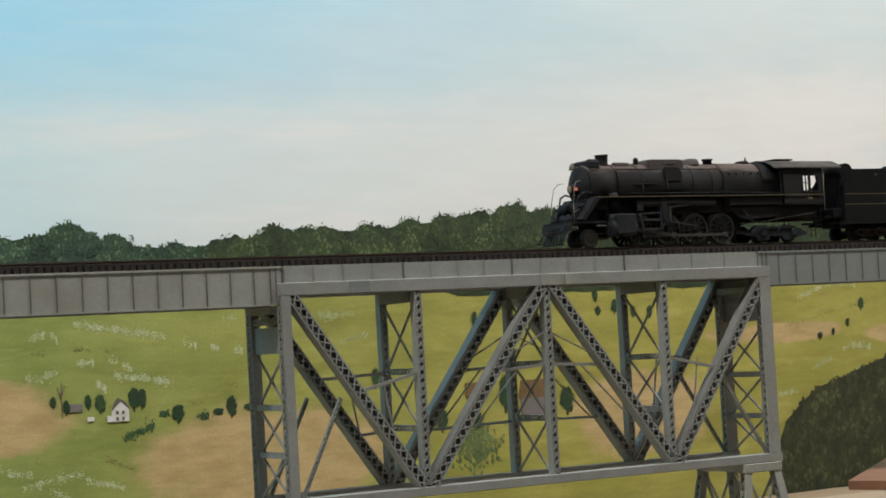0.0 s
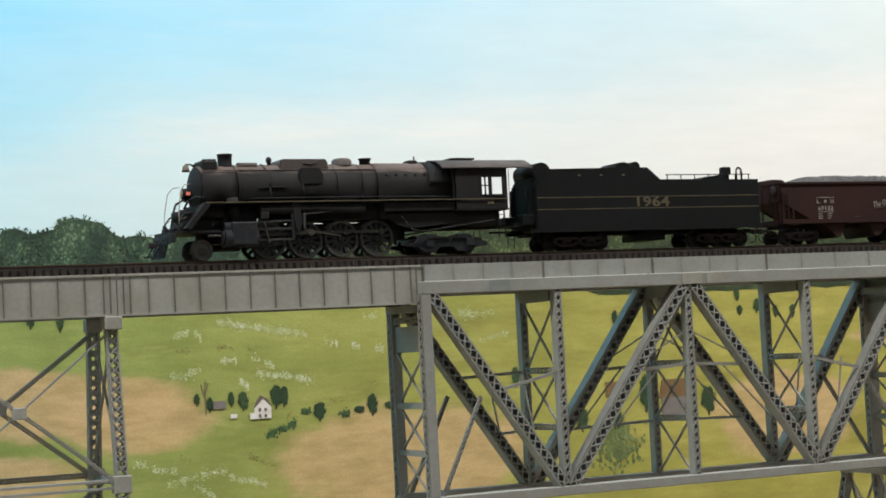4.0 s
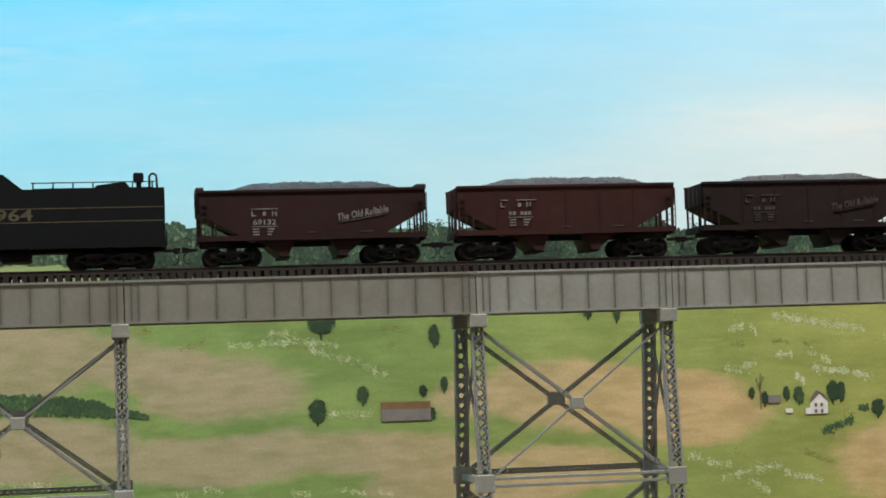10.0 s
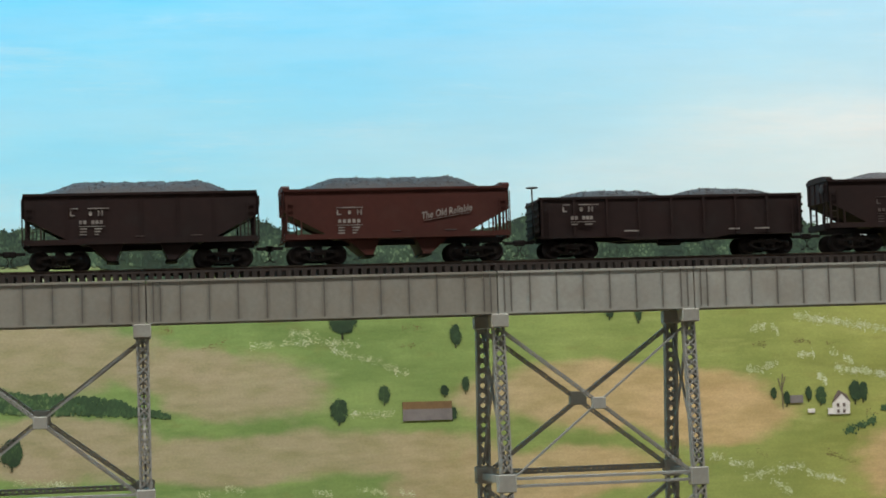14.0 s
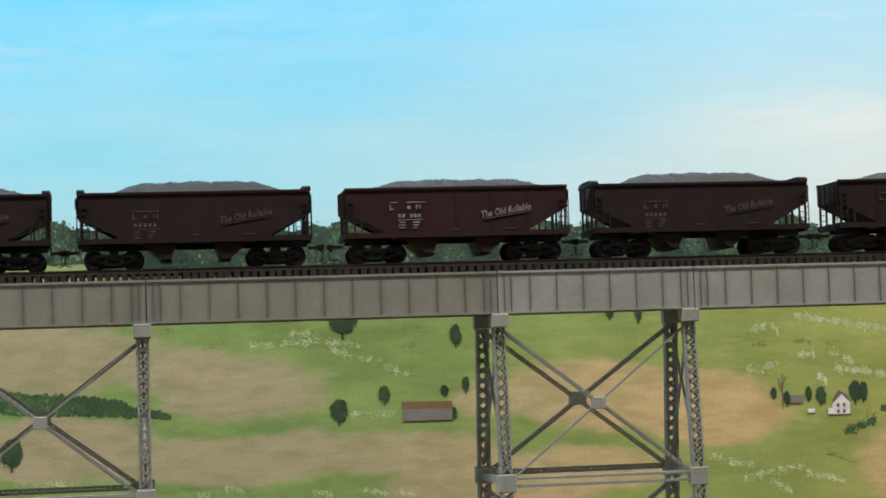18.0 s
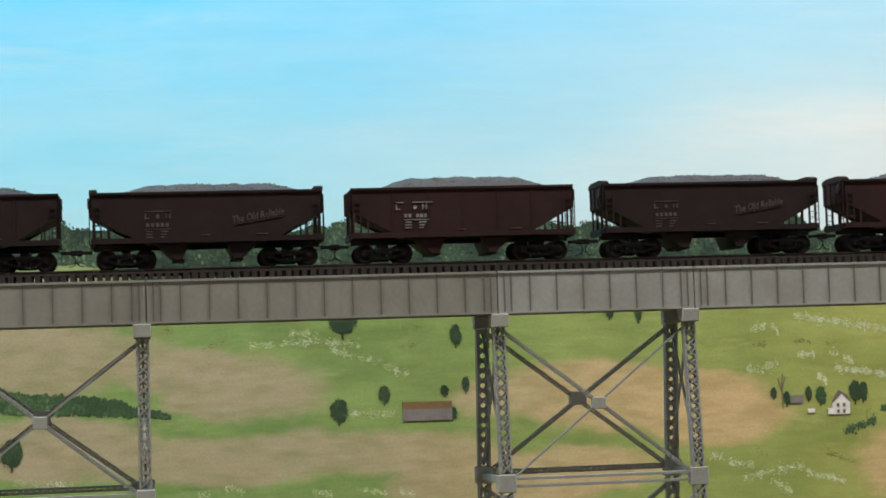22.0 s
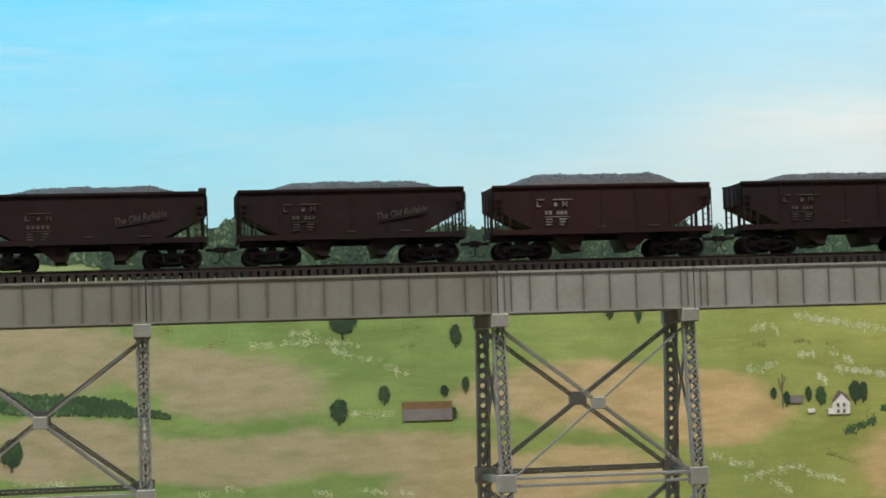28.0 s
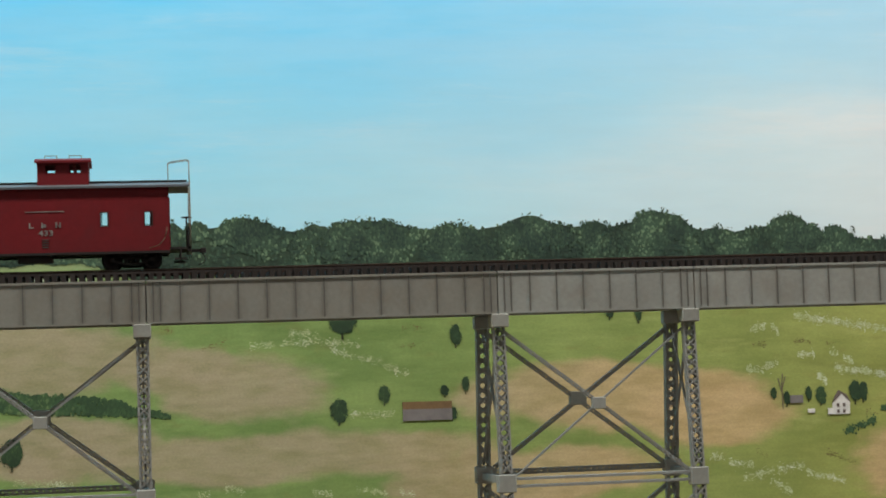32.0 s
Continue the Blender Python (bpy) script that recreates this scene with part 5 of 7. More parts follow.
def gondola(xr, braced, mat_i, mounds, label, length):
    m = HOP[mat_i]
    car = thing("gondola_car", pose(xr - length / 2, YC, RAIL), label, "gondola car")
    L, hw, z0, z1 = length / 2, 0.0160, 0.0112, 0.0306
    for s in (-1, 1):
        y0, y1 = (-hw, -hw + 0.0006) if s < 0 else (hw - 0.0006, hw)
        part("side", box(bmesh.new(), -L, L, y0, y1, z0, z1), m, car)
        part("top_rail", box(bmesh.new(), -L, L, s * hw - 0.0006, s * hw + 0.0006, z1 - 0.0005, z1 + 0.0007), m, car)
        part("side_sill", prism(bmesh.new(), ((-L, z0), (-L, z0 - 0.0010), (-0.030, z0 - 0.0010), (-0.022, z0 - 0.0026), (0.022, z0 - 0.0026), (0.030, z0 - 0.0010), (L, z0 - 0.0010), (L, z0)),
                                s * hw - 0.0005, s * hw + 0.0005), m, car)
        n = 8
        for i in range(n + 1):
            x = -L + 0.0015 + (2 * L - 0.003) * i / n
            part("rib", box(bmesh.new(), x - 0.0006, x + 0.0006, s * hw - 0.0009, s * hw + 0.0009, z0, z1 - 0.0005), m, car)
            if braced and 0 < i < n and i != n // 2:
                xa, xb = (x, x + 2 * L / n) if i > n // 2 else (x, x - 2 * L / n)
                part("diagonal_brace", bar(bmesh.new(), (xa, s * (hw - 0.0002), z1 - 0.001), (xb, s * (hw - 0.0002), z0 + 0.001), 0.0006, 0.0009, (0, 1, 0)), m, car)
    for s in (-1, 1):
        xe = s * L
        part("end", box(bmesh.new(), min(xe, xe - s * 0.0008), max(xe, xe - s * 0.0008), -hw, hw, z0, z1), m, car)
        for k in range(5):
            z = z0 + 0.002 + 0.0038 * k
            part("end_rib", box(bmesh.new(), min(xe, xe + s * 0.0008), max(xe, xe + s * 0.0008), -hw, hw, z, z + 0.0014, 0.0003), m, car)
        for y in (-hw, hw):
            ladder(car, xe - s * 0.0035, y * 1.06, z0 - 0.002, z1 - 0.004, 0.0036, m, n=5)
        truck(car, s * 0.0525)
        coupler(car, xe, s)
    part("floor", box(bmesh.new(), -L, L, -hw + 0.0007, hw - 0.0007, z0 + 0.0002, z0 + 0.0010), m, car)
    part("centre_sill", box(bmesh.new(), -L + 0.001, L - 0.001, -0.0024, 0.0024, 0.0088, 0.0110), TRUCK, car)
    part("brake_cylinder", rod(bmesh.new(), (-0.006, -0.008, 0.0072), (0.006, -0.008, 0.0072), 0.0016, 10), TRUCK, car)
    part("brake_rod", rod(bmesh.new(), (0.006, -0.010, 0.0080), (0.040, -0.010, 0.0086), 0.0003, 6), TRUCK, car)
    if not braced:
        part("brake_staff", rod(bmesh.new(), (-L - 0.0012, -0.0060, 0.0110), (-L - 0.0012, -0.0060, 0.0370), 0.0004, 6), TRUCK, car)
        part("brake_wheel", lathe(bmesh.new(), -L - 0.0012, -0.0060, 0.0370, ((0.0008, -0.0002), (0.0030, 0.0), (0.0033, 0.0004), (0.0028, 0.0006), (0.0006, 0.0005)), "z", 16), TRUCK, car)
    lm = LETTER_F if braced else LETTER
    y = -hw - 0.0011
    marks(car, -0.0475, 0.0248, y, lm, True, None, 1)
    bm = bmesh.new()
    for x0, x1, z in ((-0.026, -0.018, 0.0128), (0.030, 0.036, 0.0128), (0.044, 0.052, 0.0128)) + (((0.030, 0.037, 0.0220), (0.030, 0.037, 0.0190), (0.016, 0.022, 0.0250)) if braced else ()):
        plate(bm, x0, x1, z, z + 0.0007, y)
    part("data_stencil", bm, lm, car)
    load = new("coal_load", COAL_G[mounds - 2])
    load.parent = car
    load.matrix_basis = pose(0, 0, z1 - 0.0018)
    load["label"] = "coal load in separate heaps"
    TRAIN.append((car, xr - length / 2))


RB = "reddish-brown two-bay steel hopper car heaped with coal"
DB = "dark brown weathered two-bay hopper car heaped with coal"
hopper(1.1393, True, 0, True, "69132", 0, False, "reddish-brown hopper car with white slogan, heaped with coal")
hopper(1.2704, False, 1, False, None, 0, False, "red oxide two-bay hopper car with faded white lettering")
hopper(1.4021, False, 2, True, None, 3, True, "dark brown hopper car with a worn slogan and low coal load", 0.1165)
hopper(1.5329, False, 2, False, None, 1, False, "dark brown hopper car with a tall dark coal heap")
hopper(1.6614, True, 3, True, None, 1, False, "orange-brown hopper car with white slogan and lumpy coal")
gondola(1.8174, False, 2, 2, "dark brown steel gondola car with two coal heaps", 0.1405)
hopper(1.9473, True, 2, True, None, 0, True, DB)
hopper(2.0767, True, 2, True, None, 2, True, DB)
hopper(2.2092, False, 0, True, None, 0, False, RB)
hopper(2.3381, True, 2, True, None, 2, True, DB)
hopper(2.4700, False, 2, False, None, 0, True, "dark brown straight-topped hopper car with worn lettering")
hopper(2.6004, True, 2, True, None, 0, True, DB)
hopper(2.7300, False, 0, False, None, 2, False, "reddish-brown straight-topped hopper car heaped with coal")
hopper(2.8612, True, 2, True, None, 0, True, DB)
hopper(2.9910, True, 0, False, "68770", 3, True, "brown hopper car with rounded end shields and white number")
gondola(3.1530, True, 0, 3, "reddish-brown gondola car with diagonal braces and three coal heaps", 0.1465)
hopper(3.2830, True, 2, True, None, 3, True, DB)
hopper(3.4140, False, 2, True, None, 0, True, DB)
hopper(3.5438, False, 0, False, None, 1, False, "brown straight-topped hopper car with a tall coal heap")
hopper(3.6756, False, 2, False, None, 0, True, "dark brown straight-topped hopper car ahead of the caboose")


# ---------------------------------------------------------------- locomotive; -x is ahead
def mesh_of(name, bm, material):
    bmesh.ops.recalc_face_normals(bm, faces=bm.faces)
    me = bpy.data.meshes.new(name)
    bm.to_mesh(me)
    bm.free()
    me.materials.append(material)
    return me


def driver_meshes(r):
    """A spoked driving wheel: tyre, hub with crank boss and counterweight, and one spoke."""
    n, w = 32, 0.0028
    bm = bmesh.new()
    ring = []
    for i in range(n):
        c, s = math.cos(2 * math.pi * i / n), math.sin(2 * math.pi * i / n)
        ring.append([bm.verts.new((c * q, y, s * q)) for q, y in ((r * 0.85, -w / 2), (r, -w / 2), (r, w * 0.15), (r * 1.07, w * 0.2), (r * 1.07, w / 2), (r * 0.85, w / 2))])
    for i in range(n):
        p, q = ring[i], ring[(i + 1) % n]
        for k in range(6):
            bm.faces.new((p[k], q[k], q[(k + 1) % 6], p[(k + 1) % 6]))
    tyre = mesh_of("tyre", bm, RODS)
    bm = bmesh.new()
    lathe(bm, 0, 0, 0, ((r * 0.10, -w * 0.6), (r * 0.2, -w * 0.5), (r * 0.2, w * 0.4), (r * 0.1, w * 0.4)), "y", 12)
    lathe(bm, r * 0.42, 0, 0, ((r * 0.08, -w * 0.9), (r * 0.15, -w * 0.6), (r * 0.16, w * 0.3), (r * 0.1, w * 0.3)), "y", 12)
    prism(bm, ((r * 0.15, -r * 0.10), (r * 0.42, -r * 0.12), (r * 0.42, r * 0.12), (r * 0.15, r * 0.10)), -w * 0.4, w * 0.2)
    hub = mesh_of("hub", bm, GEAR)
    arc = [(math.cos(a) * r * 0.86, math.sin(a) * r * 0.86) for a in [math.pi + (i - 5) * 0.13 for i in range(11)]]
    weight = mesh_of("counterweight", prism(bmesh.new(), arc, -w * 0.45, w * 0.2), GEAR)
    spoke = mesh_of("spoke", bar(bmesh.new(), (r * 0.17, 0, 0), (r * 0.87, 0, 0), 0.0018, w * 0.5, (0, 1, 0)), GEAR)
    return tyre, hub, weight, spoke


LOCO_X = 0.742
DRV = (-0.0496, -0.0284, -0.0072, 0.0140)     # axles of the drivers
DR = 0.0100                                   # their radius
CRANK = DR * 0.42
AXLES, SIDE_RODS, MAIN_RODS, CROSSHEADS = [], [], [], []


def tube_x(bm, x0, x1, r, z, n=32, r1=None):
    return rod(bm, (x0, 0, z), (x1, 0, z), r, n, r1)


def locomotive():
    e = thing("steam_locomotive", pose(LOCO_X, YC, RAIL), "black weathered steam locomotive with gold stripe along the running board", "locomotive")
    bz, br = 0.0385, 0.0133
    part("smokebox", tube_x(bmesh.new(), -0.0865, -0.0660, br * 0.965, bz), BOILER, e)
    bm = bmesh.new()
    lathe(bm, -0.0865, 0, bz, ((br * 0.9, 0), (br * 0.86, -0.0010), (br * 0.66, -0.0014), (br * 0.60, -0.0024), (br * 0.2, -0.0036), (0.0006, -0.0038)), "x", 28)
    part("smokebox_door", bm, LOCO, e)
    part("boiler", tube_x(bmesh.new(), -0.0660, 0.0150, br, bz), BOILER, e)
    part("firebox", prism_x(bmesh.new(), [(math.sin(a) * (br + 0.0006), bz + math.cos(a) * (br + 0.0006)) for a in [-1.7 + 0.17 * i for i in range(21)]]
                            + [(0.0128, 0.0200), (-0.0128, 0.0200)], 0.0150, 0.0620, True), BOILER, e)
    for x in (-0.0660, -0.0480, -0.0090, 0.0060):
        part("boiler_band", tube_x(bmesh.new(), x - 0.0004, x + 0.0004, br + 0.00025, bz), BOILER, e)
    # things on top
    part("chimney", lathe(bmesh.new(), -0.0693, 0, bz + br - 0.0012, ((0.0044, 0), (0.0038, 0.0012), (0.0039, 0.0060), (0.0042, 0.0063), (0.0042, 0.0072), (0.0030, 0.0072), (0.0030, 0.0040)), "z", 20), LOCO, e)
    part("feedwater_heater", box(bmesh.new(), -0.0850, -0.0760, -0.0085, 0.0085, bz + br - 0.0038, bz + br + 0.0022, 0.0012), LOCO, e)
    bm = bmesh.new()
    for k in range(5):
        rod(bm, (-0.0835 + 0.0016 * k, -0.006, bz + br + 0.0020), (-0.0835 + 0.0016 * k, -0.006, bz + br + 0.0028), 0.0007, 6)
    part("heater_manifold", bm, LOCO, e)
    for x in (-0.0448,):
        part("check_valve", lathe(bmesh.new(), x, -0.002, bz + br - 0.0004, ((0.0012, 0), (0.0012, 0.0016), (0.0018, 0.0022), (0.0014, 0.0040), (0.0004, 0.0046)), "z", 10), LOCO, e)
    ends = [(math.cos(q), math.sin(q)) for q in [math.pi / 2 * i / 6 for i in range(7)]]
    loaf = [(-0.0150 + 0.0022 * c, bz + br - 0.0008 + 0.0032 * k) for c, k in ends] + [(-0.0388 - 0.0022 * c, bz + br - 0.0008 + 0.0032 * k) for c, k in ends[::-1]]
    loaf = [(-0.0124, bz + br - 0.0042)] + loaf + [(-0.0414, bz + br - 0.0042)]
    bm = prism(bmesh.new(), loaf, -0.0096, 0.0096)
    bmesh.ops.bevel(bm, geom=[ed for ed in bm.edges if abs(ed.verts[0].co.y - ed.verts[1].co.y) < 1e-6], offset=0.0012, segments=2, affect="EDGES")
    part("sand_dome", bm, LOCO_TOP, e, "sooty brown loaf-shaped sand dome")
    for s in (-1, 1):
        bm = prism(bmesh.new(), ((-0.0316, bz + 0.0012), (-0.0180, bz + 0.0012), (-0.0176, bz + 0.0070), (-0.0200, bz + br - 0.0030), (-0.0306, bz + br - 0.0030), (-0.0320, bz + 0.0070)), s * 0.0122 - 0.0016, s * 0.0122 + 0.0016)
        bmesh.ops.bevel(bm, geom=list(bm.edges), offset=0.0006, segments=2, affect="EDGES")
        part("sand_box", bm, LOCO, e)
    bm = pipe(bmesh.new(), [(-0.0290, -0.0096, bz + br + 0.0006), (-0.0262, -0.0099, bz + br - 0.0004), (-0.0225, -0.0099, bz + br - 0.0004), (-0.0200, -0.0096, bz + br + 0.0006)], 0.00028)
    part("dome_grab", bm, LOCO_TOP, e)
    part("turbo_generator", rod(bmesh.new(), (-0.0640, -0.0045, bz + br - 0.0008), (-0.0530, -0.0045, bz + br - 0.0008), 0.0017, 12), LOCO_TOP, e, "sooty brown cylinder beside the stack")
    part("steam_dome", lathe(bmesh.new(), -0.0010, 0, bz + br - 0.0014, ((0.0066, 0), (0.0058, 0.0014), (0.0056, 0.0034), (0.0046, 0.0046), (0.0020, 0.0050), (0.0005, 0.0051)), "z", 22), LOCO_TOP, e)
    part("safety_valve", lathe(bmesh.new(), 0.0130, 0, bz + br - 0.0010, ((0.0030, 0), (0.0030, 0.0034), (0.0036, 0.0036), (0.0036, 0.0044), (0.0010, 0.0044)), "z", 16), LOCO, e)
    part("turret", box(bmesh.new(), 0.0380, 0.0440, -0.0040, 0.0040, bz + br - 0.0005, bz + br + 0.0020, 0.0008), LOCO, e)
    part("whistle", rod(bmesh.new(), (0.0425, -0.0020, bz + br + 0.0010), (0.0425, -0.0020, bz + br + 0.0042), 0.0005, 8), LOCO, e)
    bm = bmesh.new()
    for s in (-1, 1):
        y = s * 0.0098
        pipe(bm, [(-0.0860, y, bz + 0.0096), (0.0560, y, bz + 0.0096)], 0.00032)
        for x in [-0.082 + 0.0165 * i for i in range(9)]:
            rod(bm, (x, y * 0.9, bz + 0.0088), (x, y * 1.02, bz + 0.0099), 0.00045, 6)
    part("handrail", bm, LOCO_TOP, e, "dull brown boiler handrail")
    for s in (-1, 1):
        bm = bmesh.new()
        pipe(bm, [(-0.0500, s * 0.0030, bz + br), (-0.0495, s * 0.0090, bz + 0.0100), (-0.0490, s * 0.0136, bz), (-0.0480, s * 0.0130, 0.0310)], 0.0005)
        pipe(bm, [(-0.0300, s * 0.0136, bz + 0.002), (-0.0290, s * 0.0138, 0.0310)], 0.0004)
        part("injector_pipe", bm, LOCO, e)
        part("throttle_rod", pipe(bmesh.new(), [(-0.0560, s * 0.0137, bz - 0.0005), (-0.0400, s * 0.0138, bz + 0.0002)], 0.0004), LOCO, e)
        part("air_pipe", pipe(bmesh.new(), [(-0.0600, s * 0.0137, 0.0325), (0.0140, s * 0.0142, 0.0325), (0.0600, s * 0.0150, 0.0318)], 0.00045), LOCO, e)
        for k in range(6):
            part("washout_plug", rod(bmesh.new(), (0.0200 + 0.0060 * k, s * 0.0118, bz + 0.0060), (0.0200 + 0.0060 * k, s * 0.0134, bz + 0.0068), 0.0006, 8), LOCO, e)
    # running boards with their stripe
    for s in (-1, 1):
        y0, y1 = (-0.0178, -0.0100) if s < 0 else (0.0100, 0.0178)
        part("running_board", box(bmesh.new(), -0.0870, 0.0640, y0, y1, 0.0296, 0.0306), LOCO, e)
        part("stripe", box(bmesh.new(), -0.0870, 0.0930, s * 0.0178 - 0.00012, s * 0.0178 + 0.00012, 0.0300, 0.0305), GOLD, e, "thin dull gold stripe")
        part("running_step", prism(bmesh.new(), ((-0.0870, 0.0306), (-0.0985, 0.0170), (-0.0960, 0.0162), (-0.0840, 0.0296)), y0 - 0.0, y1), LOCO, e)
        part("air_reservoir", rod(bmesh.new(), (-0.0560, s * 0.0140, 0.0266), (0.0050, s * 0.0140, 0.0266), 0.0029, 14), LOCO, e)
        part("ash_pan", prism(bmesh.new(), ((0.0180, 0.0230), (0.0620, 0.0230), (0.0600, 0.0172), (0.0330, 0.0148), (0.0250, 0.0168)), s * 0.0120 - 0.0020, s * 0.0120 + 0.0020), LOCO, e)
        part("firebox_pipe", pipe(bmesh.new(), [(0.0265, s * 0.0168, 0.0212), (0.0285, s * 0.0168, 0.0185), (0.0318, s * 0.0168, 0.0142), (0.0360, s * 0.0168, 0.0128), (0.0400, s * 0.0168, 0.0126), (0.0590, s * 0.0168, 0.0152), (0.0840, s * 0.0168, 0.0182)], 0.0005), LOCO, e)
        part("side_tank", box(bmesh.new(), 0.0160, 0.0600, s * 0.0150 - 0.0014, s * 0.0150 + 0.0014, 0.0240, 0.0294, 0.0006), LOCO, e)
    part("ash_pan_rear", box(bmesh.new(), 0.0560, 0.0900, -0.0125, 0.0125, 0.0154, 0.0242, 0.0008), LOCO, e)
    part("boiler_belly", box(bmesh.new(), -0.0480, 0.0230, -0.0105, 0.0105, 0.0203, 0.0320), LOCO, e)
    # cab
    hw, zb, zt = 0.0172, 0.0245, 0.0490
    for s in (-1, 1):
        y0, y1 = (-hw, -hw + 0.0006) if s < 0 else (hw - 0.0006, hw)
        part("cab_side", wall_with_holes((0.0600, 0.0760, 0.0905 if s < 0 else 0.0922, 0.0930), (zb, 0.0322, 0.0430 if s < 0 else 0.0472, zt), ((1, 1),), y0, y1), LOCO, e)
    part("cab_front", prism_x(bmesh.new(), [(-hw, zb), (-hw, zt), (-0.009, 0.0530), (0.009, 0.0530), (hw, zt), (hw, zb)], 0.0600, 0.0606), LOCO, e)
    part("cab_floor", box(bmesh.new(), 0.0600, 0.0940, -hw, hw, 0.0240, 0.0248), LOCO, e)
    arc = [(-0.0186, 0.0482), (-0.0150, 0.0506), (-0.0090, 0.0530), (0.0, 0.0540), (0.0090, 0.0530), (0.0150, 0.0506), (0.0186, 0.0482)]
    part("cab_roof", prism_x(bmesh.new(), arc + [(y, z - 0.0008) for y, z in arc[::-1]], 0.0520, 0.1092, True), LOCO_TOP, e, "sooty brown cab roof")
    part("roof_hatch", box(bmesh.new(), 0.0640, 0.0790, -0.0060, 0.0060, 0.0538, 0.0548, 0.0003), LOCO, e)
    part("boiler_collar", prism_x(bmesh.new(), [(math.sin(a) * (br + 0.0012), bz + math.cos(a) * (br + 0.0012)) for a in [-1.5 + 0.15 * i for i in range(21)]], 0.0458, 0.0612, True), LOCO, e)
    for s in (-1, 1):
        bm = bmesh.new()
        for x in (0.0764, 0.0790, 0.0901) if s < 0 else (0.0764, 0.0901):
            bar(bm, (x, s * hw, 0.0322), (x, s * hw, 0.0430), 0.0007, 0.0007, (0, 1, 0))
        for z in (0.0325, 0.0378, 0.0428) if s < 0 else (0.0325, 0.0428):
            bar(bm, (0.0762, s * hw, z), (0.0822 if z == 0.0378 else 0.0903, s * hw, z), 0.0006, 0.0006)
        part("window_frame", bm, LOCO, e)
        if s < 0:
            part("window_post", box(bmesh.new(), 0.0812, 0.0832, -hw - 0.0002, -hw + 0.0004, 0.0322, 0.0430), LOCO, e)
        part("cab_handrail", pipe(bmesh.new(), [(0.0941, s * hw, 0.0200), (0.0942, s * hw, 0.0465)], 0.00026), RAILING, e, "pale handrail")
        part("arm_rest", box(bmesh.new(), 0.0840, 0.0910, s * hw - 0.0010, s * hw + 0.0010, 0.0316, 0.0322), LOCO, e)
        ladder(e, 0.0890, s * 0.0160, 0.0080, 0.0240, 0.0040, TENDER, n=3)
    bm = bmesh.new()
    plate(bm, 0.0800, 0.0840, 0.0272, 0.0286, -hw - 0.0001)
    part("cab_number_plate", bm, GOLD, e)
    part("backhead", box(bmesh.new(), 0.0610, 0.0690, -0.0100, 0.0100, 0.0250, 0.0480, 0.002), LOCO, e)
    # front end: pilot deck, pumps, headlight, bell
    part("pilot_beam", box(bmesh.new(), -0.1065, -0.1035, -0.0150, 0.0150, 0.0100, 0.0145, 0.0003), LOCO_F, e)
    part("pilot_deck", box(bmesh.new(), -0.1060, -0.0780, -0.0140, 0.0140, 0.0145, 0.0160), LOCO, e)
    for s in (-1, 1):
        part("air_pump", lathe(bmesh.new(), -0.0950, s * 0.0062, 0.0160, ((0.0030, 0), (0.0034, 0.0004), (0.0034, 0.0040), (0.0020, 0.0046), (0.0020, 0.0060), (0.0036, 0.0066), (0.0036, 0.0108), (0.0030, 0.0114)), "z", 16), LOCO_F, e)
        part("pump_shield", prism(bmesh.new(), ((-0.0990, 0.0165), (-0.0905, 0.0165), (-0.0880, 0.0260), (-0.0960, 0.0275)), s * 0.0106 - 0.0004, s * 0.0106 + 0.0004), LOCO_F, e)
        bm = bmesh.new()
        pipe(bm, [(-0.1005, s * 0.0125, 0.0165), (-0.1005, s * 0.0125, 0.0260), (-0.0985, s * 0.0115, 0.0375), (-0.0960, s * 0.0100, 0.0405), (-0.0925, s * 0.0090, 0.0410)], 0.00024)
        pipe(bm, [(-0.1005, s * 0.0125, 0.0215), (-0.0960, s * 0.0125, 0.0235)], 0.0002)
        part("front_handrail", bm, RAILING, e, "pale curved handrail")
        part("pump_pipe", pipe(bmesh.new(), [(-0.0965, s * 0.0090, 0.0275), (-0.0945, s * 0.0105, 0.0318), (-0.0905, s * 0.0110, 0.0340), (-0.0860, s * 0.0120, 0.0330)], 0.0006), LOCO_F, e)
        part("pump_pipe", pipe(bmesh.new(), [(-0.0990, s * 0.0100, 0.0170), (-0.1010, s * 0.0115, 0.0205), (-0.0980, s * 0.0115, 0.0245), (-0.0930, s * 0.0118, 0.0262)], 0.0005), LOCO_F, e)
        part("deck_valve", lathe(bmesh.new(), -0.1020, s * 0.0085, 0.0160, ((0.0016, 0), (0.0016, 0.0022), (0.0008, 0.0028), (0.0012, 0.0040), (0.0003, 0.0046)), "z", 10), LOCO_F, e)
        part("marker_lamp", lathe(bmesh.new(), -0.0858, s * 0.0116, 0.0385, ((0.0004, 0), (0.0011, 0.0002), (0.0011, 0.0018), (0.0006, 0.0026)), "z", 10), LOCO, e)
        part("pilot_step", box(bmesh.new(), -0.1125, -0.1095, s * 0.0120 - 0.0022, s * 0.0120 + 0.0022, 0.0035, 0.0042), LOCO, e)
        part("step_hanger", bar(bmesh.new(), (-0.1110, s * 0.0120, 0.0040), (-0.1062, s * 0.0120, 0.0110), 0.0008, 0.0005), LOCO, e)
    bm = bmesh.new()
    bar(bm, (-0.1090, -0.011, 0.0022), (-0.1123, 0.0, 0.0022), 0.0009, 0.0009)
    bar(bm, (-0.1090, 0.011, 0.0022), (-0.1123, 0.0, 0.0022), 0.0009, 0.0009)
    pil = part("pilot", bm, LOCO_F, e)
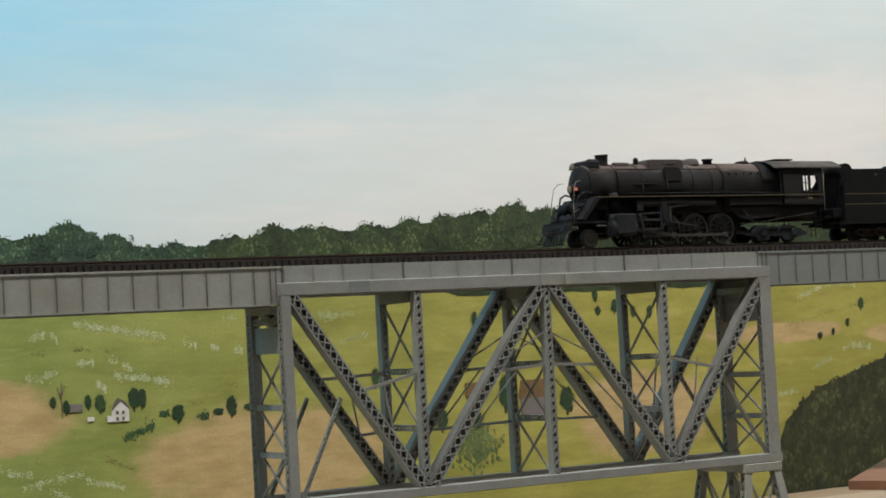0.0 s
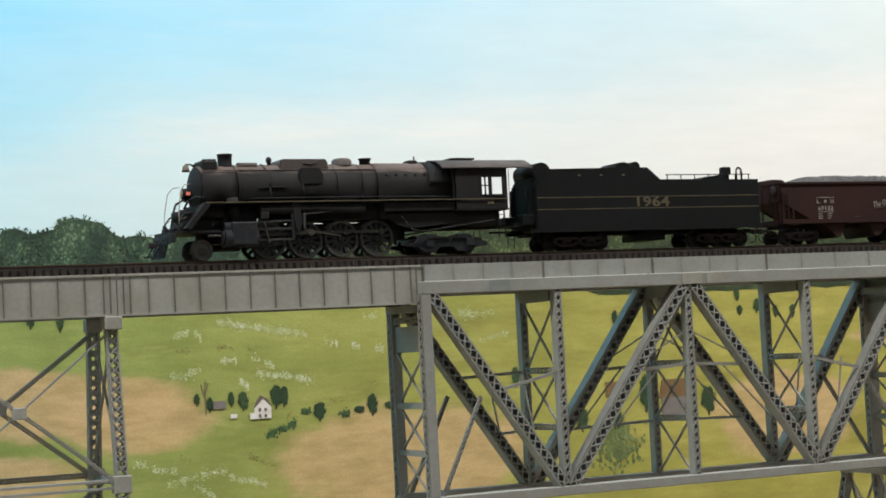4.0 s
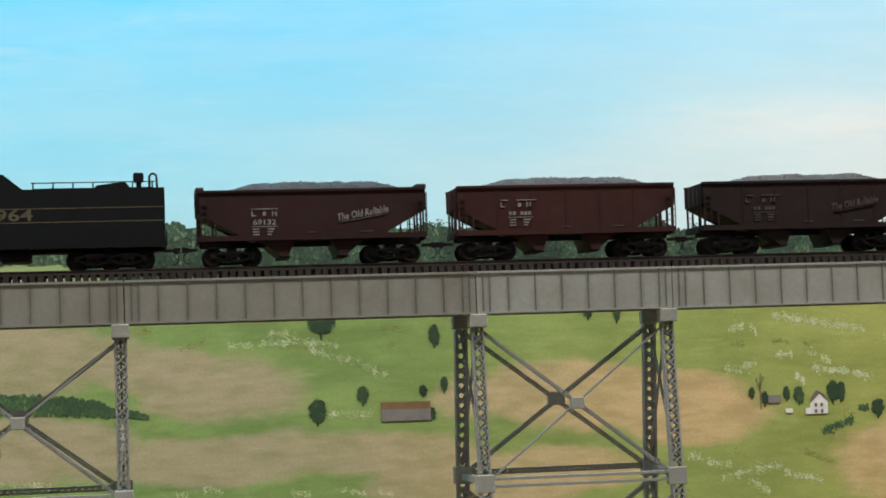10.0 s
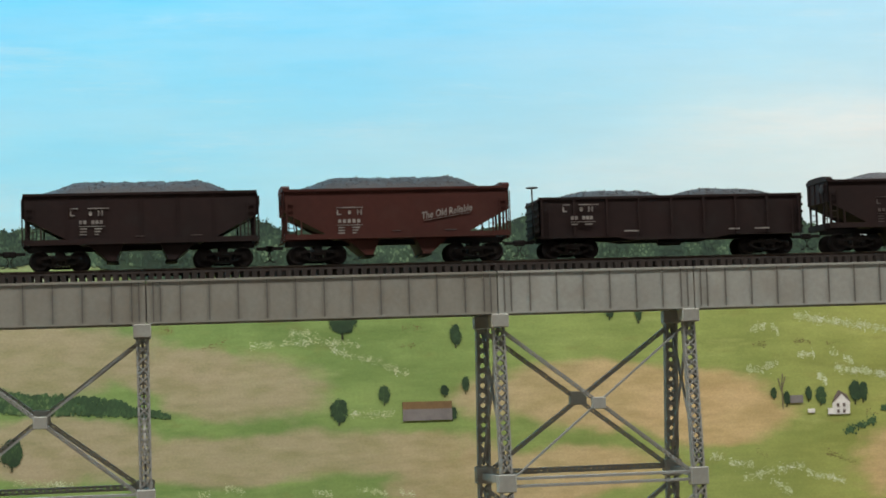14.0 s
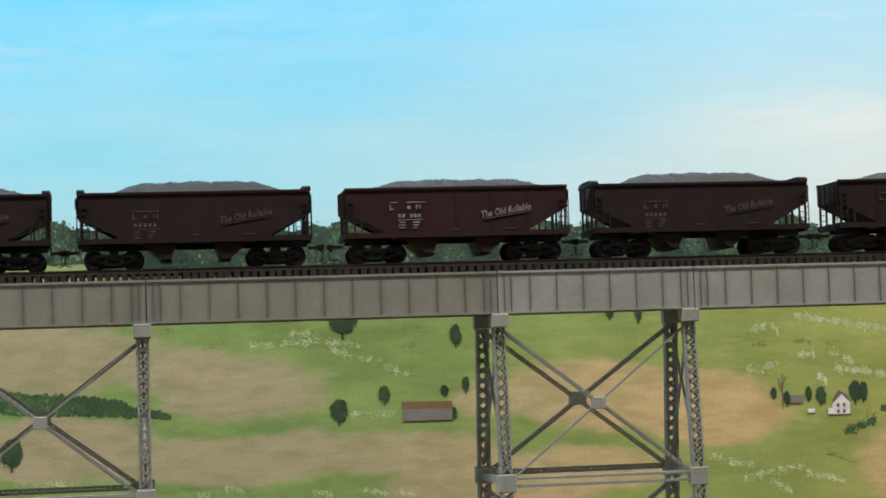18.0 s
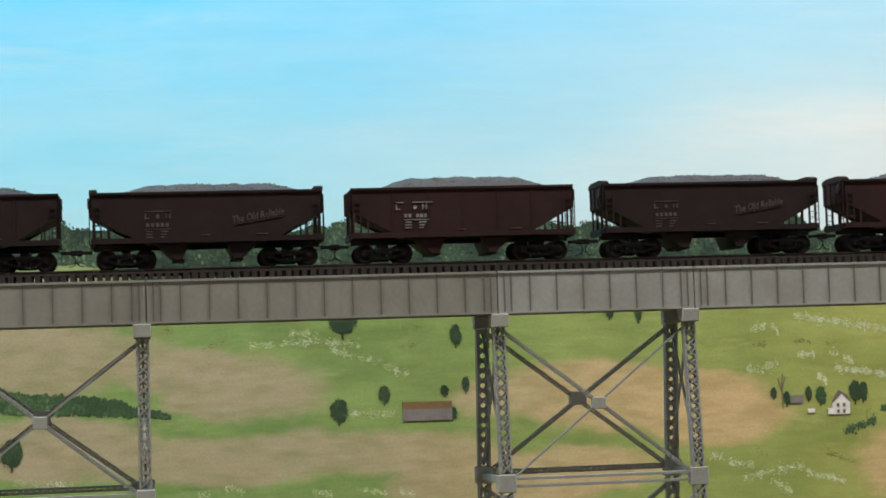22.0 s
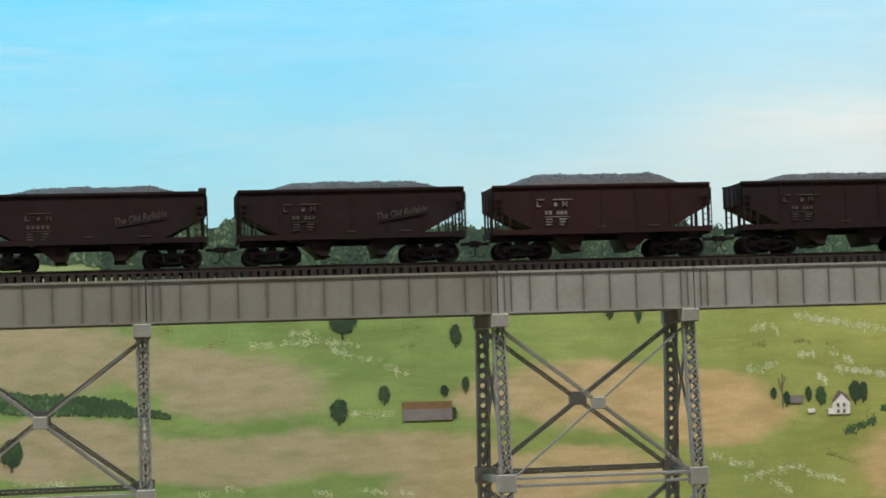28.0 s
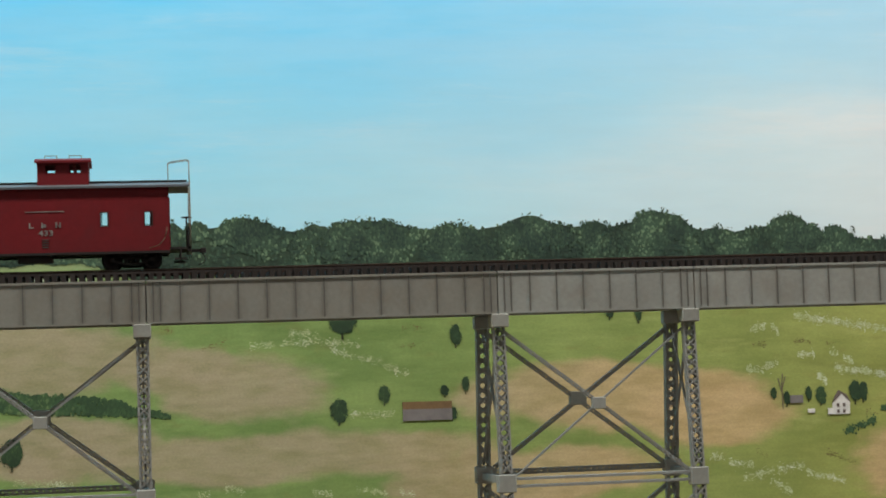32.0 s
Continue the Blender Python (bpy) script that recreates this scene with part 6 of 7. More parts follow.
    for k in range(9):
        y = -0.0104 + 0.0026 * k
        part("pilot_bar", bar(bmesh.new(), (-0.1062, y * 0.9, 0.0110), (-0.1120 + abs(y) * 0.30, y, 0.0022), 0.0007, 0.0009), LOCO_F, pil)
    coupler(e, -0.1060, -1)
    part("cut_lever", pipe(bmesh.new(), [(-0.1160, -0.0145, 0.0050), (-0.1130, -0.0145, 0.0080), (-0.1110, -0.0140, 0.0115), (-0.1075, -0.0100, 0.0125), (-0.1075, 0.0100, 0.0125)], 0.0003), LOCO_F, e)
    part("headlight_bracket", box(bmesh.new(), -0.0930, -0.0870, -0.0012, 0.0012, 0.0325, 0.0335), LOCO, e)
    hl = part("headlight", lathe(bmesh.new(), -0.0945, 0, 0.0365, ((0.0027, 0), (0.0030, 0.0004), (0.0030, 0.0050), (0.0016, 0.0058)), "x", 18), LOCO, e)
    part("headlight_lens", lathe(bmesh.new(), -0.0949, 0, 0.0365, ((0.0004, 0), (0.0022, 0.0002), (0.0024, 0.0006)), "x", 16), LENS, hl, "amber glowing lens")
    part("number_box", box(bmesh.new(), -0.0928, -0.0905, -0.0033, -0.0029, 0.0356, 0.0374), LENS_R, e, "small red glowing marker")
    part("bell_bracket", pipe(bmesh.new(), [(-0.0850, 0, bz + br - 0.0020), (-0.0885, 0, bz + br + 0.0006), (-0.0915, 0, bz + br + 0.0004)], 0.0005), LOCO, e)
    part("bell", lathe(bmesh.new(), -0.0915, 0, bz + br - 0.0034, ((0.0024, 0), (0.0020, 0.0010), (0.0016, 0.0026), (0.0012, 0.0034), (0.0003, 0.0038)), "z", 14), BELL, e, "tarnished brass bell")
    # frame, cylinders
    part("frame", box(bmesh.new(), -0.0860, 0.0330, -0.0050, 0.0050, 0.0090, 0.0188), LOCO, e)
    part("rear_frame", box(bmesh.new(), 0.0330, 0.0900, -0.0050, 0.0050, 0.0140, 0.0188), LOCO, e)
    part("saddle", box(bmesh.new(), -0.0755, -0.0560, -0.0100, 0.0100, 0.0180, 0.0320, 0.0004), LOCO, e)
    part("smokebox_bracket", box(bmesh.new(), -0.0880, -0.0750, -0.0120, 0.0120, 0.0226, 0.0300, 0.0005), LOCO, e)
    part("front_brace", box(bmesh.new(), -0.0900, -0.0812, -0.0100, 0.0100, 0.0160, 0.0230, 0.0005), LOCO, e)
    for s in (-1, 1):
        cyl = part("cylinder", rod(bmesh.new(), (-0.0770, s * 0.0142, 0.0112), (-0.0585, s * 0.0142, 0.0112), 0.0052, 20), LOCO_F, e)
        part("valve_chest", rod(bmesh.new(), (-0.0765, s * 0.0138, 0.0170), (-0.0590, s * 0.0138, 0.0170), 0.0030, 18), LOCO_F, e)
        part("cylinder_jacket", box(bmesh.new(), -0.0735, -0.0595, s * 0.0142 - 0.0052, s * 0.0142 + 0.0052, 0.0072, 0.0197, 0.0007), LOCO_F, e)
        part("cylinder_head", rod(bmesh.new(), (-0.0780, s * 0.0142, 0.0112), (-0.0770, s * 0.0142, 0.0112), 0.0040, 18), LOCO, e)
        part("steam_pipe", rod(bmesh.new(), (-0.0690, s * 0.0110, 0.0205), (-0.0700, s * 0.0100, 0.0330), 0.0036, 12), LOCO, e)
        part("cross_head_guide", bar(bmesh.new(), (-0.0590, s * 0.0155, 0.0160), (-0.0370, s * 0.0155, 0.0160), 0.0010, 0.0010), GEAR, e)
        part("lower_guide", bar(bmesh.new(), (-0.0590, s * 0.0155, 0.0100), (-0.0370, s * 0.0155, 0.0100), 0.0010, 0.0008), GEAR, e)
        part("valve_hanger", prism(bmesh.new(), ((-0.0380, 0.0296), (-0.0340, 0.0296), (-0.0325, 0.0200), (-0.0340, 0.0150), (-0.0360, 0.0150), (-0.0370, 0.0200)), s * 0.0165 - 0.0004, s * 0.0165 + 0.0004), LOCO, e)
        part("expansion_link", box(bmesh.new(), -0.0320, -0.0305, s * 0.0165 - 0.0006, s * 0.0165 + 0.0006, 0.0150, 0.0240, 0.0003), GEAR, e)
        part("radius_rod", bar(bmesh.new(), (-0.0312, s * 0.0158, 0.0205), (-0.0590, s * 0.0150, 0.0195), 0.0006, 0.0010), GEAR, e)
        part("guide_bar", box(bmesh.new(), -0.0600, -0.0375, s * 0.0150 - 0.0007, s * 0.0150 + 0.0007, 0.0150, 0.0158), RODS, e, "dusty crosshead guide bar")
        part("guide_bar", box(bmesh.new(), -0.0600, -0.0375, s * 0.0150 - 0.0007, s * 0.0150 + 0.0007, 0.0098, 0.0106), RODS, e, "dusty crosshead guide bar")
        part("guide_yoke", box(bmesh.new(), -0.0385, -0.0368, s * 0.0140 - 0.0024, s * 0.0140 + 0.0024, 0.0094, 0.0240, 0.0003), LOCO_F, e)
        part("combination_lever", bar(bmesh.new(), (-0.0545, s * 0.0166, 0.0200), (-0.0520, s * 0.0166, 0.0086), 0.0005, 0.0010, (0, 1, 0)), RODS, e)
        part("eccentric_rod", bar(bmesh.new(), (-0.0312, s * 0.0168, 0.0148), (-0.0110, s * 0.0168, 0.0112), 0.0005, 0.0012, (0, 1, 0)), RODS, e)
        part("lubricator", box(bmesh.new(), -0.0560, -0.0515, s * 0.0150 - 0.0018, s * 0.0150 + 0.0018, 0.0212, 0.0252, 0.0004), LOCO, e)
        part("reverse_link", bar(bmesh.new(), (-0.0312, s * 0.0160, 0.0235), (-0.0140, s * 0.0160, 0.0250), 0.0006, 0.0008), GEAR, e)
    # lead truck and trailing truck
    lead = part("lead_truck", box(bmesh.new(), -0.0905, -0.0835, -0.0060, 0.0060, 0.0045, 0.0062), TRUCK, e, "grimy lead truck")
    wheelset(lead, -0.0872, WHEEL_F, 0.0056)
    trail = part("trailing_truck", box(bmesh.new(), 0.0360, 0.0800, -0.0075, 0.0075, 0.0066, 0.0090), GEAR, e, "heavy four-wheel trailing truck")
    for s in (-1, 1):
        bm = bmesh.new()
        prism(bm, ((0.0300, 0.0062), (0.0355, 0.0066), (0.0375, 0.0095), (0.0395, 0.0108), (0.0470, 0.0112), (0.0490, 0.0100), (0.0502, 0.0066), (0.0572, 0.0066), (0.0590, 0.0100), (0.0610, 0.0112),
                   (0.0690, 0.0108), (0.0710, 0.0090), (0.0800, 0.0062), (0.0800, 0.0045), (0.0715, 0.0030), (0.0680, 0.0015), (0.0610, 0.0015), (0.0585, 0.0040), (0.0500, 0.0040), (0.0480, 0.0015),
                   (0.0400, 0.0015), (0.0370, 0.0040), (0.0300, 0.0048)), s * 0.0130 - 0.0012, s * 0.0130 + 0.0012)
        part("trailing_frame", bm, LOCO_F, trail)
        for x in (0.0440, 0.0690):
            part("journal_box", box(bmesh.new(), x - 0.0024, x + 0.0024, s * 0.0145 - 0.0008, s * 0.0145 + 0.0008, 0.0040, 0.0086, 0.0004), LOCO_F, trail)
        part("equalizer", bar(bmesh.new(), (0.0450, s * 0.0146, 0.0092), (0.0680, s * 0.0146, 0.0092), 0.0008, 0.0008), GEAR, trail)
    wheelset(trail, 0.0440, WHEEL_L, 0.0056)
    wheelset(trail, 0.0690, WHEEL_L, 0.0056)
    # drivers and rods
    tyre, hub, weight, spoke = driver_meshes(DR)
    for x in DRV:
        ax = part("driving_axle", rod(bmesh.new(), (0, -0.0070, 0), (0, 0.0070, 0), 0.0016, 12), GEAR, e, "axle with spoked driving wheels")
        ax.matrix_basis = pose(x, 0, DR)
        AXLES.append((ax, x))
        for s in (-1, 1):
            m = pose(0, -0.0082, 0) if s < 0 else pose(0, 0.0082, 0) @ Matrix.Rotation(radians(180), 4, "X") @ Matrix.Rotation(radians(90), 4, "Y")
            for name, me in (("tyre", tyre), ("hub", hub), ("counterweight", weight)):
                w = new(name, me)
                w.parent = ax
                w.matrix_basis = m
            for k in range(14):
                w = new("spoke", spoke)
                w.parent = ax
                w.matrix_basis = m @ Matrix.Rotation(2 * math.pi * k / 14, 4, "Y")
        part("brake_hanger", bar(bmesh.new(), (x + 0.0112, -0.0090, 0.0060), (x + 0.0112, -0.0090, 0.0170), 0.0008, 0.0018), LOCO, e)
    for s in (-1, 1):
        bm = bmesh.new()
        for xa, xb in zip(DRV, DRV[1:]):
            bar(bm, (xa, 0, 0), (xb, 0, 0), 0.0008, 0.0016, (0, 0, 1))
        for x in DRV:
            rod(bm, (x, -0.0007, 0), (x, 0.0007, 0), 0.0016, 12)
        SIDE_RODS.append((part("side_rod", bm, RODS, e, "weathered steel side rod"), s))
        bm = bmesh.new()
        bar(bm, (0, 0, 0), (-0.0440, 0, 0), 0.0008, 0.0020, (0, 0, 1))
        rod(bm, (0, -0.0008, 0), (0, 0.0008, 0), 0.0020, 12)
        rod(bm, (-0.0440, -0.0008, 0), (-0.0440, 0.0008, 0), 0.0014, 12)
        MAIN_RODS.append((part("main_rod", bm, RODS, e, "weathered steel main rod"), s))
        bm = box(bmesh.new(), -0.0022, 0.0022, -0.0012, 0.0012, -0.0026, 0.0040, 0.0004)
        rod(bm, (-0.0150, 0, 0), (-0.002, 0, 0), 0.0006, 8)
        CROSSHEADS.append((part("crosshead", bm, RODS, e), s))
    TRAIN.append((e, LOCO_X))
    return e


def glow(name, colour, strength):
    m, nt, ln, bs = nodes_of(name)
    bs.inputs["Base Color"].default_value = (*colour, 1)
    bs.inputs["Emission Color"].default_value = (*colour, 1)
    bs.inputs["Emission Strength"].default_value = strength
    return m


LENS, LENS_R = glow("amber_lamp_lens", (0.24, 0.18, 0.13), 0.03), glow("red_marker_lens", (1.0, 0.26, 0.17), 0.20)
BELL = paint("tarnished_brass", (0.12, 0.10, 0.075), (0.07, 0.06, 0.05), 0.45, metal=0.7)
WHEEL_L = wheel_mesh(0.0056)
WHEEL_F = wheel_mesh(0.0056)
WHEEL_F.materials.clear()
WHEEL_F.materials.append(LEADW)
locomotive()


def rods_at(angle):
    """Poses of axles, rods and crossheads when the drivers have turned by an angle (radians)."""
    out = []
    for ax, x in AXLES:
        out.append((ax, Matrix.Translation((x, 0, DR)) @ Matrix.Rotation(angle, 4, "Y")))
    for group, off in ((SIDE_RODS, 0.0112), (MAIN_RODS, 0.0128), (CROSSHEADS, 0.0136)):
        for ob, s in group:
            a = angle + (0 if s < 0 else math.pi / 2)
            px, pz = CRANK * math.cos(a), -CRANK * math.sin(a)
            if group is SIDE_RODS:
                m = Matrix.Translation((px, s * off, DR + pz))
            else:
                bx, bz = DRV[1] + px, DR + pz
                zx = 0.0128
                dx = math.sqrt(0.0440 ** 2 - (zx - bz) ** 2)
                tilt = math.asin((zx - bz) / 0.0440)
                if group is MAIN_RODS:
                    m = Matrix.Translation((bx, s * off, bz)) @ Matrix.Rotation(tilt, 4, "Y")
                else:
                    m = Matrix.Translation((bx - dx, s * off, zx))
            out.append((ob, m))
    return out


# ---------------------------------------------------------------- tender
def tender():
    xc = 0.9308
    t = thing("tender", pose(xc, YC, RAIL), "black coal tender with two gold stripes and a gold number", "tender")
    a, b, hw = -0.0765, 0.0765, 0.0165
    zb, z1, z2 = 0.0118, 0.0470, 0.0400
    outline = ((a, zb), (b, zb), (b, z2), (0.0078, z2), (-0.0015, 0.0476), (a + 0.0086, z1), (a + 0.0070, 0.0438), (a + 0.0045, 0.0405), (a, 0.0368))
    for s in (-1, 1):
        y0, y1 = (-hw, -hw + 0.0006) if s < 0 else (hw - 0.0006, hw)
        part("side", prism(bmesh.new(), outline, y0, y1), TENDER, t)
        for z in (0.0304, 0.0236):
            part("stripe", box(bmesh.new(), a, b, s * hw - 0.00012, s * hw + 0.00012, z - 0.00022, z + 0.00022), GOLD, t, "thin dull gold stripe")
        part("side_sill", box(bmesh.new(), a - 0.004, b + 0.001, s * hw - 0.0008, s * hw + 0.0004, zb - 0.0012, zb + 0.0004), TENDER, t)
        bm = bmesh.new()
        for k in range(3):
            plate(bm, -0.0490 + 0.0150 * k, -0.0472 + 0.0150 * k, 0.0428, 0.0436, s * hw + s * 0.0001)
        part("vent_row", bm, GOLD, t, "three small pale vents")
        bm = bmesh.new()
        for x in [0.0130 + 0.0097 * i for i in range(7)]:
            rod(bm, (x, s * 0.0150, z2), (x, s * 0.0150, z2 + 0.0034), 0.00035, 6)
        pipe(bm, [(0.0120, s * 0.0150, z2 + 0.0032), (0.0725, s * 0.0150, z2 + 0.0032)], 0.0003)
        part("deck_railing", bm, TENDER, t)
        ladder(t, a - 0.0015, s * 0.0150, 0.0040, 0.0140, 0.0042, TENDER, n=3)
        part("grab_rail", pipe(bmesh.new(), [(a - 0.0062, s * 0.0140, 0.0210), (a - 0.0062, s * 0.0140, 0.0352), (a - 0.0054, s * 0.0140, 0.0364), (a - 0.0046, s * 0.0140, 0.0352), (a - 0.0046, s * 0.0140, 0.0320)], 0.0002), TENDER, t)
        part("grab_rail", pipe(bmesh.new(), [(b + 0.0012, s * 0.0150, 0.0110), (b + 0.0012, s * 0.0150, 0.0190)], 0.0003), TENDER, t)
    part("water_tank", box(bmesh.new(), 0.0, b, -hw + 0.0007, hw - 0.0007, zb + 0.0006, z2 - 0.0002), TENDER, t)
    part("bunker_floor", box(bmesh.new(), a, -0.0002, -hw + 0.0007, hw - 0.0007, zb + 0.0006, z2 - 0.004), TENDER, t)
    part("bunker_back", prism(bmesh.new(), ((0.0078, z2), (-0.0015, 0.0476), (-0.0028, 0.0476), (0.0060, z2)), -hw + 0.0007, hw - 0.0007), TENDER, t)
    part("front_hood", rod(bmesh.new(), (a + 0.0062, -0.0125, 0.0455), (a + 0.0062, 0.0125, 0.0455), 0.0057, 24), TENDER, t)
    wing = ((a - 0.0030, 0.0218), (a + 0.0030, 0.0218), (a + 0.0090, 0.0440), (a + 0.0030, 0.0440), (a - 0.0004, 0.0385), (a - 0.0018, 0.0330))
    for s in (-1, 1):
        part("front_wing", prism(bmesh.new(), wing, s * 0.0125 - 0.0005, s * 0.0125 + 0.0005), TENDER, t)
        part("deck_box", box(bmesh.new(), a - 0.0090, a - 0.0010, s * 0.0110 - 0.0035, s * 0.0110 + 0.0035, 0.0150, 0.0212, 0.0004), TENDER, t)
    part("front_bulkhead", box(bmesh.new(), a + 0.0012, a + 0.0022, -0.0118, 0.0118, 0.0166, 0.0440), TENDER, t)
    part("front_deck", box(bmesh.new(), a - 0.0150, a, -0.0130, 0.0130, 0.0150, 0.0166), TENDER, t)
    part("rear_hood", rod(bmesh.new(), (-0.0066, -0.0120, 0.0484), (-0.0066, 0.0120, 0.0484), 0.0031, 16), TENDER, t)
    part("rear_hood", rod(bmesh.new(), (-0.0138, -0.0100, 0.0448), (-0.0138, 0.0100, 0.0448), 0.0067, 24), TENDER, t)
    part("end", box(bmesh.new(), b - 0.0006, b + 0.0006, -hw + 0.0004, hw - 0.0004, zb, z2), TENDER, t)
    part("water_hatch", prism(bmesh.new(), ((0.0410, z2), (0.0440, z2 + 0.0024), (0.0580, z2 + 0.0040), (0.0610, z2)), -0.0080, 0.0080), TENDER, t)
    part("backup_light", box(bmesh.new(), 0.0620, 0.0672, -0.0030, 0.0030, z2 + 0.0042, z2 + 0.0090, 0.0006), TENDER, t)
    part("light_stand", box(bmesh.new(), 0.0635, 0.0660, -0.0020, 0.0020, z2 - 0.0002, z2 + 0.0044), TENDER, t)
    part("filler_pipe", pipe(bmesh.new(), [(0.0700, -0.0040, z2), (0.0700, -0.0040, z2 + 0.0070), (0.0715, -0.0040, z2 + 0.0084), (0.0735, -0.0040, z2 + 0.0074), (0.0738, -0.0040, z2)], 0.0006), TENDER, t)
    part("cistern_box", box(bmesh.new(), -0.0040, 0.0110, -0.0130, 0.0130, 0.0050, zb, 0.0005), TENDER, t)
    lettering("tender_number", "1964", 0.0004, -hw - 0.0001, 0.0270, 0.0080, GOLD, t, wide=1.55, label="dull gold numerals")
    lettering("tender_number", "1964", 0.0004, -hw - 0.0001, 0.0270, 0.0080, GOLD, t, wide=1.55, label="dull gold numerals").matrix_basis = pose(0, 0, 0, 0, 0, 180)
    for s, axl in ((-0.0480, (-0.0165, 0.0, 0.0165)), (0.0500, (-0.0165, 0.0, 0.0165))):
        truck(t, s, axl, WHEEL_T, 0.0050)
    part("frame", box(bmesh.new(), a - 0.002, b, -0.0060, 0.0060, 0.0088, 0.0106), TENDER, t)
    coupler(t, b, 1)
    part("drawbar", bar(bmesh.new(), (a - 0.0230, 0, 0.0120), (a - 0.002, 0, 0.0120), 0.003, 0.0012), TENDER, t)
    TRAIN.append((t, xc))


tender()


# ---------------------------------------------------------------- caboose
def caboose():
    xc = 3.7595
    c = thing("caboose", pose(xc, YC, RAIL), "bright red wooden caboose with dark roof and white lettering", "caboose")
    L, hw, z0, z1 = 0.0612, 0.0160, 0.0085, 0.0414
    wins = (-0.0502, -0.0280, 0.0295, 0.0510)
    wz0, wz1 = 0.0212, 0.0284
    for s in (-1, 1):
        y0, y1 = (-hw, -hw + 0.0008) if s < 0 else (hw - 0.0008, hw)
        wz1 = 0.0284 if s < 0 else 0.0312
        xs = [-L] + [v for w in wins for v in ((w - 0.0020, w + 0.0020) if s < 0 else (w - 0.0026, w + 0.0009))] + [L]
        part("side_wall", wall_with_holes(xs, (z0, wz0, wz1, z1), [(k, 1) for k in (1, 3, 5, 7)], y0, y1), CABRED, c)
        for w in wins:
            bm = bmesh.new()
            for x in (w - 0.0019, w + 0.0019):
                bar(bm, (x, s * hw, wz0), (x, s * hw, wz1), 0.0004, 0.0004, (0, 1, 0))
            for z in (wz0 + 0.0003, wz1 - 0.0003):
                bar(bm, (w - 0.0019, s * hw, z), (w + 0.0019, s * hw, z), 0.0004, 0.0004)
            fr = part("window", bm, WINDARK, c)
            pane = part("pane", box(bmesh.new(), (w - 0.0018 if s < 0 else w - 0.0025), (w + 0.0018 if s < 0 else w + 0.0008), s * hw - s * 0.0004 - 0.0001, s * hw - s * 0.0004 + 0.0001, wz0, wz1), GLASS, fr, "clear window pane")
            pane.visible_shadow = False
        part("side_sill", box(bmesh.new(), -L, L, s * hw - 0.0005, s * hw + 0.0005, z0 - 0.0010, z0 + 0.0002), TRUCK, c)
        for k in (-1, 1):
            bm = bmesh.new()
            pts = [(k * (L - 0.0010), s * (hw + 0.0008), 0.0200), (k * (L - 0.0022), s * (hw + 0.0008), 0.0150), (k * (L - 0.0050), s * (hw + 0.0008), 0.0115), (k * (L - 0.0100), s * (hw + 0.0008), 0.0098)]
            pipe(bm, pts, 0.00022)
            part("grab_iron", bm, GOLD, c, "curved dull yellow grab iron")
    for k in (-1, 1):
        part("end_wall", box(bmesh.new(), k * L - 0.0006 if k > 0 else -L, L if k > 0 else -L + 0.0006, -hw + 0.0008, hw - 0.0008, z0, z1), CABRED, c)
        part("door", box(bmesh.new(), k * L - 0.0007, k * L + 0.0007, -0.0045, 0.0045, 0.0110, 0.0360, 0.0002), CABRED, c)
        xe = k * (L + 0.0105)
        part("platform", box(bmesh.new(), min(k * L, xe), max(k * L, xe), -0.0150, 0.0150, 0.0092, 0.0104), TRUCK, c)
        bm = bmesh.new()
        for y in (-0.0140, -0.0050, 0.0050, 0.0140):
            bar(bm, (xe - k * 0.0008, y, 0.0104), (xe - k * 0.0008, y, 0.0200), 0.0006, 0.0006, (1, 0, 0))
        bar(bm, (xe - k * 0.0008, -0.0140, 0.0200), (xe - k * 0.0008, 0.0140, 0.0200), 0.0006, 0.0006)
        part("end_railing", bm, TRUCK, c)
        for y in (-0.0145, 0.0145):
            bm = bmesh.new()
            pipe(bm, [(xe, y, 0.0060), (xe, y, 0.0430)], 0.0003)
            part("corner_post", bm, RAILING, c, "pale corner post")
            part("step", box(bmesh.new(), xe - k * 0.0050 - 0.0030, xe - k * 0.0050 + 0.0030, y - 0.0015, y + 0.0015, 0.0040, 0.0050), TRUCK, c)
            part("step_side", bar(bmesh.new(), (xe - k * 0.0050, y, 0.0045), (xe - k * 0.0050, y, 0.0095), 0.004, 0.0006), TRUCK, c)
        ladder(c, xe, -0.0100, 0.0200, 0.0420, 0.0050, RAILING, "y", 5)
        for y in (-0.0125, -0.0075):
            part("ladder_grab", pipe(bmesh.new(), [(xe, y, 0.0420), (xe, y, 0.0512 + 0.0012 * (k + 1)), (xe - k * 0.0015, y, 0.0518 + 0.0012 * (k + 1)), (xe - k * 0.0095, y, 0.0507 + 0.0012 * (k + 1)), (xe - k * 0.0105, y, 0.0500 + 0.0012 * (k + 1)), (xe - k * 0.0105, y, 0.0430)], 0.00022),
                 RAILING, c, "pale curved ladder grab on the roof")
        part("brake_staff", rod(bmesh.new(), (xe - k * 0.0015, 0.0040, 0.0100), (xe - k * 0.0015, 0.0040, 0.0262), 0.0004, 6), TRUCK, c)
        part("brake_wheel", lathe(bmesh.new(), xe - k * 0.0015, 0.0040, 0.0262, ((0.0006, -0.0002), (0.0026, 0), (0.0029, 0.0004), (0.0024, 0.0006), (0.0005, 0.0005)), "z", 16), TRUCK, c)
        part("end_sill", box(bmesh.new(), min(xe, xe - k * 0.0015), max(xe, xe - k * 0.0015), -0.0150, 0.0150, 0.0080, 0.0104), TRUCK, c)
        coupler(c, xe, k)
        truck(c, k * 0.0425)
    R = L + 0.0105
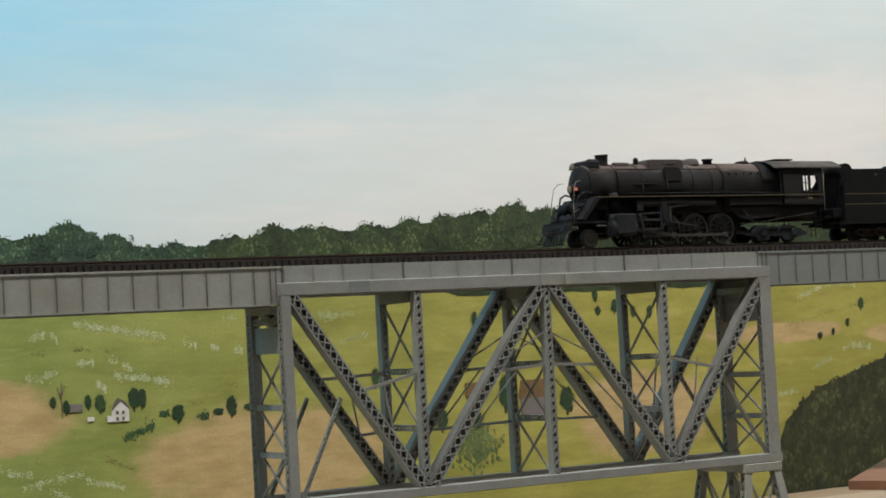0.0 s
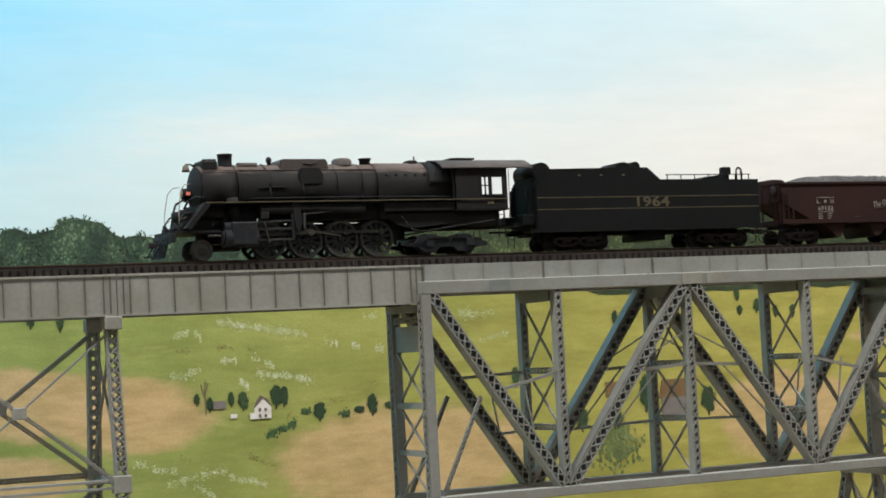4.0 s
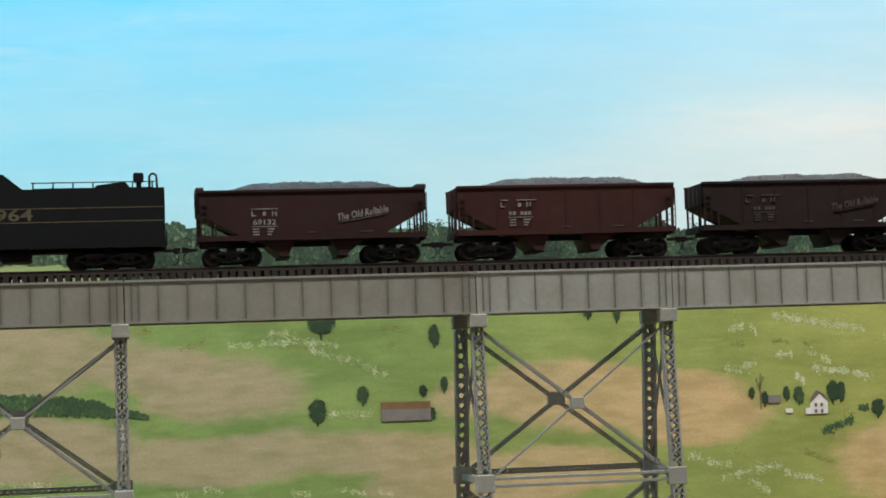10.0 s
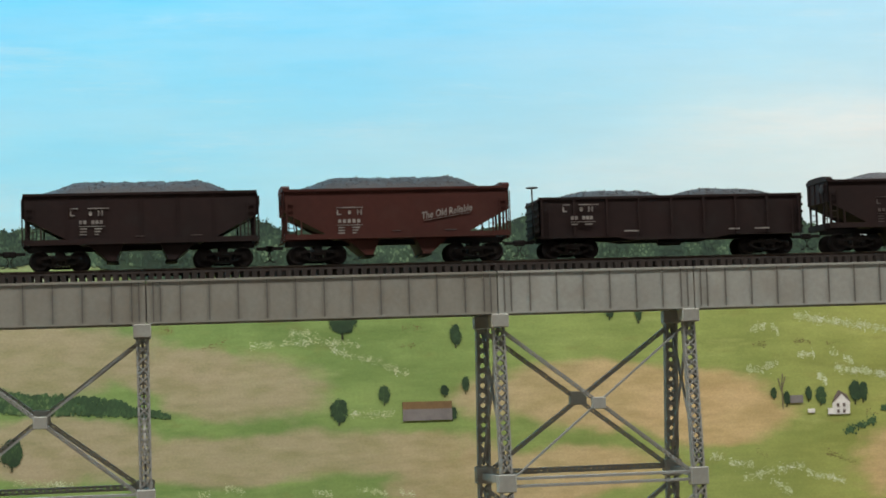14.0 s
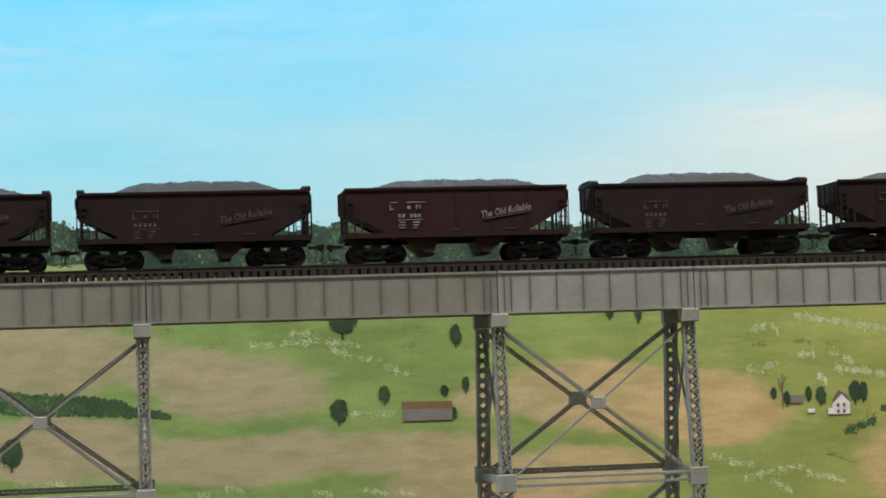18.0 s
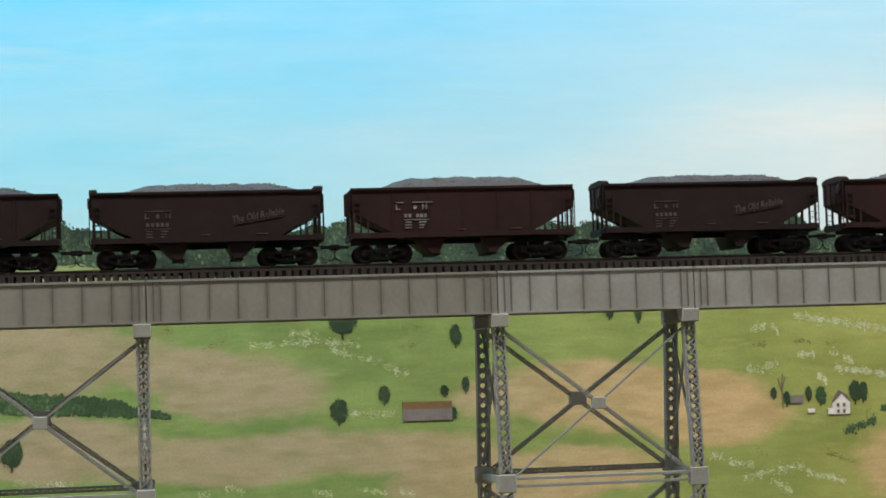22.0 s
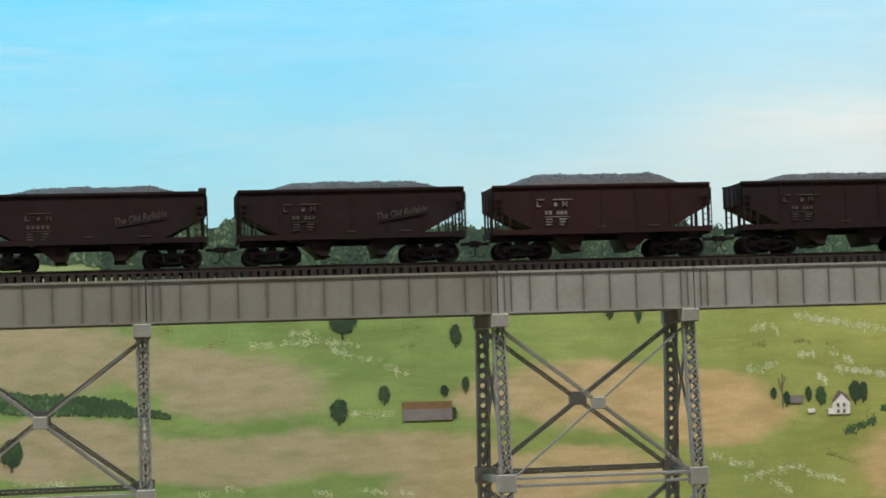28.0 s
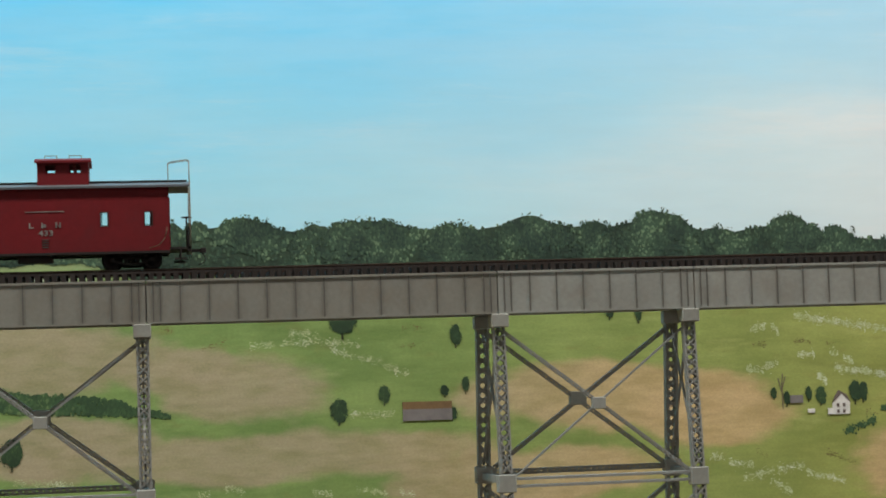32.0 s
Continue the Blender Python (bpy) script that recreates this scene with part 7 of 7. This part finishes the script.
    arc = [(-0.0178, 0.0412), (-0.0100, 0.0432), (0.0, 0.0440), (0.0100, 0.0432), (0.0178, 0.0412)]
    part("roof", prism_x(bmesh.new(), arc + [(y, z - 0.0010) for y, z in arc[::-1]], -R, R), CABROOF, c, "dark grey roof")
    part("roof_walk", box(bmesh.new(), -R - 0.0010, R - 0.001, -0.0035, 0.0035, 0.0444, 0.0450), ROOFWALK, c, "dark roof walk")
    # cupola
    cx, cw, ch, cz = 0.0096, 0.0125, 0.0130, 0.0030
    zs = (0.0415, 0.0455 + cz, 0.0494 + cz, 0.0520 + cz)
    for s in (-1, 1):
        y0, y1 = (-ch, -ch + 0.0006) if s < 0 else (ch - 0.0006, ch)
        xs = [cx + x for x in (-cw, -0.0085, -0.0038, 0.0030, 0.0052, 0.0062, 0.0086, cw)]
        part("cupola_side", wall_with_holes(xs, zs, ((1, 1), (3, 1), (5, 1)), y0, y1), CABRED, c)
        x0, x1 = (cx - cw + 0.0001, cx - cw + 0.0007) if s < 0 else (cx + cw - 0.0007, cx + cw - 0.0001)
        part("cupola_end", wall_with_holes((-ch + 0.0007, -0.009, -0.002, 0.002, 0.009, ch - 0.0007), zs, ((1, 1), (3, 1)), x0, x1, True), CABRED, c)
    arc = [(y, z + cz) for y, z in ((-0.0148, 0.0516), (-0.008, 0.0532), (0, 0.0538), (0.008, 0.0532), (0.0148, 0.0516))]
    part("cupola_roof", prism_x(bmesh.new(), arc + [(y, z - 0.0012) for y, z in arc[::-1]], cx - cw - 0.0012, cx + cw + 0.0012), CABRED, c)
    for k in (-0.006, 0.006):
        part("roof_grab", pipe(bmesh.new(), [(cx + k - 0.003, -0.006, 0.0530 + cz), (cx + k - 0.003, -0.006, 0.0548 + cz), (cx + k + 0.003, -0.006, 0.0548 + cz), (cx + k + 0.003, -0.006, 0.0530 + cz)], 0.0002), RAILING, c)
    # stove pipe
    part("stack_base", box(bmesh.new(), -0.0292, -0.0254, -0.0080, -0.0040, 0.0425, 0.0475), ROOFWALK, c)
    part("stove_pipe", rod(bmesh.new(), (-0.0272, -0.0060, 0.0440), (-0.0280, -0.0060, 0.0628), 0.0008, 10), ROOFWALK, c, "thin dark stove pipe")
    part("battery_box", box(bmesh.new(), -0.0130, 0.0040, -0.0140, -0.0060, 0.0040, 0.0082, 0.0003), TRUCK, c)
    part("frame", box(bmesh.new(), -L, L, -0.0040, 0.0040, 0.0078, 0.0092), TRUCK, c)
    # lettering
    y = -hw - 0.00012
    bm = bmesh.new()
    plate(bm, -0.0090, 0.0100, 0.0288, 0.0292, y)
    for x, w in ((-0.0072, 0.0022), (-0.0012, 0.0026), (0.0056, 0.0026)):
        box(bm, x, x + 0.0007, y - 0.00012, y + 0.00012, 0.0209, 0.0237)
        if w < 0.0025:
            plate(bm, x + 0.0007, x + w, 0.0209, 0.0215, y)
        elif x > 0.002:
            plate(bm, x + w - 0.0007, x + w, 0.0209, 0.0237, y)
            bar(bm, (x + 0.0004, y, 0.0236), (x + w - 0.0004, y, 0.0210), 0.00024, 0.0007, (0, 1, 0))
        else:
            box(bm, x + 0.0007, x + w - 0.0004, y - 0.00012, y + 0.00012, 0.0211, 0.0229, 0.0003)
    part("road_mark", bm, LETTER, c, "white road lettering block")
    lettering("caboose_number", "433", 0.0010, y, 0.0183, 0.0038, LETTER, c, wide=1.3)
    bm = bmesh.new()
    for i in range(4):
        plate(bm, -0.0010, 0.0022, 0.0148 - 0.0012 * i, 0.0153 - 0.0012 * i, y)
    part("data_stencil", bm, LETTER_F, c)
    TRAIN.append((c, xc))


def clear_glass():
    m, nt, ln, bs = nodes_of("window_glass")
    bs.inputs["Transmission Weight"].default_value = 1.0
    bs.inputs["Roughness"].default_value = 0.05
    bs.inputs["IOR"].default_value = 1.1
    bs.inputs["Base Color"].default_value = (0.9, 0.95, 0.95, 1)
    return m


GLASS = clear_glass()
caboose()

# ---------------------------------------------------------------- motion


def motions():
    way = ((0.0, 0.0124), (0.5, -0.0204), (1.0, -0.0555), (1.5, -0.0946), (2.0, -0.1389), (2.5, -0.1854), (4.5, -0.3715),
           (5.0, -0.4195), (5.5, -0.4681), (6.0, -0.5172), (6.5, -0.5692), (7.0, -0.6245), (7.5, -0.6825), (8.0, -0.7428),
           (8.5, -0.8037), (9.0, -0.8645), (9.5, -0.9255), (10.0, -0.9868), (11.0, -1.1103), (12.0, -1.235), (13.0, -1.3547), (14.0, -1.4768),
           (14.5, -1.5383), (16.5, -1.7965), (17.0, -1.8609), (18.0, -1.994), (19.0, -2.1294), (20.0, -2.2597),
           (21.0, -2.3882), (21.5, -2.4524), (22.0, -2.5116), (22.5, -2.5762), (23.0, -2.6445), (24.0, -2.7672), (24.5, -2.8288),
           (25.0, -2.8837), (25.5, -2.9443), (27.5, -3.1836), (28.0, -3.2525), (29.0, -3.3907), (30.0, -3.5298),
           (31.0, -3.666), (31.5, -3.7383), (32.0, -3.8084))
    for car, x in TRAIN:
        walk(car, [(t, pose(x + s, YC, RAIL)) for t, s in way])
    # the drivers roll without slipping while the engine crosses the viaduct
    steps = [0.1 * i for i in range(0, 104)] + [32.0]
    s0 = np.interp(steps, [w[0] for w in way], [w[1] for w in way])
    turns = [min(-s, 1.03) / DR for s in s0]
    keyed = {}
    for t, a in zip(steps, turns):
        for ob, m in rods_at(-a):
            keyed.setdefault(ob, []).append((t, m))
    for ob, rows in keyed.items():
        walk(ob, rows)


motions()
